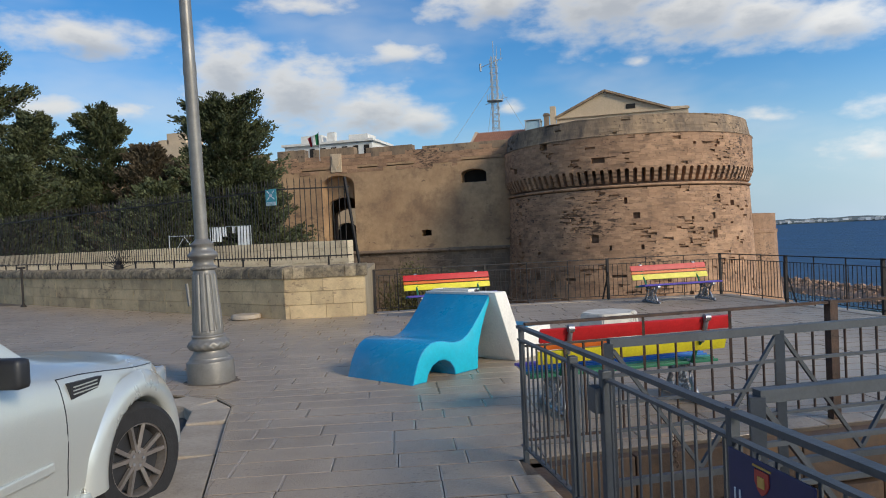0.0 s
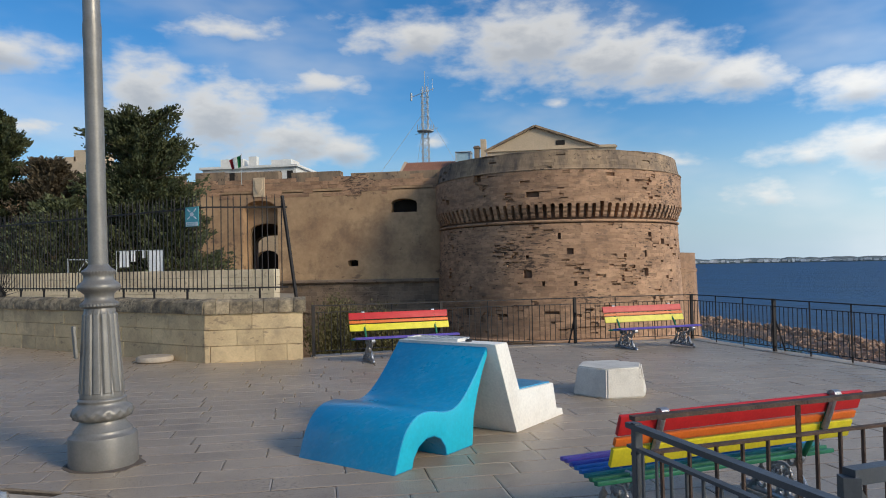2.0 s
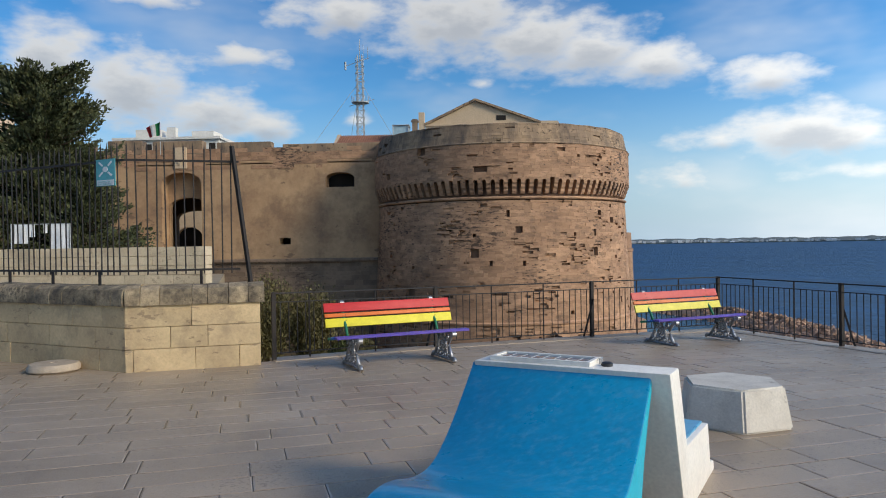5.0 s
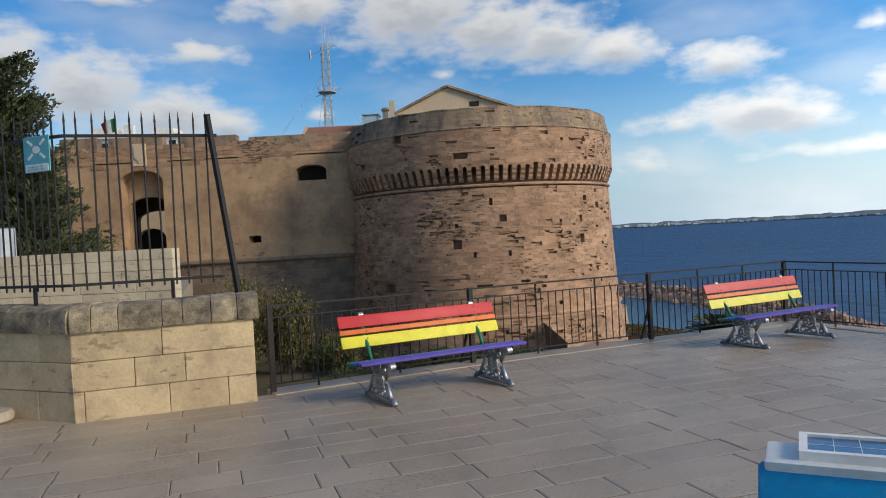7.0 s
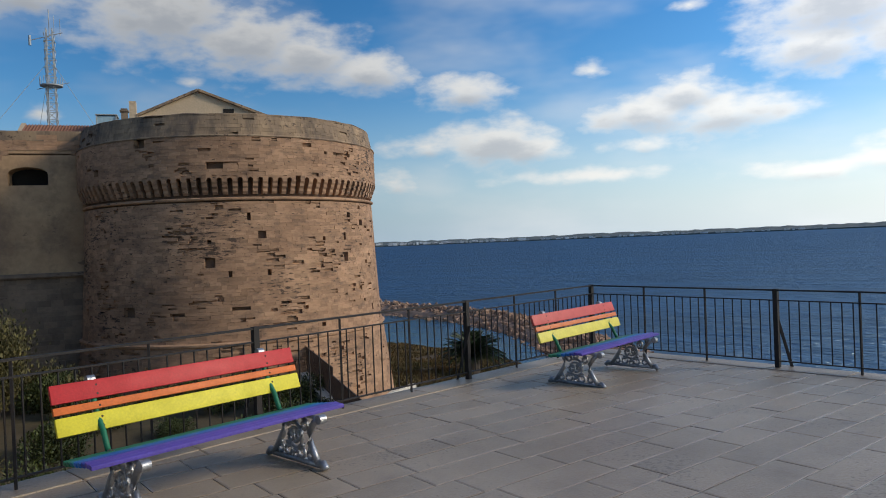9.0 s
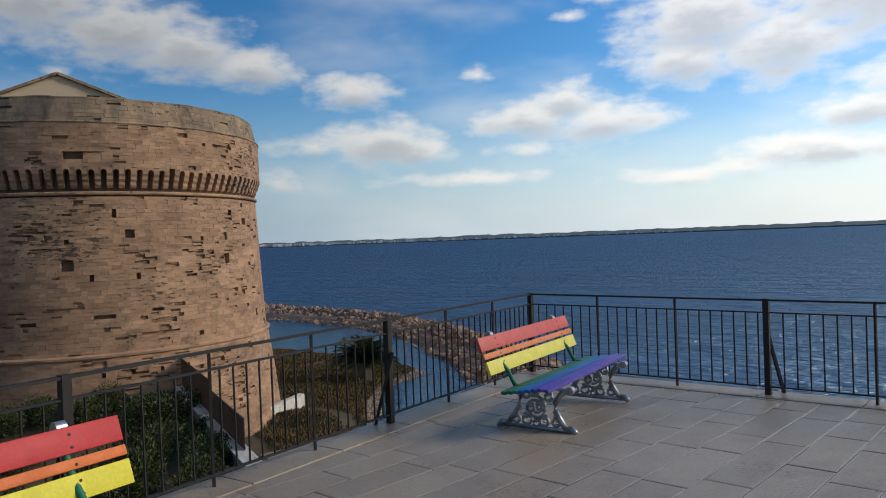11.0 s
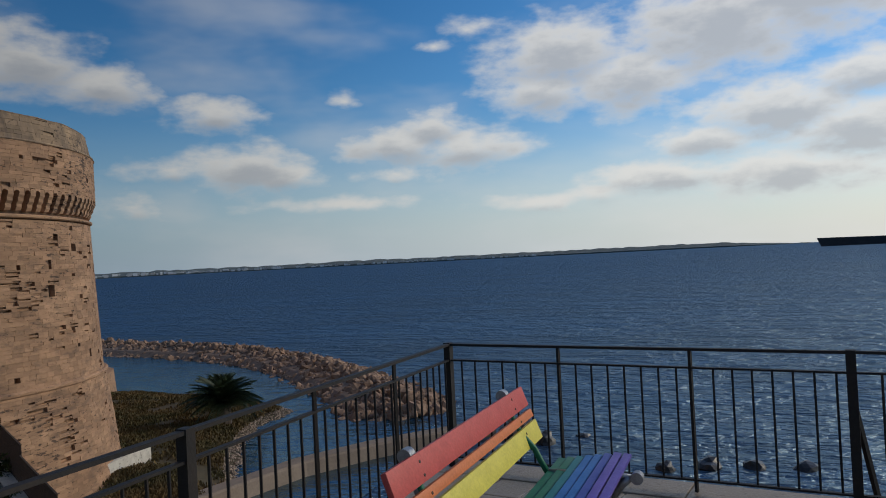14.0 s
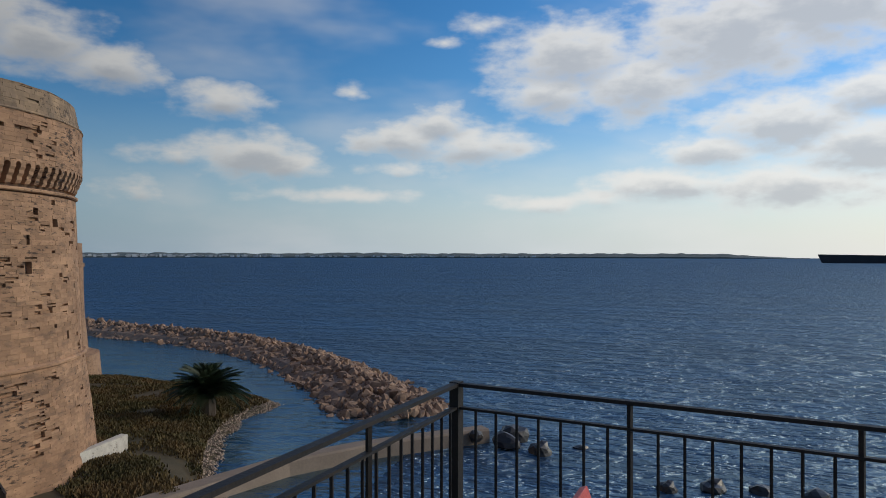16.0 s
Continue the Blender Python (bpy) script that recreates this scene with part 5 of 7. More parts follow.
def rail_run(th, a, b, h, mid, spacing, bar_r, posts, subs, mat, low=0.10, post_w=0.045, top=(0.045, 0.02), base=None, level=None):
    """A railing from a to b: top rail, second rail, foot rail, posts and bars, each a part."""
    a, b = Vector(a), Vector(b)
    d = (b - a).normalized()
    L = (b - a).length
    gz = base or floor_z
    at = lambda s, z: (a.x + d.x * s, a.y + d.y * s, gz(a.x + d.x * s, a.y + d.y * s) + z)
    # level: heights of the top rail at both ends, where it does not follow the ground
    upper = (lambda s, z: (a.x + d.x * s, a.y + d.y * s, level[0] + (level[1] - level[0]) * s / L + z - h)) if level else at
    n = max(1, round(L / 1.5))
    for nm, z, w, t, run in (("top_rail", h, top[0], top[1], upper), ("second_rail", mid, 0.035, 0.014, upper), ("foot_rail", low, 0.035, 0.014, at)):
        bm = bmesh.new()
        strip(bm, [run(L * i / n, z) for i in range(n + 1)], w, t)
        part(nm, bm, mat, th)
    for s in posts:
        bm = bmesh.new()
        p, q = at(s, -0.05), upper(s, h + top[1] / 2 + 0.006)
        box(bm, -post_w / 2, post_w / 2, -post_w / 2, post_w / 2, p[2], q[2], pose(p[0], p[1], 0, 0, 0, math.degrees(math.atan2(d.y, d.x))))
        part("post", bm, mat, th)
    for s in subs:
        bm = bmesh.new()
        p, q = at(s, -0.03), upper(s, h)
        box(bm, -0.011, 0.011, -0.011, 0.011, p[2], q[2], pose(p[0], p[1], 0))
        part("upright", bm, mat, th)
    bm = bmesh.new()
    bmesh.ops.create_cone(bm, cap_ends=True, segments=6, radius1=bar_r, radius2=bar_r, depth=1.0, matrix=Matrix.Translation((0, 0, 0.5)))
    me = mesh_of(bm, "bar", mat)
    taken = sorted(list(posts) + list(subs))
    s = spacing
    while s < L - spacing * 0.4:
        if not any(abs(s - t) < spacing * 0.42 for t in taken):
            x, y, z = at(s, low)
            o = new("bar", me)
            o.parent = th
            o.matrix_basis = pose(x, y, z) @ Matrix.Diagonal((1, 1, upper(s, mid)[2] - z, 1))
        s += spacing


def build_railings():
    LA = (CORNER - A_START).length
    ra = empty("railing", None, "black iron railing along the landward terrace edge", "railing", "terrace railings")
    p2 = LA - 3.23
    posts = [0.03, p2 - 3.23, p2]
    subs = [s for k in range(9) for s in [LA - 1.077 * k] if 0.4 < s < LA - 0.4 and not any(abs(s - p) < 0.4 for p in posts)]
    rail_run(ra, A_START, CORNER, 1.0, 0.865, 0.13, 0.0085, posts, subs, M_IRON, post_w=0.06, level=(1.01, 0.95))
    rb = empty("railing", None, "black iron railing along the seaward terrace edge", "railing", "terrace railings")
    posts = [0.0] + [3.08 * k for k in range(1, 8)]
    subs = [1.027 * k for k in range(1, 24) if k % 3]
    rail_run(rb, CORNER, B_END, 1.0, 0.865, 0.13, 0.0085, posts, subs, M_IRON, post_w=0.06, level=(0.95, 1.0))
    # slanting stays behind the posts
    for th, a, d, ss in ((ra, A_START, A_DIR, (p2 - 3.23, p2)), (rb, CORNER, B_DIR, (3.08, 6.16, 9.24))):
        for s in ss:
            p = a + d * s
            out = Vector((-d.y, d.x)) if th is ra else Vector((-d.y, d.x))
            if out.dot(p - Vector((0, 9))) < 0:
                out = -out
            q = p + out * 0.16 + d * (-0.12 if th is ra else 0.12)
            bm = bmesh.new()
            bar(bm, (p.x, p.y, floor_z(p.x, p.y) + 0.72), (q.x, q.y, floor_z(q.x, q.y) - 0.02), 0.03, 0.03)
            part("stay", bm, M_IRON, th)


def build_stair_rails():
    flat = lambda x, y: 0.0
    near = empty("stair_railing", None, "grey painted steel railing with a navy sign", "railing", "stairwell railings")
    rail_run(near, K - E1 * 0.06, K + E1 * 6, 1.0, 0.905, 0.105, 0.008, [0.06, 2.79, 4.2], [], M_GREY, post_w=0.036, top=(0.045, 0.024), base=flat)
    for s, w in ((1.06, 0.055), (1.55, 0.055)):
        p = K + E1 * s
        bm = bmesh.new()
        box(bm, -w / 2, w / 2, -w / 2, w / 2, -0.1, 0.95, pose(p.x, p.y, 0, 0, 0, math.degrees(math.atan2(E1.y, E1.x))), bevel=0.006)
        part("gate_post", bm, M_GREY, near)
    p = K + E1 * 1.55 + Vector((-0.05, 0.02))
    bm = bmesh.new()
    box(bm, -0.05, 0.05, -0.03, 0.03, 0.72, 0.86, pose(p.x, p.y, 0, 0, 0, math.degrees(math.atan2(E1.y, E1.x))), bevel=0.008)
    part("lock_box", bm, M_GREY, near)
    # chain hanging on the bars
    bm = bmesh.new()
    q = K + E1 * 2.35 + Vector((-0.03, -0.01))
    for i in range(6):
        z = 0.80 - 0.022 * i
        tube(bm, [(q.x + 0.011 * math.cos(t) * (i % 2), q.y + 0.011 * math.cos(t) * (1 - i % 2), z + 0.016 * math.sin(t)) for t in [k * 0.7854 for k in range(9)]], 0.0035, 5)
    part("chain", bm, M_RUST, near)
    ang = math.degrees(math.atan2(E1.y, E1.x))
    SIGN_W, CX = 0.46, 0.20
    sg = empty("hanging_sign", pose(*(K + E1 * 2.76 + Vector((-0.03, -0.015))), 0.085, 0, 0, ang), "navy blue sign board with a crest wired to the railing", "sign")
    bm = bmesh.new()
    box(bm, 0.0, SIGN_W, -0.008, 0.0, 0.28, 0.80, bevel=0.003)
    part("board", bm, M_NAVY, sg)
    bm = bmesh.new()
    pts = [(CX - 0.038, 0.77), (CX + 0.038, 0.77), (CX + 0.038, 0.725), (CX + 0.02, 0.698), (CX, 0.685), (CX - 0.02, 0.698), (CX - 0.038, 0.725)]
    a = [bm.verts.new((x, -0.013, z)) for x, z in pts]
    b = [bm.verts.new((x, -0.008, z)) for x, z in pts]
    bm.faces.new(a)
    for i in range(7):
        bm.faces.new((a[i], a[(i + 1) % 7], b[(i + 1) % 7], b[i]))
    part("crest", bm, M_CREST, sg)
    bm = bmesh.new()
    box(bm, CX - 0.05, CX + 0.05, -0.012, -0.008, 0.776, 0.783)
    box(bm, CX - 0.018, CX + 0.018, -0.016, -0.013, 0.712, 0.75)
    part("crest_ornament", bm, M_GOLD, sg)
    letters(sg, "IL", 0.03, 0.615, 0.07, M_PAPER)
    bm = bmesh.new()
    box(bm, 0.16, SIGN_W - 0.04, -0.012, -0.008, 0.62, 0.655)
    part("lettering_bar", bm, M_PAPER, sg)
    far = empty("stair_railing", None, "rusty brown iron railing above the stairwell", "railing", "stairwell railings")
    rail_run(far, K + Vector((0.0, 0.18)), K + E2 * 7.2 + Vector((0, 0.18)), 1.0, 0.83, 0.16, 0.011, [2.75, 5.5], [1.0, 1.78, 3.6, 4.5, 6.3], M_RUST, post_w=0.075, top=(0.05, 0.022), base=flat)
    for o, L, posts in ((Vector((2.80, 3.40)), 4.2, (0.0, 1.25, 2.5, 3.75)), (Vector((3.46, 1.94)), 4.0, (0.0, 1.3, 2.6))):
        g = empty("stair_gate", None, "grey steel barrier frame with crossed braces", "railing", "stairwell barriers")
        d = E2.normalized()
        at = lambda s, z: (o.x + d.x * s, o.y + d.y * s, z)
        for nm, z, w in (("top_rail", 0.97, 0.055), ("rail", 0.76, 0.022), ("rail", 0.58, 0.022), ("rail", 0.40, 0.022), ("foot_rail", 0.06, 0.045)):
            bm = bmesh.new()
            bar(bm, at(0, z), at(L, z), w, w)
            part(nm, bm, M_GREY, g)
        for s in posts:
            bm = bmesh.new()
            bar(bm, at(s, -2.62), at(s, 0.97), 0.06, 0.06)
            part("post", bm, M_GREY, g)
        for s0, s1 in zip(posts, posts[1:]):
            for z0, z1 in ((0.08, 0.92), (0.92, 0.08)):
                mids = (s0 + s1) / 2
                bm = bmesh.new()
                bar(bm, at(s0 + 0.03, z1 if z0 < z1 else z0), at(mids, 0.1), 0.025, 0.025) if z0 < z1 else bar(bm, at(mids, 0.1), at(s1 - 0.03, 0.92), 0.025, 0.025)
                part("brace", bm, M_GREY, g)


def letters(parent, text, x, z, size, mat, y=-0.0105):
    cu = bpy.data.curves.new("lettering", "FONT")
    cu.body, cu.size, cu.extrude = text, size, 0.002
    cu.space_character = 1.35
    tmp = bpy.data.objects.new("lettering", cu)
    scene.collection.objects.link(tmp)
    me = bpy.data.meshes.new_from_object(tmp.evaluated_get(bpy.context.evaluated_depsgraph_get()))
    bpy.data.objects.remove(tmp)
    me.materials.clear()
    me.materials.append(mat)
    o = new("lettering", me)
    o.parent = parent
    o.matrix_basis = pose(x, y, z, 90, 0, 0)
    return o


def build_tall_fence():
    f = empty("iron_fence", None, "tall black iron fence with pointed bars on the stone wall", "fence")
    w0, w1, w2, w3 = [Vector(p) for p in WALL]
    off = lambda p, d: p + Vector((-d.y, d.x)) * -0.26
    d1, d2 = (w1 - w0).normalized(), (w2 - w1).normalized()
    pts = [Vector((-3.34, 14.12)), Vector((-4.82, 13.62)), Vector((-15.9, 18.58)), Vector((-24.3, 22.55))]
    bm = bmesh.new()
    bar(bm, (-3.235, 14.28, 1.15), (-3.40, 14.0, 3.2), 0.05, 0.05)
    part("end_post", bm, M_IRON, f)
    bm = bmesh.new()
    H = 1.9
    bmesh.ops.create_cone(bm, cap_ends=True, segments=6, radius1=0.010, radius2=0.010, depth=H - 0.1, matrix=Matrix.Translation((0, 0, (H - 0.1) / 2)))
    bmesh.ops.create_cone(bm, cap_ends=True, segments=6, radius1=0.013, radius2=0.001, depth=0.12, matrix=Matrix.Translation((0, 0, H - 0.05)))
    bmesh_bar = mesh_of(bm, "bar", M_IRON)
    rnd = random.Random(3)
    for a, b in zip(pts, pts[1:]):
        d = (b - a).normalized()
        L = (b - a).length
        for z, nm in ((1.40, "foot_rail"), (2.98, "top_rail")):
            bm = bmesh.new()
            bar(bm, (a.x, a.y, z), (b.x, b.y, z), 0.04, 0.03)
            part(nm, bm, M_IRON, f)
        s = 0.12
        while s < L:
            o = new("bar", bmesh_bar)
            o.parent = f
            o.matrix_basis = pose(a.x + d.x * s, a.y + d.y * s, 1.34, rnd.uniform(-0.7, 0.7), rnd.uniform(-0.7, 0.7), 0)
            s += 0.128
        s = 0.55
        while s < L:
            bm = bmesh.new()
            p = a + d * s
            box(bm, -0.016, 0.016, -0.016, 0.016, 1.17, 1.40, pose(p.x, p.y, 0))
            part("foot", bm, M_IRON, f)
            s += 1.05
    # emergency assembly point sign
    d = (pts[0] - pts[1]).normalized()
    q = pts[1] + d * -0.02
    sg = empty("assembly_sign", pose(-5.31, 13.79, 0.684, 0, 0, -24.1) @ Matrix.Diagonal((1.1, 1, 0.8, 1)), "square teal and white assembly point sign on the fence", "sign")
    bm = bmesh.new()
    box(bm, 0, 0.36, -0.012, 0.0, 2.42, 2.90, bevel=0.004)
    part("plate", bm, M_SIGN, sg)
    bm = bmesh.new()
    box(bm, 0.02, 0.34, -0.016, -0.012, 2.43, 2.53)
    part("caption_strip", bm, M_PAPER, sg)
    bm = bmesh.new()
    for x, z, ax, az in ((0.18, 2.72, 0, 0), (0.06, 2.85, 1, -1), (0.30, 2.85, -1, -1), (0.06, 2.60, 1, 1), (0.30, 2.60, -1, 1)):
        if ax == 0:
            lathe(bm, [(0.001, 0), (0.05, 0), (0.05, 0.004), (0.001, 0.004)], 12, (x, 0, z))
        else:
            bar(bm, (x, -0.014, z), (x + ax * 0.07, -0.014, z + az * 0.07), 0.004, 0.03)
    for v in bm.verts:
        if abs(v.co.y) < 0.06 and abs(v.co.x - 0.18) < 0.055 and abs(v.co.z - 2.722) < 0.003:
            y = v.co.y
            v.co.y, v.co.z = -0.013 - (v.co.z - 2.72), 2.72 + y
    part("pictogram", bm, M_PAPER, sg)
    letters(sg, "PUNTO DI", 0.06, 2.485, 0.036, M_SIGN, -0.0185)
    letters(sg, "RACCOLTA", 0.05, 2.445, 0.036, M_SIGN, -0.0185)
    # white sheets hung on a light metal rack in the garden
    rk = empty("notice_rack", pose(0, 28.8, 0), "light metal rack hung with white paper sheets in the garden", "notice rack")
    for x in (-16.62, -14.44):
        bm = bmesh.new()
        rod(bm, (x, 0, -0.2), (x, 0, 2.69), 0.02, 6)
        part("post", bm, M_MAST, rk)
    bm = bmesh.new()
    rod(bm, (-16.62, 0, 2.68), (-14.44, 0, 2.68), 0.014, 6)
    part("rail", bm, M_MAST, rk)
    for x0, x1, z0, z1 in ((-16.48, -15.99, 1.985, 2.665), (-15.92, -15.72, 2.22, 2.665), (-15.40, -15.25, 2.356, 2.665), (-15.15, -14.46, 1.72, 2.665)):
        bm = bmesh.new()
        bmesh.ops.create_grid(bm, x_segments=8, y_segments=1, size=0.5)
        for v in bm.verts:
            u, w = v.co.x + 0.5, v.co.y + 0.5
            v.co = (x0 + (x1 - x0) * u, -0.03 - 0.02 * math.sin(u * 9 + x0) * (1 - w), z0 + (z1 - z0) * w)
        bmesh.ops.solidify(bm, geom=bm.faces[:], thickness=0.004)
        part("sheet", bm, M_PAPER, rk, "white paper sheet")
    # pale metal barrier beside it
    br = empty("crowd_barrier", pose(0, 28.8, 0), "pale galvanised metal barrier standing in the garden", "barrier")
    for p, q, nm in (((-18.9, 0, -0.2), (-18.9, 0, 2.4), "post"), ((-17.2, 0, -0.2), (-17.2, 0, 2.35), "post"), ((-18.9, 0, 2.35), (-17.2, 0, 2.33), "rail"), ((-18.9, 0, 1.2), (-17.2, 0, 1.2), "rail"),
                     ((-18.85, 0, 1.25), (-18.05, 0, 2.3), "brace"), ((-18.05, 0, 2.3), (-17.25, 0, 1.25), "brace")):
        bm = bmesh.new()
        rod(bm, p, q, 0.024, 6)
        part(nm, bm, M_MAST, br)
    # fan of spikes where the fence turns
    fan = empty("spike_fan", pose(-11.9, 16.72, 1.2, 0, 0, -24), "fan of black iron spikes on the wall", "spikes")
    for k in range(15):
        t = radians(6 + 12 * k)
        bm = bmesh.new()
        rod(bm, (0.12 * math.cos(t), 0, 0.12 * math.sin(t)), (1.0 * math.cos(t), 0, 0.05 + 0.95 * math.sin(t)), 0.014, 5, 0.003)
        part("spike", bm, M_IRON, fan)
    bm = bmesh.new()
    lathe(bm, [(0.02, 0), (0.13, 0), (0.13, 0.12), (0.02, 0.14)], 16)
    part("hub", bm, M_IRON, fan)
    bp = empty("bollard", pose(-17.0, 18.2, 0), "thin black iron post on the paving by the wall", "post")
    bm = bmesh.new()
    rod(bm, (0, 0, 0), (0, 0, 1.3), 0.035, 10)
    lathe(bm, [(0.04, 0), (0.10, 0.0), (0.08, 0.06), (0.04, 0.1)], 12)
    part("shaft", bm, M_IRON, bp)
    bm = bmesh.new()
    box(bm, -0.14, 0.14, -0.04, 0.04, 1.29, 1.35, bevel=0.01)
    part("cross_bar", bm, M_IRON, bp)


def build_garden():
    bm = bmesh.new()
    prism(bm, [(-3.5, 14.5), (-5.0, 14.0), (-16.1, 18.95), (-30, 25.4), (-70, 40), (-70, 61.6), (-26, 61.6), (-18.5, 56), (-8.9, 27)], -7.5, -0.2)
    tagged(part("garden_ground", bm, M_GARDEN), "pale trodden ground of the garden behind the wall", "ground", kind="structure")
    w = empty("garden_wall", pose(-8.72, 26.8, -0.38, 0, 0, 176), "low pale stone garden wall behind the iron fence", "wall")
    rnd = random.Random(6)
    for c in range(7):
        x = 0
        while x < 24:
            L = rnd.uniform(0.6, 1.2)
            bm = bmesh.new()
            box(bm, x + 0.006, x + L - 0.006, -0.5, rnd.uniform(0, 0.015), 0.31 * c, 0.31 * c + 0.30, bevel=0.012)
            part("block", bm, M_GARDEN_WALL, w)
            x += L


build_stone_wall()
build_railings()
build_stair_rails()
build_tall_fence()
build_garden()


# ---- street lamp ----
def build_lamp():
    lp = empty("street_lamp", pose(-2.32, 6.72, 0, 0, -1.3, 0), "tall grey fluted cast-iron street lamp post", "street lamp")
    bm = bmesh.new()
    lathe(bm, [(0.295, -0.02), (0.297, 0.02), (0.295, 0.245), (0.29, 0.265), (0.275, 0.275), (0.262, 0.285), (0.252, 0.298), (0.25, 0.315), (0.235, 0.328), (0.226, 0.342), (0.208, 0.365), (0.196, 0.385), (0.19, 0.405)], 48)
    part("base", bm, M_LAMP, lp, smooth=True, auto=40)
    # bulging ring with a twisted leaf wreath
    bm = bmesh.new()
    lathe(bm, [(0.19, 0.40), (0.222, 0.413), (0.240, 0.426), (0.252, 0.443), (0.258, 0.465), (0.256, 0.486), (0.248, 0.508), (0.230, 0.527), (0.212, 0.541), (0.203, 0.560), (0.205, 0.575), (0.212, 0.584), (0.205, 0.596), (0.19, 0.606)], 120,
          wave=lambda a, r, z: r + (0.012 * abs(math.sin(a * 8 + (z - 0.467) * 32)) + 0.012 * abs(math.sin(a * 8 - (z - 0.467) * 32)) - 0.012 if 0.42 < z < 0.515 else 0))
    part("leaf_collar", bm, M_LAMP, lp, smooth=True)
    # raised panels between narrow grooves
    bm = bmesh.new()
    flute = lambda a, r, z: r - 0.016 * (0.5 + 0.5 * math.cos(a * 13)) ** 5 if 0.655 < z < 1.37 else r - 0.010
    lathe(bm, [(0.198, 0.60), (0.200, 0.63), (0.197, 0.652), (0.196, 0.657), (0.186, 0.80), (0.174, 0.98), (0.162, 1.16), (0.151, 1.33), (0.149, 1.365), (0.149, 1.372), (0.143, 1.41), (0.138, 1.43)], 208, wave=flute)
    part("fluted_shaft", bm, M_LAMP, lp, smooth=True, auto=50)
    bm = bmesh.new()
    beads = lambda a, r, z: r + (0.006 * abs(math.sin(a * 16)) if 1.43 < z < 1.47 or 1.74 < z < 1.77 else 0.0)
    lathe(bm, [(0.125, 1.415), (0.152, 1.428), (0.162, 1.44), (0.162, 1.462), (0.15, 1.475), (0.130, 1.49), (0.124, 1.515), (0.128, 1.55), (0.155, 1.574), (0.182, 1.594), (0.188, 1.612), (0.184, 1.632), (0.160, 1.655),
               (0.138, 1.672), (0.13, 1.70), (0.132, 1.725), (0.142, 1.742), (0.144, 1.758), (0.132, 1.775), (0.108, 1.79), (0.096, 1.806), (0.085, 1.822)], 96, wave=beads)
    part("collar", bm, M_LAMP, lp, smooth=True, auto=45)
    bm = bmesh.new()
    lathe(bm, [(0.083, 1.81), (0.079, 3.9), (0.083, 3.95), (0.083, 4.05), (0.077, 4.1), (0.066, 6.4), (0.001, 6.45)], 32)
    part("pole", bm, M_LAMP, lp, smooth=True, auto=40)
    # little inspection door and its hinge lug
    bm = bmesh.new()
    box(bm, -0.034, 0.034, -0.012, 0.012, 0.98, 1.27, pose(0, 0, 0, 3.5) , bevel=0.006)
    dr = part("inspection_door", bm, M_LAMP, lp, place=pose(-0.098, -0.115, 0.0, 0, 0, -40))
    bm = bmesh.new()
    box(bm, -0.02, 0.02, -0.022, -0.008, 0.93, 0.97, bevel=0.004)
    part("lug", bm, M_LAMP, dr)
    bm = bmesh.new()
    lathe(bm, [(0.27, -0.01), (0.335, -0.01), (0.335, 0.003), (0.27, 0.003)], 24, wave=lambda a, r, z: r + (0.06 * noise.noise((a * 2, r, 0)) if r > 0.33 else 0))
    tagged(part("paving_gap", bm, M_JOINT, place=pose(-2.28, 6.68, 0.003)), "rough dark gap in the paving round the lamp", "paving gap", kind="structure")


build_lamp()


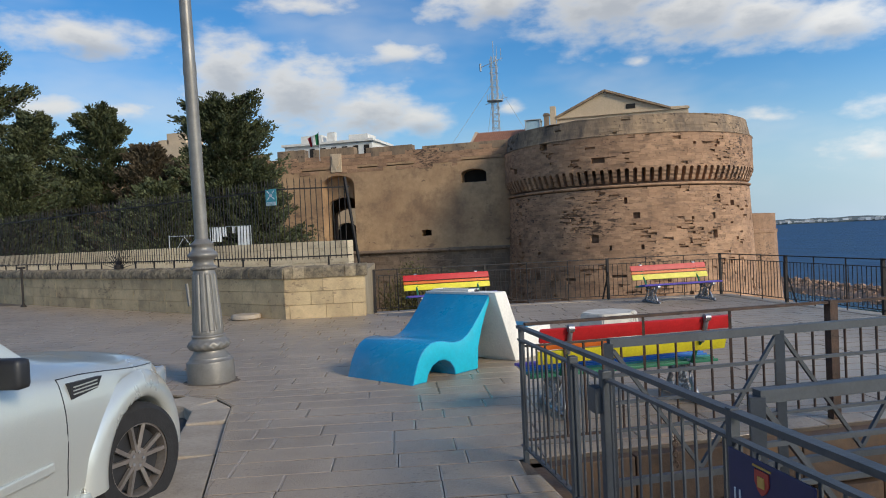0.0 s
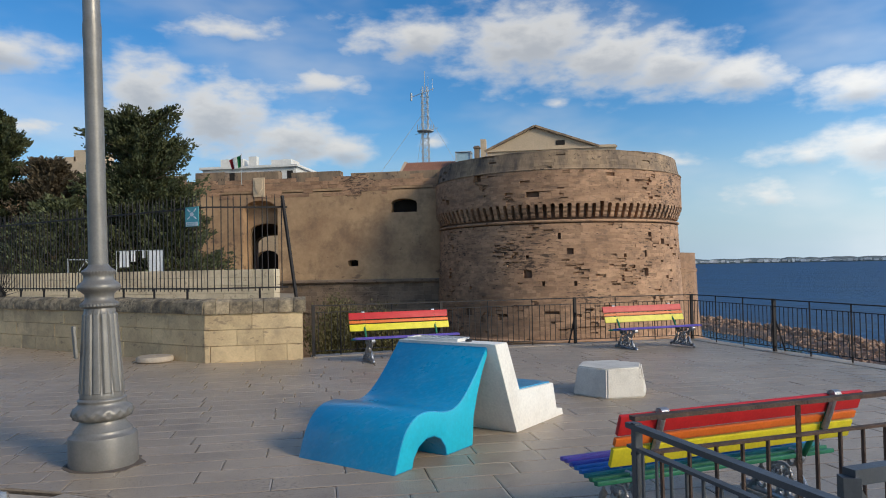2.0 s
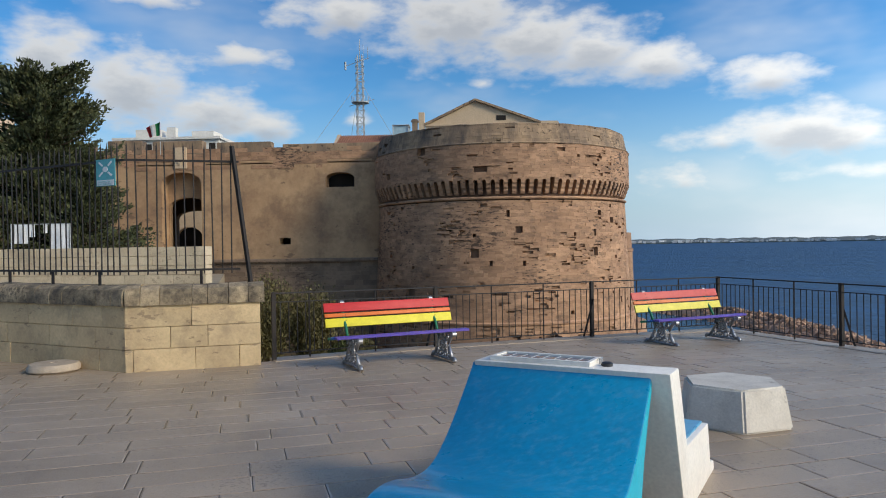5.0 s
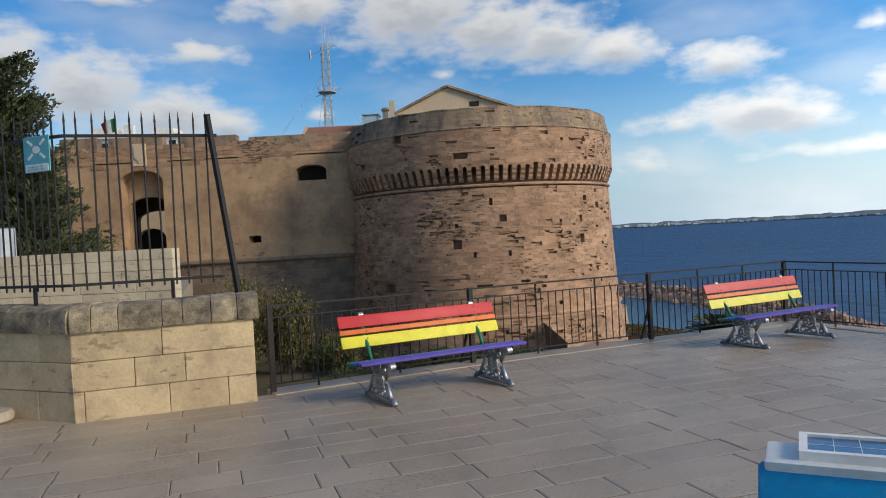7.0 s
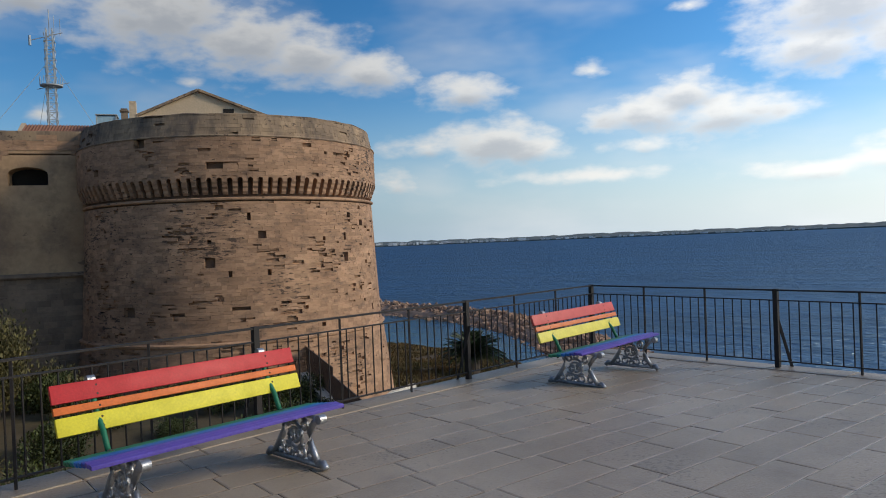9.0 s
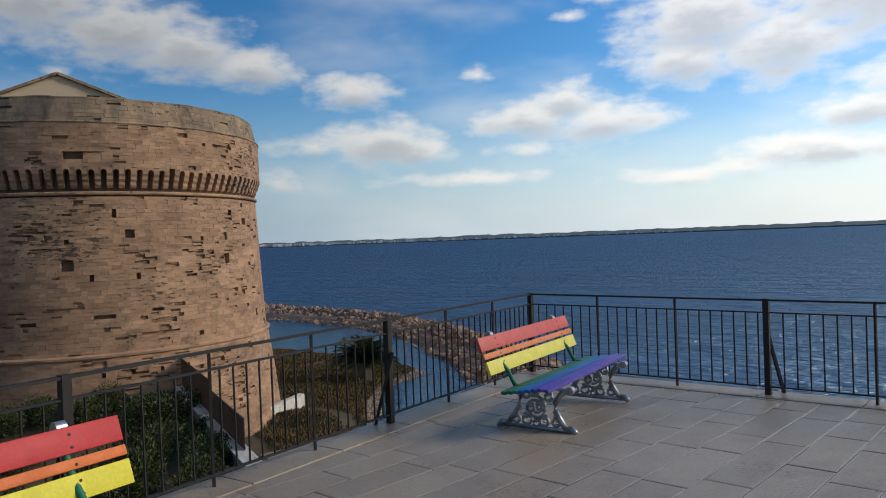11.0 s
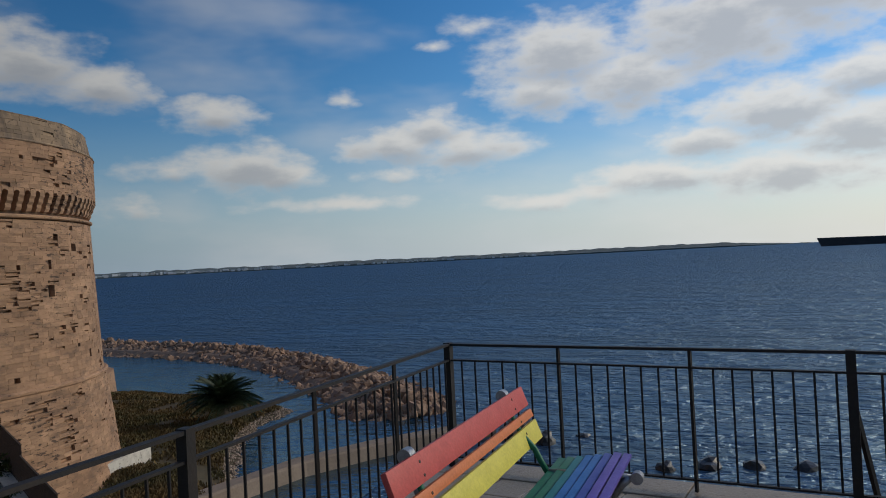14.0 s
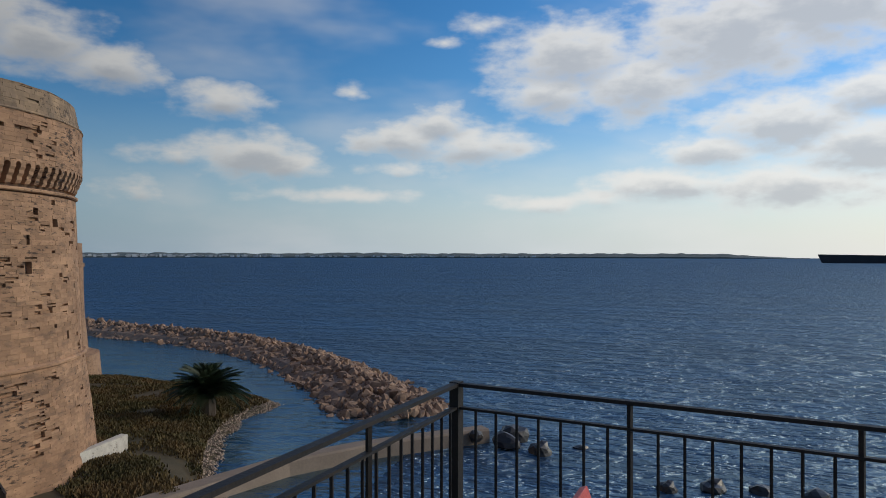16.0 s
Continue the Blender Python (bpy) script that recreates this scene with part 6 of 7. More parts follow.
# ---- rainbow benches ----
def build_bench():
    bn = empty("bench", None, "rainbow painted plank bench on silver cast-iron legs", "bench", "rainbow benches")
    tilt = radians(17)
    seat_z = 0.44

    def plank(nm, colour, y, z, w, t, lean, length, label):
        bm = bmesh.new()
        box(bm, -length / 2, length / 2, -t / 2, t / 2, -w / 2, w / 2, pose(0, y, z, math.degrees(lean)), bevel=0.007)
        part(nm, bm, PLANK[colour], bn, label, auto=40)

    for nm, col, h, w in (("back_plank", "red", 0.815, 0.135), ("back_plank", "orange", 0.705, 0.055), ("back_plank", "yellow", 0.60, 0.13)):
        y = 0.335 + (h - 0.60) * math.tan(tilt) * 1.35
        plank(nm, col, y, h, w, 0.032, -tilt * 1.2, 2.0, col + " painted back plank")
    cols = ("green", "green", "teal", "blue", "blue", "indigo", "violet", "violet")
    for i, col in enumerate(cols):
        y = 0.175 - i * 0.0615
        z = 0.395 + i * 0.0095 - (0.0 if i < 7 else 0.012)
        plank("seat_plank", col, y, z, 0.050, 0.030, radians(98), 2.02, col + " painted seat plank")

    bolt = bmesh.new()
    rod(bolt, (0, -0.003, 0), (0, 0.003, 0), 0.008, 8)
    bolt = mesh_of(bolt, "bolt", M_RUST)
    for x in (-0.71, 0.71):
        for h, dz in ((0.815, 0.03), (0.815, -0.03), (0.705, 0.0), (0.60, 0.03), (0.60, -0.03)):
            y = 0.335 + (h - 0.60) * math.tan(tilt) * 1.35 + dz * math.tan(tilt * 1.2)
            part("bolt", bolt, None, bn, place=pose(x + 0.02, y - 0.0165, h + dz, -math.degrees(tilt) * 1.2))

    for x in (-0.71, 0.71):
        leg = empty("leg", pose(x, 0, 0))
        leg.parent = bn
        bm = bmesh.new()
        # foot bar, front and back scroll legs, seat bearer
        bar(bm, (0, -0.36, 0.035), (0, 0.36, 0.035), 0.045, 0.035)
        for y in (-0.36, 0.36):
            tube(bm, [(0, y * 0.88, 0.05), (0, y, 0.055), (0, y * 1.06, 0.03), (0, y * 1.1, 0.012)], 0.03, 8)
        tube(bm, [(0, -0.30, 0.04), (0, -0.25, 0.12), (0, -0.20, 0.20), (0, -0.20, 0.28), (0, -0.26, 0.36), (0, -0.31, 0.405)], 0.028, 8)
        tube(bm, [(0, 0.30, 0.04), (0, 0.24, 0.12), (0, 0.17, 0.22), (0, 0.15, 0.32), (0, 0.20, 0.40)], 0.028, 8)
        tube(bm, [(0, -0.33, 0.405), (0, -0.2, 0.413), (0, 0.0, 0.41), (0, 0.2, 0.405)], 0.018, 8)
        part("side_frame", bm, M_SILVER, leg, smooth=True)
        for cy, cz, r, turns, s in ((0.0, 0.22, 0.115, 1.6, 1), (-0.09, 0.10, 0.06, 1.2, -1), (0.10, 0.10, 0.06, 1.2, 1), (-0.13, 0.33, 0.05, 1.2, 1), (0.09, 0.34, 0.05, 1.2, -1), (-0.20, 0.10, 0.05, 1.3, 1), (0.20, 0.10, 0.05, 1.3, -1),
                                    (0.0, 0.075, 0.045, 1.2, 1), (0.0, 0.365, 0.038, 1.2, 1), (-0.055, 0.235, 0.05, 1.3, -1), (0.06, 0.215, 0.05, 1.3, 1)):
            pts = []
            for k in range(20):
                t = k / 19 * turns * 6.2832
                rr = r * (1 - 0.6 * k / 19)
                pts.append((0, cy + s * rr * math.cos(t + 1.2), cz + rr * math.sin(t + 1.2)))
            scroll = bmesh.new()
            tube(scroll, pts, 0.0155, 6)
            part("scroll", scroll, M_SILVER, leg, smooth=True)
        bm = bmesh.new()
        rod(bm, (-0.032, -0.355, 0.405), (0.032, -0.355, 0.405), 0.037, 16)
        part("front_scroll", bm, M_SILVER, leg, smooth=True, auto=40)
        bm = bmesh.new()
        tube(bm, [(0, 0.20, 0.40), (0, 0.235, 0.46), (0, 0.275, 0.54), (0, 0.36, 0.63), (0, 0.41, 0.72), (0, 0.455, 0.84), (0, 0.475, 0.87)], 0.021, 8)
        part("back_support", bm, [PLANK["green"]], leg, "green painted lower back support", smooth=True)
        bm = bmesh.new()
        rod(bm, (-0.028, 0.475, 0.875), (0.028, 0.475, 0.875), 0.036, 16)
        tube(bm, [(0, 0.385, 0.63), (0, 0.43, 0.74), (0, 0.465, 0.84)], 0.024, 8)
        part("back_scroll", bm, M_SILVER, leg, smooth=True, auto=40)
    return bn


bench = build_bench()
DEG_A = math.degrees(DIR_A)
bench.matrix_basis = pose(-0.99, 14.02, floor_z(-0.99, 14.02), 0, 0, DEG_A)
corner_bench = copy_thing(bench, pose(3.95, 16.46, floor_z(3.95, 16.46), 0, 0, DEG_A))
tagged(corner_bench, "sun-faded rainbow painted plank bench near the railing corner")
for child in corner_bench.children:
    for nm in FADED:
        if child.name.startswith("back_plank") and child.data.materials[0] == PLANK[nm]:
            child.material_slots[0].link = "OBJECT"
            child.material_slots[0].material = FADED[nm]
tagged(copy_thing(bench, pose(2.79, 5.81, 0, 0, 0, 209.0) @ Matrix.Scale(0.965, 4)), "rainbow painted plank bench behind the rusty stair railing")


# ---- double lounger ----
def build_lounger():
    lo = empty("lounger_seat", pose(-0.575, 7.04, 0, 0, 0, -26.8), "blue moulded lounger joined to a white back seat with solar panel", "lounger")
    W = 1.15
    top = [(0.0, 0.0), (0.045, 0.13), (0.11, 0.27), (0.19, 0.37), (0.29, 0.435), (0.40, 0.46), (0.52, 0.455), (0.64, 0.43), (0.76, 0.41), (0.88, 0.415), (1.0, 0.46), (1.12, 0.55), (1.24, 0.66), (1.36, 0.785), (1.47, 0.905), (1.50, 0.945)]
    low = [(1.50, 0.86), (1.40, 0.70), (1.30, 0.50), (1.22, 0.28), (1.19, 0.0), (0.76, 0.0), (0.735, 0.09), (0.67, 0.17), (0.57, 0.215), (0.46, 0.215), (0.35, 0.17), (0.27, 0.08), (0.245, 0.0)]
    bm = bmesh.new()
    # smooth the rolled top with a finer outline
    fine = []
    for i in range(len(top) - 1):
        p0, p1, p2, p3 = top[max(i - 1, 0)], top[i], top[i + 1], top[min(i + 2, len(top) - 1)]
        for k in range(3):
            t = k / 3
            fine.append(tuple(0.5 * (2 * p1[c] + (p2[c] - p0[c]) * t + (2 * p0[c] - 5 * p1[c] + 4 * p2[c] - p3[c]) * t * t + (3 * p1[c] - p0[c] - 3 * p2[c] + p3[c]) * t ** 3) for c in (0, 1)))
    fine.append(top[-1])
    extrude_profile(bm, fine + low, W)
    bmesh.ops.triangulate(bm, faces=[f for f in bm.faces if len(f.verts) > 4])
    for f in bm.faces:
        f.material_index = 1 if abs(f.normal.x) > 0.7 or f.calc_center_median().y > 1.2 and f.normal.z < 0 else 0
    es = [e for e in bm.edges if len(e.link_faces) == 2 and e.link_faces[0].material_index != e.link_faces[1].material_index]
    bmesh.ops.bevel(bm, geom=es, offset=0.012, segments=2, affect="EDGES", profile=0.5)
    o = part("lounger_shell", bm, [M_BLUE, M_CYAN], lo, "glossy blue shell with cyan sides", smooth=True, auto=40)
    bm = bmesh.new()
    extrude_profile(bm, [(1.47, 0.955), (1.71, 0.955), (1.95, 0.43), (2.72, 0.40), (2.80, 0.10), (2.94, 0.075), (2.96, 0.0), (1.87, 0.0)], W + 0.09, pose(0.02, 0, 0))
    bmesh.ops.bevel(bm, geom=[e for e in bm.edges], offset=0.012, segments=2, affect="EDGES", profile=0.6)
    part("back_seat", bm, M_CHWHITE, lo, "white back seat block", smooth=True, auto=30)
    bm = bmesh.new()
    box(bm, 0.06, W + 0.07, 1.99, 2.70, 0.405, 0.428, bevel=0.006)
    for v in bm.verts:
        v.co.z += (2.0 - v.co.y) * 0.04 + 0.016
    part("seat_pad", bm, M_BLUE, lo, "blue seat surface")
    bm = bmesh.new()
    for x0, x1, y0, y1 in ((0.12, 0.78, 1.51, 1.535), (0.12, 0.78, 1.715, 1.74), (0.12, 0.145, 1.535, 1.715), (0.755, 0.78, 1.535, 1.715)):
        box(bm, x0, x1, y0, y1, 0.950, 0.985)
    fr = part("solar_frame", bm, M_CHWHITE, lo)
    bm = bmesh.new()
    box(bm, 0.145, 0.755, 1.535, 1.715, 0.950, 0.976)
    part("solar_panel", bm, M_SOLAR, fr, "dark blue solar cells")
    bm = bmesh.new()
    for i in range(1, 8):
        box(bm, 0.145 + i * 0.0763 - 0.001, 0.145 + i * 0.0763 + 0.001, 1.535, 1.715, 0.976, 0.9775)
    box(bm, 0.145, 0.755, 1.624, 1.626, 0.976, 0.9775)
    part("cell_lines", bm, M_PAPER, fr)
    bm = bmesh.new()
    lathe(bm, [(0.001, 0.95), (0.035, 0.95), (0.035, 0.972), (0.022, 0.98), (0.001, 0.98)], 20, (0.86, 1.60, 0))
    part("socket_cap", bm, M_PLASTIC, lo, smooth=True, auto=40)
    bm = bmesh.new()
    tube(bm, [(0.80, 1.66, 0.953), (0.80, 1.66, 0.985), (0.80, 1.70, 0.99), (0.80, 1.70, 0.953)], 0.006, 6)
    part("hasp", bm, M_SILVER, lo)
    # crumpled can lying under the arch
    bm = bmesh.new()
    bmesh.ops.create_icosphere(bm, subdivisions=2, radius=0.05)
    for v in bm.verts:
        v.co *= 1 + 0.35 * noise.noise(v.co * 30)
        v.co.z *= 0.7
    tagged(part("crumpled_wrapper", bm, M_SILVER, place=pose(0.46, 6.83, 0.028)), "crumpled silver wrapper lying on the paving", "litter")


build_lounger()


def build_stones():
    bm = bmesh.new()
    pts0, pts1 = [], []
    for k in range(6):
        t = radians(-99 + 60 * k)
        pts0.append((0.535 * math.cos(t), 0.535 * math.sin(t)))
        pts1.append((0.465 * math.cos(t), 0.465 * math.sin(t)))
    lo = [bm.verts.new((x, y, 0)) for x, y in pts0]
    hi = [bm.verts.new((x, y, 0.38)) for x, y in pts1]
    bm.faces.new(hi)
    bm.faces.new(lo[::-1])
    for i in range(6):
        bm.faces.new((lo[i], lo[(i + 1) % 6], hi[(i + 1) % 6], hi[i]))
    bmesh.ops.bevel(bm, geom=bm.edges[:], offset=0.018, segments=2, affect="EDGES")
    tagged(part("hexagonal_block", bm, M_CONC, place=pose(2.54, 10.56, 0.0), smooth=True, auto=35), "chipped white hexagonal concrete block seat", "concrete block")
    bm = bmesh.new()
    lathe(bm, [(0.001, 0), (0.31, 0), (0.345, 0.03), (0.345, 0.085), (0.315, 0.12), (0.05, 0.13), (0.04, 0.11), (0.001, 0.11)], 40, wave=lambda a, r, z: r + 0.008 * noise.noise((a * 3, r * 4, z)))
    tagged(part("millstone", bm, M_KERB, place=pose(-5.85, 13.55, 0.0), smooth=True, auto=45), "pale round stone disc lying by the wall", "stone disc")


build_stones()


# ---- parked car ----
def build_car():
    car = empty("car", pose(-1.26, 2.72, -0.13, 0, 0, 98), "silver off-road car parked with its wheel at the kerb", "car")
    FW = 0.07

    def ease(x, pts):
        for (x0, v0), (x1, v1) in zip(pts, pts[1:]):
            if x <= x1:
                t = max(0.0, min(1.0, (x - x0) / (x1 - x0)))
                return v0 + (v1 - v0) * t * t * (3 - 2 * t)
        return pts[-1][1]

    def section(x):
        """Half a cross-section from the sill over the shoulder to the middle of the bonnet."""
        h = ease(x, ((-3.66, 0.86), (-3.2, 0.90), (-0.2, 0.90), (0.35, 0.865), (0.60, 0.80), (0.72, 0.72)))
        zs = ease(x, ((-3.66, 1.15), (-1.0, 1.13), (-0.7, 1.10), (0.40, 1.005), (0.60, 0.93), (0.72, 0.76)))
        zc = zs + ease(x, ((-3.66, 0.06), (-1.0, 0.12), (-0.6, 0.125), (0.4, 0.10), (0.72, 0.04)))
        low = ease(x, ((-3.66, 0.42), (-3.2, 0.36), (0.4, 0.34), (0.72, 0.40)))
        key = [(h - 0.05, low), (h - 0.012, low + 0.07), (h, low + 0.25), (h + 0.010, 0.5 * (low + zs)), (h + 0.004, zs - 0.20), (h - 0.022, zs - 0.07), (h - 0.045, zs - 0.012),
               (h - 0.075, zs + 0.012), (h - 0.16, zs + 0.045), (h - 0.32, zs + 0.5 * (zc - zs) + 0.02), (0.30, zc - 0.008), (0.0, zc)]
        out = []
        for k in range(len(key) - 1):
            p0, p1, p2, p3 = key[max(k - 1, 0)], key[k], key[k + 1], key[min(k + 2, len(key) - 1)]
            for n in range(3):
                t = n / 3
                out.append(tuple(0.5 * (2 * p1[c] + (p2[c] - p0[c]) * t + (2 * p0[c] - 5 * p1[c] + 4 * p2[c] - p3[c]) * t * t + (3 * p1[c] - p0[c] - 3 * p2[c] + p3[c]) * t ** 3) for c in (0, 1)))
        return out + [key[-1]]

    bm = bmesh.new()
    xs = [-3.66 + 0.06 * i for i in range(74)]
    rows = []
    for x in xs:
        half = section(x)
        rows.append([bm.verts.new((x, -y, z)) for y, z in half] + [bm.verts.new((x, y, z)) for y, z in half[-2::-1]])
    for p, q in zip(rows, rows[1:]):
        for k in range(len(p) - 1):
            c = (p[k].co + q[k + 1].co) / 2
            if abs(c.y) > 0.5 and any((c.x - wx) ** 2 + (c.z - 0.39) ** 2 < 0.49 ** 2 for wx in (FW, -2.75)):
                continue
            bm.faces.new((p[k], q[k], q[k + 1], p[k + 1]))
    for row in (rows[0], rows[-1]):
        bm.faces.new(row)
    bmesh.ops.delete(bm, geom=[v for v in bm.verts if not v.link_faces], context="VERTS")
    bmesh.ops.recalc_face_normals(bm, faces=bm.faces[:])
    part("body", bm, M_CAR, car, smooth=True, auto=50)
    bm = bmesh.new()
    cab = [(-0.85, 1.22), (-1.5, 1.74), (-1.75, 1.79), (-3.1, 1.77), (-3.55, 1.2)]
    a = [bm.verts.new((x, -0.84 if z < 1.3 else -0.70, z)) for x, z in cab]
    b = [bm.verts.new((x, 0.84 if z < 1.3 else 0.70, z)) for x, z in cab]
    bm.faces.new(a)
    bm.faces.new(b[::-1])
    for i in range(5):
        bm.faces.new((a[i], b[i], b[(i + 1) % 5], a[(i + 1) % 5]))
    bmesh.ops.recalc_face_normals(bm, faces=bm.faces[:])
    bmesh.ops.bevel(bm, geom=bm.edges[:], offset=0.04, segments=3, affect="EDGES")
    part("cabin", bm, M_CAR, car, smooth=True, auto=38)
    for s in (-1, 1):
        bm = bmesh.new()
        pts = [(-1.08, 1.27, 0.83), (-1.52, 1.68, 0.735), (-2.0, 1.70, 0.73), (-2.0, 1.27, 0.83)]
        bm.faces.new([bm.verts.new((x, s * y, z)) for x, z, y in pts])
        bmesh.ops.solidify(bm, geom=bm.faces[:], thickness=0.015 * s)
        part("side_window", bm, M_GLASS, car)
        # wide rounded flares over the wheels
        for wx in (FW, -2.75):
            bm = bmesh.new()
            ring = []
            for k in range(25):
                t = radians(-4 + 190 * k / 24)
                row = []
                for r, y in ((0.43, 0.70), (0.435, 0.905), (0.448, 0.930), (0.475, 0.942), (0.515, 0.944), (0.56, 0.934), (0.60, 0.915), (0.632, 0.885)):
                    inset = 0.045 * max(0.0, math.cos(t)) if wx > 0 else 0.0
                    row.append(bm.verts.new((wx + r * math.cos(t), s * (y - inset), 0.39 + r * math.sin(t) * 0.97)))
                ring.append(row)
            for p, q in zip(ring, ring[1:]):
                for k in range(7):
                    bm.faces.new((p[k], p[k + 1], q[k + 1], q[k]))
            bmesh.ops.recalc_face_normals(bm, faces=bm.faces[:])
            part("fender_flare", bm, M_CAR, car, smooth=True)
        bm = bmesh.new()
        box(bm, 0.44, 0.655, s * 0.74 - 0.06, s * 0.74 + 0.065, 0.77, 0.945, bevel=0.04)
        part("headlight", bm, M_LENS, car, "clear headlight lens", smooth=True)
        # louvred vent behind the wheel
        v = empty("fender_vent")
        v.parent = car
        bm = bmesh.new()
        y0, y1 = sorted((s * 0.86, s * 0.897))
        extrude_profile(bm, [(-0.66, 1.065), (-0.34, 1.05), (-0.39, 0.985), (-0.65, 0.965)], y1 - y0, Matrix(((0, 1, 0, 0), (1, 0, 0, y0), (0, 0, 1, 0), (0, 0, 0, 1))))
        bmesh.ops.recalc_face_normals(bm, faces=bm.faces[:])
        part("vent_panel", bm, M_PLASTIC, v)
        for k in range(3):
            bm = bmesh.new()
            y0, y1 = sorted((s * 0.895, s * 0.903))
            box(bm, -0.63, -0.40, y0, y1, 0.99 + k * 0.021, 0.997 + k * 0.021)
            part("louvre", bm, M_CAR, v)
        bm = bmesh.new()
        y0, y1 = sorted((s * 0.90, s * 0.925))
        box(bm, -1.95, -0.86, y0, y1, 0.60, 0.66, bevel=0.01)
        part("rub_strip", bm, M_CAR, car)
        bm = bmesh.new()
        tube(bm, [(-0.72, s * (y - 0.001), z) for y, z in section(-0.72)[3:20]], 0.0045, 6)
        part("door_gap", bm, M_PLASTIC, car)
        bm = bmesh.new()
        line = [(x, section(x)) for x in (-0.72, -0.5, -0.3, -0.1, 0.1, 0.25, 0.38, 0.48)]
        tube(bm, [(x, s * sec[19][0], sec[19][1] - 0.001) for x, sec in line], 0.0045, 6)
        part("bonnet_gap", bm, M_PLASTIC, car)
        bm = bmesh.new()
        y0, y1 = sorted((s * 0.88, s * 1.05))
        box(bm, -1.27, -1.17, y0, y1, 1.15, 1.31, bevel=0.03)
        part("wing_mirror", bm, M_PLASTIC, car, "black wing mirror", smooth=True)
        bm = bmesh.new()
        y0, y1 = sorted((s * 0.80, s * 0.93))
        box(bm, -2.2, -0.55, y0, y1, 0.28, 0.38, bevel=0.02)
        part("sill", bm, M_CAR, car)
    bm = bmesh.new()
    box(bm, 0.56, 0.80, -0.74, 0.74, 0.38, 0.66, bevel=0.07)
    part("bumper", bm, M_CAR, car, smooth=True, auto=40)
    bm = bmesh.new()
    box(bm, 0.66, 0.735, -0.5, 0.5, 0.66, 0.80, bevel=0.01)
    part("grille", bm, M_PLASTIC, car)
    bm = bmesh.new()
    box(bm, -3.3, 0.5, -0.62, 0.62, 0.30, 0.85)
    part("underbody", bm, M_PLASTIC, car)
    for x in (0.0, -2.75):
        for s in (-1, 1):
            w = empty("wheel", pose(x + (FW if x == 0 else 0.0), s * 0.80, 0.39, 0, 0, (-15 if x == 0 else 0)) @ Matrix.Diagonal((1.06, 1, 1.06, 1)))
            w.parent = car
            bm = bmesh.new()
            prof = [(0.235, -0.11), (0.33, -0.115), (0.36, -0.09), (0.37, -0.05), (0.37, 0.05), (0.36, 0.09), (0.33, 0.115), (0.235, 0.11)]
            lathe(bm, prof, 48)
            bmesh.ops.rotate(bm, verts=bm.verts, matrix=Matrix.Rotation(radians(90), 3, "X"))
            part("tyre", bm, M_RUBBER, w, smooth=True, auto=40)
            rim = bmesh.new()
            lathe(rim, [(0.24, -0.10), (0.24, 0.10), (0.225, 0.10), (0.215, 0.03), (0.215, -0.10)], 40)
            bmesh.ops.rotate(rim, verts=rim.verts, matrix=Matrix.Rotation(radians(90), 3, "X"))
            yy = s * 0.075
            for k in range(5):
                for dd in (-9, 9):
                    t = radians(72 * k + dd + 18)
                    t2 = radians(72 * k + dd * 1.5 + 18)
                    bar(rim, (0.05 * math.cos(t), yy * 0.9, 0.05 * math.sin(t)), (0.225 * math.cos(t2), yy * 1.1, 0.225 * math.sin(t2)), 0.026, 0.026)
            rod(rim, (0, yy * 0.6, 0), (0, yy * 1.05, 0), 0.075, 20)
            part("rim", rim, M_RIM, w)
            bm = bmesh.new()
            rod(bm, (0, -0.05, 0), (0, 0.05, 0), 0.2, 24)
            part("brake_disc", bm, M_PLASTIC, w)
            bm = bmesh.new()
            for k in range(5):
                t = radians(72 * k)
                rod(bm, (0.045 * math.cos(t), yy, 0.045 * math.sin(t)), (0.045 * math.cos(t), yy * 1.15, 0.045 * math.sin(t)), 0.011, 6)
            part("wheel_nuts", bm, M_SILVER, w)


build_car()


# ---- shore, breakwater ----
def boulder(seed, r=1.0):
    bm = bmesh.new()
    bmesh.ops.create_icosphere(bm, subdivisions=2 if r > 1.001 else 1, radius=r)
    rnd = random.Random(seed)
    sx, sy, sz = rnd.uniform(0.8, 1.3), rnd.uniform(0.7, 1.1), rnd.uniform(0.55, 0.85)
    for v in bm.verts:
        v.co *= 1 + 0.45 * noise.noise(v.co * 1.1 + Vector((seed * 7, 0, 0)))
        v.co = Vector((v.co.x * sx, v.co.y * sy, v.co.z * sz))
    return bm


BREAK = [(30, 150), (33.5, 134), (39, 119), (42.2, 105), (42.0, 90), (39.6, 77), (36.8, 67.5), (35.2, 62), (34.6, 58.5)]


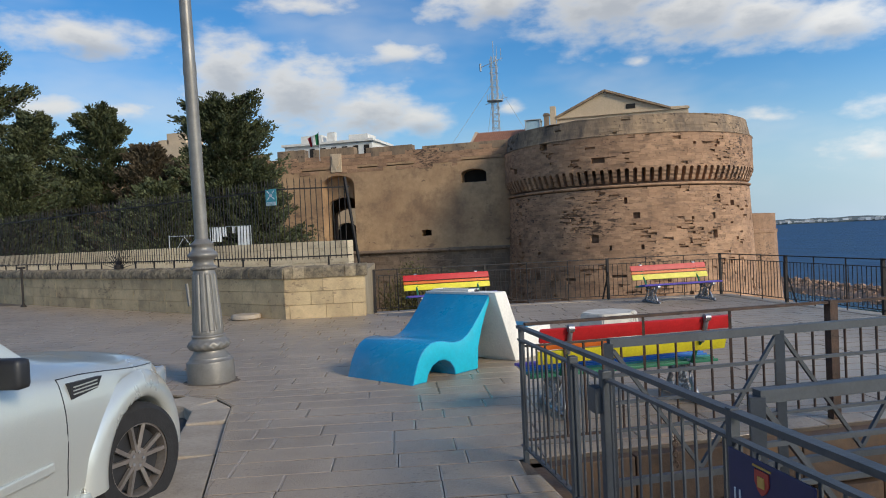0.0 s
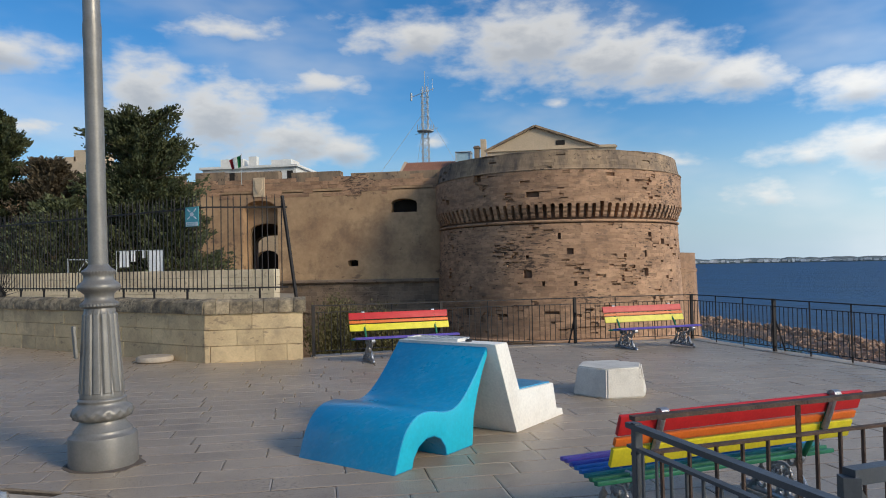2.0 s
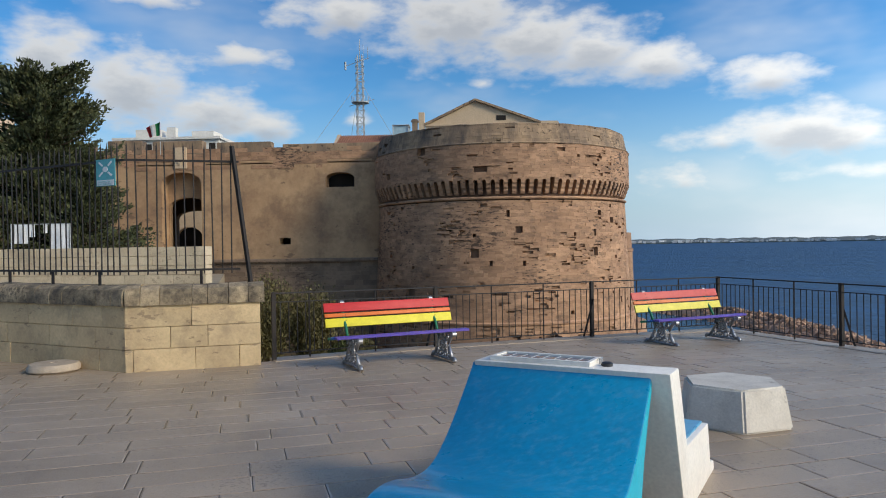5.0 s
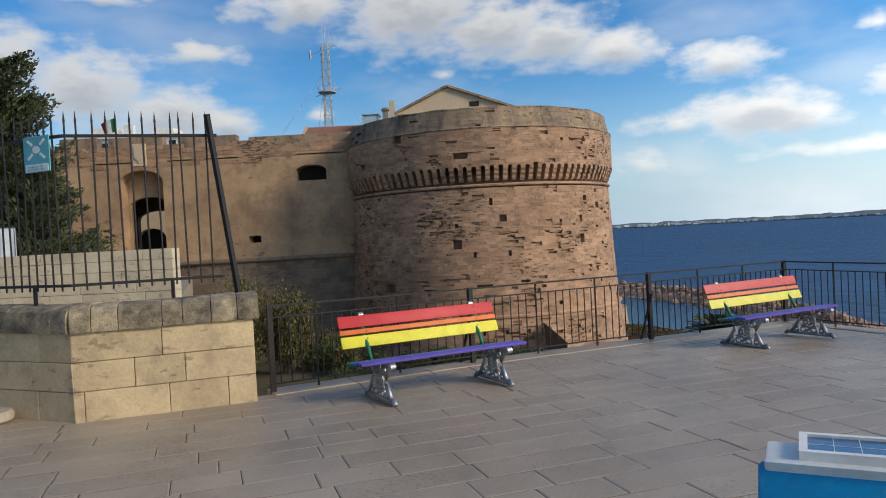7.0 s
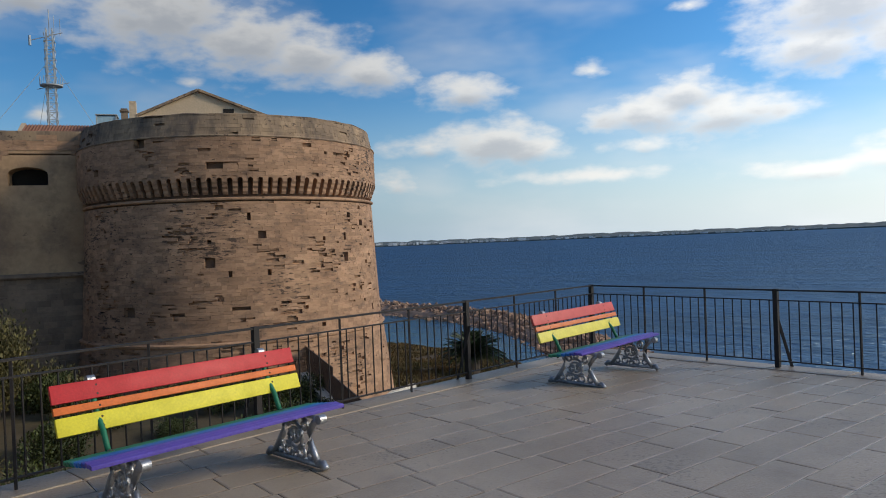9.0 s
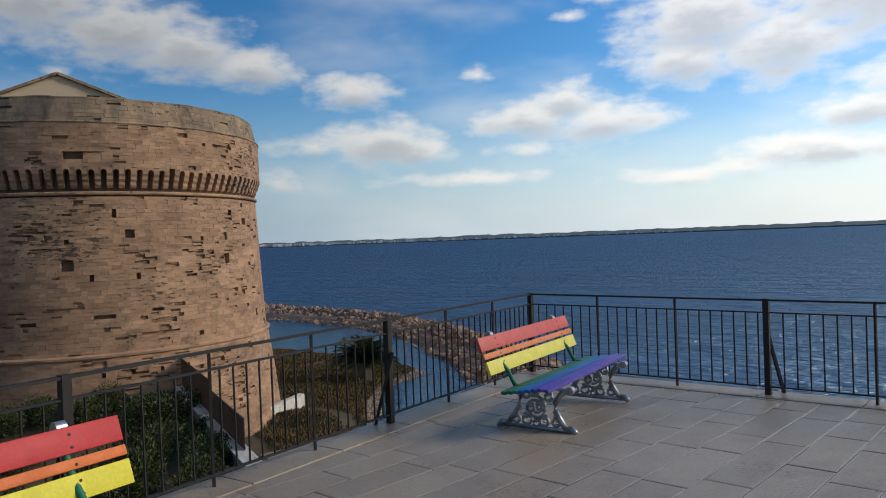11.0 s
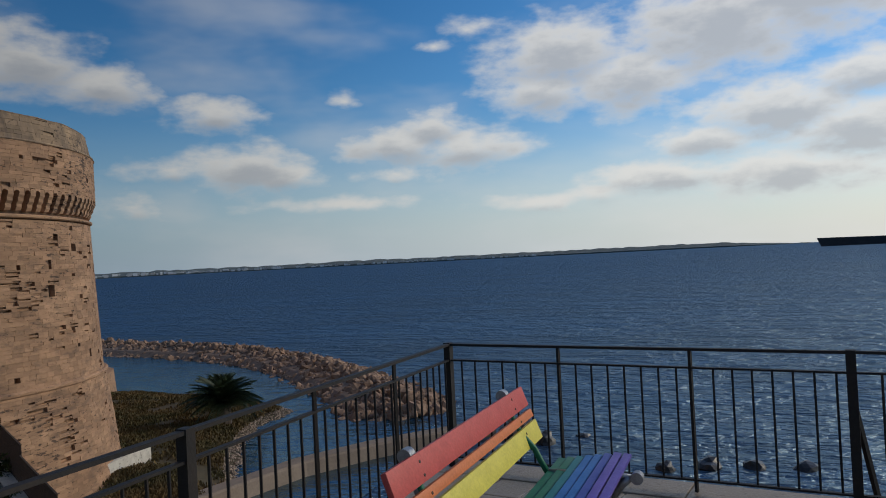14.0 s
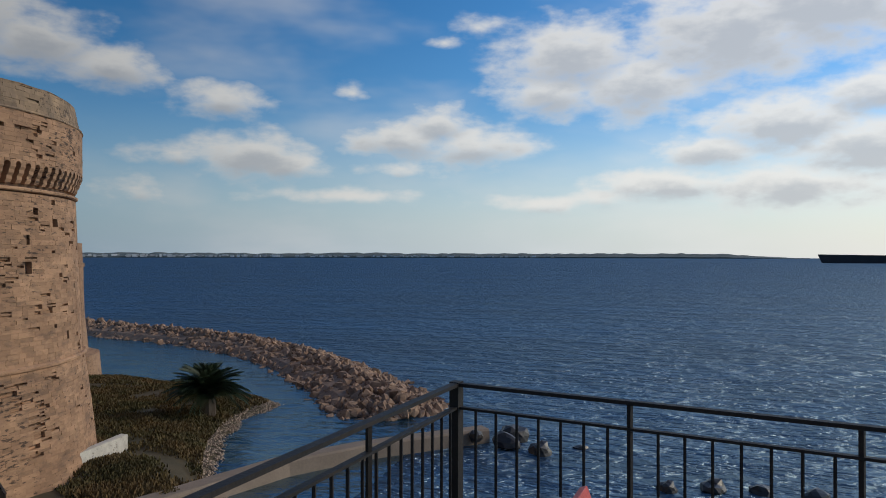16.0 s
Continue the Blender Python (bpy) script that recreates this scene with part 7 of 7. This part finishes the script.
def build_breakwater():
    bw = empty("breakwater", pose(0, 0, 0), "curved breakwater of piled reddish boulders", "breakwater")
    rnd = random.Random(17)
    meshes = [mesh_of(boulder(i), "boulder", M_ROCK) for i in range(8)]
    raw = []
    for i in range(8):
        bm = boulder(i)
        bm.verts.ensure_lookup_table()
        raw.append(([tuple(v.co) for v in bm.verts], [tuple(v.index for v in f.verts) for f in bm.faces]))
        bm.free()
    pts = [Vector(p) for p in BREAK]
    lens = [(b - a).length for a, b in zip(pts, pts[1:])]
    total = sum(lens)

    def along(s):
        for a, b, L in zip(pts, pts[1:], lens):
            if s <= L:
                return a.lerp(b, s / L), (b - a).normalized()
            s -= L
        return pts[-1], (pts[-1] - pts[-2]).normalized()

    # mound under the stones
    bm = bmesh.new()
    prev = None
    for i in range(41):
        p, d = along(total * i / 40)
        n = Vector((d.y, -d.x))
        k = 1.0 if i < 38 else (41 - i) / 4
        cur = [bm.verts.new((p.x + n.x * o * k, p.y + n.y * o * k, SEA + z * k)) for o, z in ((-6.0, -0.9), (-3.2, 0.7), (0, 1.25), (3.2, 0.7), (6.0, -0.9))]
        if prev:
            for a in range(4):
                bm.faces.new((prev[a], prev[a + 1], cur[a + 1], cur[a]))
        prev = cur
    part("mound", bm, M_ROCK, bw)
    verts, faces = [], []
    N = 3400
    single = 0
    for i in range(N):
        s = total * (rnd.random() ** 0.75)
        p, d = along(s)
        n = Vector((d.y, -d.x))
        o = rnd.uniform(-5.4, 5.4)
        endk = min(1.0, (total - s) / 4 + 0.35)
        z = SEA + (1.35 - abs(o) * 0.36) * endk + rnd.uniform(-0.15, 0.2)
        x, y = p.x + n.x * o * endk, p.y + n.y * o * endk
        r = rnd.uniform(0.26, 0.68)
        rot = Euler((rnd.uniform(0, 6), rnd.uniform(0, 6), rnd.uniform(0, 6)))
        m = Matrix.LocRotScale((x, y, z), rot, (r, r, r))
        k = rnd.randrange(8)
        if single < 280 and y < 72:
            ob = new("boulder", meshes[k])
            ob.parent = bw
            ob.matrix_basis = m
            single += 1
        else:
            b0 = len(verts)
            verts += [tuple(m @ Vector(v)) for v in raw[k][0]]
            faces += [tuple(b0 + j for j in f) for f in raw[k][1]]
    me = bpy.data.meshes.new("boulders")
    me.from_pydata(verts, [], faces)
    me.materials.append(M_ROCK_J)
    o = new("rubble", me)
    o.parent = bw
    o["kind"] = "stuff"
    # rocks awash near the terrace
    for x, y, z, r in ((35.1, 36.8, -10.4, 1.0), (36.9, 35.3, -10.4, 1.2), (35.1, 45.7, -10.3, 1.4), (34.2, 47.9, -10.0, 1.5), (36.0, 49.0, -10.1, 1.7), (33.2, 49.6, -9.9, 1.2), (38.0, 45.0, -10.6, 1.0),
                       (31.5, 33.8, -10.5, 0.8), (33.0, 35.9, -10.6, 0.6), (38.5, 33.5, -10.5, 1.0), (40.0, 31.5, -10.5, 1.1), (29.8, 37.8, -10.6, 0.7)):
        ob = new("shore_rock", mesh_of(boulder(int(x * 10) % 50, 1.01), "shore_rock", M_WETROCK))
        ob.matrix_basis = pose(x, y, z, 0, 0, x * 40) @ Matrix.Scale(r * 0.55, 4)
        tagged(ob, "dark wet rock awash by the shore", "rock", "shore rocks")
    # curved mole
    bm = bmesh.new()
    mp = [(9.0, 49.0), (13.0, 49.9), (16.4, 50.8), (20.8, 51.9), (25.9, 51.9), (31.0, 51.0), (34.5, 50.2)]
    prev = None
    for i, p in enumerate(mp):
        p = Vector(p)
        d = (Vector(mp[min(i + 1, len(mp) - 1)]) - Vector(mp[max(i - 1, 0)])).normalized()
        n = Vector((-d.y, d.x))
        cur = [bm.verts.new((p.x + n.x * o, p.y + n.y * o, z)) for o, z in ((-0.75, -11.5), (-0.6, -9.72), (-0.5, -9.6), (0.5, -9.6), (0.6, -9.72), (0.75, -11.5))]
        if prev:
            for a in range(5):
                bm.faces.new((prev[a], prev[a + 1], cur[a + 1], cur[a]))
        else:
            bm.faces.new(cur)
        prev = cur
    bm.faces.new(prev[::-1])
    tagged(part("mole", bm, material("mole_concrete", (0.30, 0.225, 0.165), 0.9, scale=1.0, fine=9, bump=0.4)), "low curved concrete mole at the water", "mole")
    # low whitish wall at the foot of the tower
    bm = bmesh.new()
    a, b = Vector((7.0, 53.4)), Vector((14.6, 59.9))
    d = b - a
    extrude_profile(bm, [(-0.25, -11), (0.25, -11), (0.22, -8.85), (-0.22, -8.85)], d.length, pose(a.x, a.y, 0, 0, 0, math.degrees(math.atan2(d.y, d.x))))
    bmesh.ops.subdivide_edges(bm, edges=bm.edges[:], cuts=3)
    for v in bm.verts:
        v.co.z += 0.06 * noise.noise(v.co * 0.8)
    tagged(part("low_wall", bm, M_CONC), "low whitewashed wall at the foot of the tower", "wall")
    # ramp wall with a dark brown fence
    rw = empty("ramp_wall", pose(5.45, 30, 0), "pale retaining wall of the moat ramp", "wall")
    bm = bmesh.new()
    box(bm, -0.3, 0.25, -12, 24.2, -10.5, -6.05, bevel=0.03)
    part("wall", bm, M_CONC, rw)
    bm = bmesh.new()
    box(bm, -0.36, 0.31, -12, 24.2, -6.05, -5.95, bevel=0.02)
    part("coping", bm, M_CONC, rw)
    for x, y0, y1, zt in ((5.62, 44.6, 54.2, -4.4), (5.55, 38.0, 44.4, -4.75)):
        fb = empty("brown_fence", None, "rust-brown slatted fence on the ramp wall", "fence", "ramp fences")
        L = y1 - y0
        for z in (zt, -5.85):
            bm = bmesh.new()
            box(bm, x - 0.03, x + 0.03, y0, y1, z - 0.04, z)
            part("rail", bm, M_RUST, fb)
        bm = bmesh.new()
        box(bm, -0.012, 0.012, -0.05, 0.05, -5.95, zt - 0.01)
        me = mesh_of(bm, "slat", M_RUST)
        k = int(L / 0.13)
        for i in range(k + 1):
            o = new("slat", me)
            o.parent = fb
            o.matrix_basis = pose(x, y0 + L * i / k, 0)


build_breakwater()


def build_lagoon():
    """Calm water held between the breakwater, the mole and the land."""
    bm = bmesh.new()
    bm.faces.new([bm.verts.new((x, y, SEA + 0.02)) for x, y in BREAK + [(33, 54), (24, 47.5), (15, 42), (6, 42), (6, 150)]])
    bmesh.ops.recalc_face_normals(bm, faces=bm.faces[:])
    if bm.faces[:][0].normal.z < 0:
        bmesh.ops.reverse_faces(bm, faces=bm.faces[:])
    tagged(part("sheltered_water", bm, M_LAGOON), "calm blue-grey water inside the breakwater", "water", kind="structure")


build_lagoon()


# ---- plants ----
def leaf_cloud(count, size, shape, seed, flat=0.0):
    """Many small leaf clumps as (verts, faces); shape(rnd) gives each one's place and outward way."""
    rnd = random.Random(seed)
    verts, faces = [], []
    for _ in range(count):
        p, out = shape(rnd)
        s = rnd.uniform(*size)
        a = Vector((rnd.gauss(0, 1), rnd.gauss(0, 1), rnd.gauss(0, 1 - flat))).normalized()
        t = (out + a * 0.9).normalized()
        b = t.cross(Vector((rnd.gauss(0, 1), rnd.gauss(0, 1), rnd.gauss(0, 1)))).normalized() * s * 0.34
        n = len(verts)
        verts += [tuple(p - t * s * 0.3), tuple(p + b + t * s * 0.1), tuple(p + t * s), tuple(p - b + t * s * 0.2)]
        faces.append((n, n + 1, n + 2, n + 3))
    return verts, faces


def leaf_mesh(name, vf, mat):
    me = bpy.data.meshes.new(name)
    me.from_pydata(vf[0], [], vf[1])
    me.materials.append(mat)
    return me


def build_conifer(x, y, z0, height, width, seed, mat, label, count=5200, habit="cone"):
    """Trunk, rising limbs and tufts of needles gathered along each limb."""
    t = empty("conifer", pose(x, y, z0), label, "tree", "garden conifers")
    rnd = random.Random(seed)
    bm = bmesh.new()
    rod(bm, (0, 0, -0.2), (0.1, 0, height * 0.5), 0.28, 10, 0.16)
    rod(bm, (0.1, 0, height * 0.48), (0.15, 0.1, height * 0.95), 0.17, 8, 0.03)
    tufts = []
    lean = rnd.uniform(0, 6.28)
    for i in range(230 if habit == "broad" else 150):
        k = rnd.uniform(0.04, 0.985) if habit == "broad" else 0.03 + 0.96 * rnd.random() ** 1.25
        h = height * k
        a = rnd.uniform(0, 6.2832)
        if habit == "broad":
            # wide skirt, a slight waist and a flat-topped head
            reach = width * (1.0 if k < 0.56 else 0.66 if k < 0.64 else 0.80) * (1.0 if k < 0.9 else 0.8)
        else:
            reach = width * (1 - k) ** 0.85 * (1 + 0.25 * math.cos(a - lean)) + 0.3
        reach *= rnd.uniform(0.62, 1.1)
        rise = rnd.uniform(0.10, 0.38)
        mid = Vector((math.cos(a) * reach * 0.5, math.sin(a) * reach * 0.5, h + reach * rise * 0.3))
        end = Vector((math.cos(a) * reach, math.sin(a) * reach, min(h + reach * rise, height * 1.02)))
        rod(bm, (0, 0, max(0, h - 0.1)), mid, 0.06, 5, 0.04)
        rod(bm, mid, end, 0.04, 5, 0.01)
        out = Vector((math.cos(a), math.sin(a), 0.75))
        for j in range(7):
            u = 0.22 + 0.80 * j / 6
            p = Vector((0, 0, h)).lerp(mid, u * 2) if u < 0.5 else mid.lerp(end, u * 2 - 1)
            side = Vector((-math.sin(a), math.cos(a), 0)) * rnd.uniform(-0.32, 0.32) * reach * (1 - u * 0.6)
            tufts.append((p + side + Vector((0, 0, rnd.uniform(-0.1, 0.25))), out, 0.24 + 0.12 * (1 - u) * width / 4))
    part("trunk", bm, M_BARK, t)

    def shape(r):
        p, out, s = tufts[r.randrange(len(tufts))]
        u = r.random()
        # each tuft is a tapering spray that points outward and up
        q = p + out * (u * 0.75 - 0.15) + Vector((r.gauss(0, 1), r.gauss(0, 1), r.gauss(0, 0.8))) * s * (1.05 - 0.75 * u)
        return q, out * 1.3

    o = new("crown", leaf_mesh("crown", leaf_cloud(int(count * 5.0), (0.10, 0.27), shape, seed + 1), mat))
    o.parent = t


def build_trees():
    build_conifer(-26.6, 47.0, -0.2, 12.6, 4.0, 51, M_LEAF, "tall dense dark green cypress behind the fence", 14000, "broad")
    build_conifer(-23.6, 46.0, -0.2, 7.1, 3.0, 52, M_LEAF, "dark green conifer beside the tall cypress", 4500)
    build_conifer(-37.2, 46.0, -0.2, 13.1, 7.2, 53, M_LEAF, "broad dark green pine behind the fence", 13000)
    build_conifer(-42.6, 45.0, -0.2, 12.7, 5.6, 54, M_LEAF, "broad dark green pine behind the fence", 9000)
    build_conifer(-47.6, 44.0, -0.2, 21.2, 7.0, 55, M_LEAF, "very tall dark green cedar behind the fence", 13000)
    build_conifer(-32.2, 45.0, -0.2, 9.3, 5.6, 56, M_LEAFB, "half-dry brownish conifer between the pines", 9000)
    build_conifer(-40.0, 40.0, -0.2, 8.7, 6.2, 57, M_LEAF, "low spreading conifer behind the garden wall", 8000)
    build_conifer(-29.0, 42.0, -0.2, 6.3, 4.2, 58, M_LEAF, "low dark conifer behind the garden wall", 5500)
    build_conifer(-53.0, 38.0, -0.2, 10.2, 5.5, 59, M_LEAF, "low spreading conifer at the garden edge", 6000)


def build_shrubs():
    rnd = random.Random(61)
    kinds = []
    for k in range(4):
        lobes = [(Vector((rnd.uniform(-0.6, 0.6), rnd.uniform(-0.6, 0.6), rnd.uniform(0.3, 0.8))), rnd.uniform(0.35, 0.7)) for _ in range(7)]

        def shape(r, lobes=lobes):
            c, s = lobes[r.randrange(len(lobes))]
            d = Vector((r.gauss(0, 1), r.gauss(0, 1), r.gauss(0, 1))).normalized()
            return c + d * s * r.uniform(0.55, 1.05), d + Vector((0, 0, 0.4))
        kinds.append(leaf_mesh("leaves", leaf_cloud(5000, (0.035, 0.095), shape, 70 + k), M_BUSH))
    stem = bmesh.new()
    for k in range(6):
        rod(stem, (0, 0, -0.2), (0.4 * math.cos(k), 0.4 * math.sin(k), 0.8), 0.03, 5, 0.01)
    stem = mesh_of(stem, "stems", M_BARK)
    spots = [(-6.5, 30), (-5.2, 27), (-4.0, 24), (-2.4, 22), (-3.3, 26.5), (-1.0, 24.5), (0.5, 27), (-5.8, 35), (-4.2, 32), (1.6, 23.5), (2.6, 26.5), (-1.5, 30), (1.0, 32), (3.3, 31),
             (-7, 42), (-5.2, 46), (-3.6, 50), (-1.0, 51), (1.6, 51), (3.6, 50.5), (4.6, 48), (3.0, 46), (0.3, 47.5), (4.4, 43.5), (2.2, 41), (4.5, 39), (3.6, 36), (-8.5, 52), (-9.5, 56), (-6, 54), (1.0, 37), (-2.6, 38), (-2.0, 43)]
    for x, y in spots:
        s = empty("shrub", pose(x, y, land_height(x, y) - 0.1, 0, 0, rnd.uniform(0, 360)), "tangled green shrub growing in the castle moat", "shrub", "moat shrubs")
        k = rnd.uniform(1.0, 1.9) * (0.62 if y < 34 else 1.0)
        s.scale = (k, k, k * rnd.uniform(0.75, 1.25))
        for nm, me in (("leaves", kinds[rnd.randrange(4)]), ("stems", stem)):
            o = new(nm, me)
            o.parent = s
    # yellow-green tall weeds against the railing
    def weeds(r):
        x = r.uniform(-5.5, 5.0)
        y = r.uniform(16 + 0.5 * x + 2.0, 30)
        return Vector((x, y, land_height(x, y) + r.uniform(0, 0.7))), Vector((0, 0, 1.4))
    o = new("moat_weeds", leaf_mesh("moat_weeds", leaf_cloud(14000, (0.09, 0.28), weeds, 81), M_BUSH))
    tagged(o, "rank green weeds covering the moat floor", "weeds", kind="stuff")

    def dry(r):
        while True:
            x, y = r.uniform(10, 30), r.uniform(50, 92)
            if inside((x, y), LAND) and edge_distance((x, y), LAND) > 1.2 and (x - TC[0]) ** 2 + (y - TC[1]) ** 2 > 128:
                if noise.noise((x * 0.35, y * 0.35, 7)) + 0.35 > r.uniform(-0.2, 0.8):
                    return Vector((x, y, land_height(x, y) + r.uniform(0, 0.12))), Vector((0, 0, 2.6))
    o = new("dry_grass", leaf_mesh("dry_grass", leaf_cloud(90000, (0.07, 0.22), dry, 82), M_GRASS))
    tagged(o, "tawny dry grass on the shore below the tower", "grass", kind="stuff")

    def pebble(r):
        while True:
            x, y = r.uniform(15, 31), r.uniform(48, 80)
            if edge_distance((x, y), LAND) < 1.4:
                return Vector((x, y, max(land_height(x, y), SEA - 0.2) + 0.04)), Vector((0, 0, 1))
    verts, faces = [], []
    r = random.Random(83)
    for _ in range(3800):
        p, _w = pebble(r)
        s = r.uniform(0.05, 0.16)
        n = len(verts)
        verts += [tuple(p + Vector(q) * s * r.uniform(0.7, 1.2)) for q in ((1, 0, 0), (0, 1, 0), (-1, 0, 0), (0, -1, 0), (0, 0, 0.8), (0, 0, -0.5))]
        faces += [tuple(n + i for i in f) for f in ((0, 1, 4), (1, 2, 4), (2, 3, 4), (3, 0, 4), (1, 0, 5), (2, 1, 5), (3, 2, 5), (0, 3, 5))]
    me = bpy.data.meshes.new("shingle")
    me.from_pydata(verts, [], faces)
    me.materials.append(material("shingle_stone", (0.32, 0.235, 0.165), 0.9, scale=2, fine=9, bump=0.2, per_island=0.35))
    tagged(new("shingle", me), "pale pebbles and stones along the waterline", "pebbles", kind="stuff")


def build_moat_plants():
    rnd = random.Random(91)
    for x, y, h, w, n in ((-13.6, 50.0, 6.6, 2.0, 5200), (-11.0, 51.0, 6.2, 1.9, 5200), (-6.9, 49.0, 2.3, 0.8, 1600), (-9.0, 54.0, 2.6, 1.3, 2000)):
        s = empty("tall_shrub", pose(x, y, land_height(x, y) - 0.1), "tall feathery yellow-green shrub by the castle base", "shrub", "feathery shrubs")
        bm = bmesh.new()
        stems = []
        for k in range(16):
            a, r = rnd.uniform(0, 6.28), rnd.uniform(0.2, 1.0) * w
            top = Vector((math.cos(a) * r, math.sin(a) * r, h * rnd.uniform(0.7, 1.0) * (1 - 0.25 * r / w)))
            rod(bm, (top.x * 0.2, top.y * 0.2, -0.1), top, 0.04, 5, 0.01)
            stems.append(top)
        part("stems", bm, M_BARK, s)

        def shape(r, stems=stems, w=w):
            t = stems[r.randrange(len(stems))]
            u = r.uniform(0.25, 1.03)
            p = Vector((t.x * (0.2 + 0.8 * u), t.y * (0.2 + 0.8 * u), t.z * u))
            return p + Vector((r.gauss(0, 1), r.gauss(0, 1), r.gauss(0, 1))) * 0.22 * w * (0.5 + 0.5 * u), Vector((t.x * 0.3, t.y * 0.3, 1.6))
        o = new("foliage", leaf_mesh("foliage", leaf_cloud(n * 2, (0.06, 0.22), shape, 92 + n), M_REED))
        o.parent = s
    bm = bmesh.new()
    for k in range(46):
        a, e = k * 2.39996, radians(-25 + 110 * (k / 46))
        d = Vector((math.cos(a) * math.cos(e), math.sin(a) * math.cos(e), math.sin(e)))
        side = d.cross(Vector((0, 0, 1))).normalized() * 0.035
        tip = d * 0.85 + Vector((0, 0, -0.08))
        v = [bm.verts.new(p) for p in (d * 0.04 - side * 0.6, d * 0.45 - side, tip, d * 0.45 + side, d * 0.04 + side * 0.6, d * 0.45 - Vector((0, 0, 0.02)))]
        bm.faces.new((v[0], v[5], v[2], v[1]))
        bm.faces.new((v[4], v[3], v[2], v[5]))
    leaves = mesh_of(bm, "leaves", M_REED)
    for x, y, h in ((-9.4, 40.4, 1.0), (-8.3, 39.2, 0.5), (-6.1, 46.5, 0.9), (-5.6, 45.6, 0.5)):
        s = empty("yucca", pose(x, y, land_height(x, y), 0, 0, rnd.uniform(0, 360)), "spiky green yucca on the moat floor", "yucca", "yuccas")
        bm = bmesh.new()
        rod(bm, (0, 0, -0.2), (0.05, 0, h), 0.08, 8, 0.06)
        part("trunk", bm, M_BARK, s)
        o = new("leaves", leaves)
        o.parent = s
        o.location = (0.05, 0, h)


def build_palm():
    p = empty("palm", pose(21.95, 66.0, -9.85) @ Matrix.Scale(1.4, 4), "bushy green palm with arching fronds on the shore", "palm")
    bm = bmesh.new()
    lathe(bm, [(0.4, -0.4), (0.42, 0.3), (0.35, 0.8), (0.3, 1.1), (0.01, 1.2)], 14, wave=lambda a, r, z: r + 0.04 * math.sin(a * 9 + z * 14))
    part("trunk", bm, M_BARK, p)
    bm = bmesh.new()
    n = 22
    for i in range(n):
        u = i / n
        x = 2.5 * u
        z = 1.0 * u * 1.6 - 1.75 * u * u
        for s in (-1, 1):
            l = 0.55 * math.sin(math.pi * min(1, 0.15 + 0.85 * u)) + 0.12
            a = bm.verts.new((x, 0, z))
            b = bm.verts.new((x + 0.10, 0.0, z + 0.02))
            c = bm.verts.new((x + 0.32, s * l, z - 0.16))
            bm.faces.new((a, b, c))
    tube(bm, [(2.5 * k / 8, 0, 1.6 * k / 8 - 1.75 * (k / 8) ** 2 - 0.01) for k in range(9)], 0.02, 4)
    me = mesh_of(bm, "frond", M_PALM)
    rnd = random.Random(5)
    for k in range(120):
        o = new("frond", me)
        o.parent = p
        lift = rnd.uniform(-16, 72)
        s = rnd.uniform(0.66, 0.88) - 0.14 * max(0.0, lift) / 72
        o.matrix_basis = pose(0, 0, 1.1, 0, 0, k * 137.5) @ pose(0, 0, 0, 0, -lift, 0) @ Matrix.Scale(s, 4)


build_trees()
build_shrubs()
build_palm()
build_moat_plants()
build_slabs()
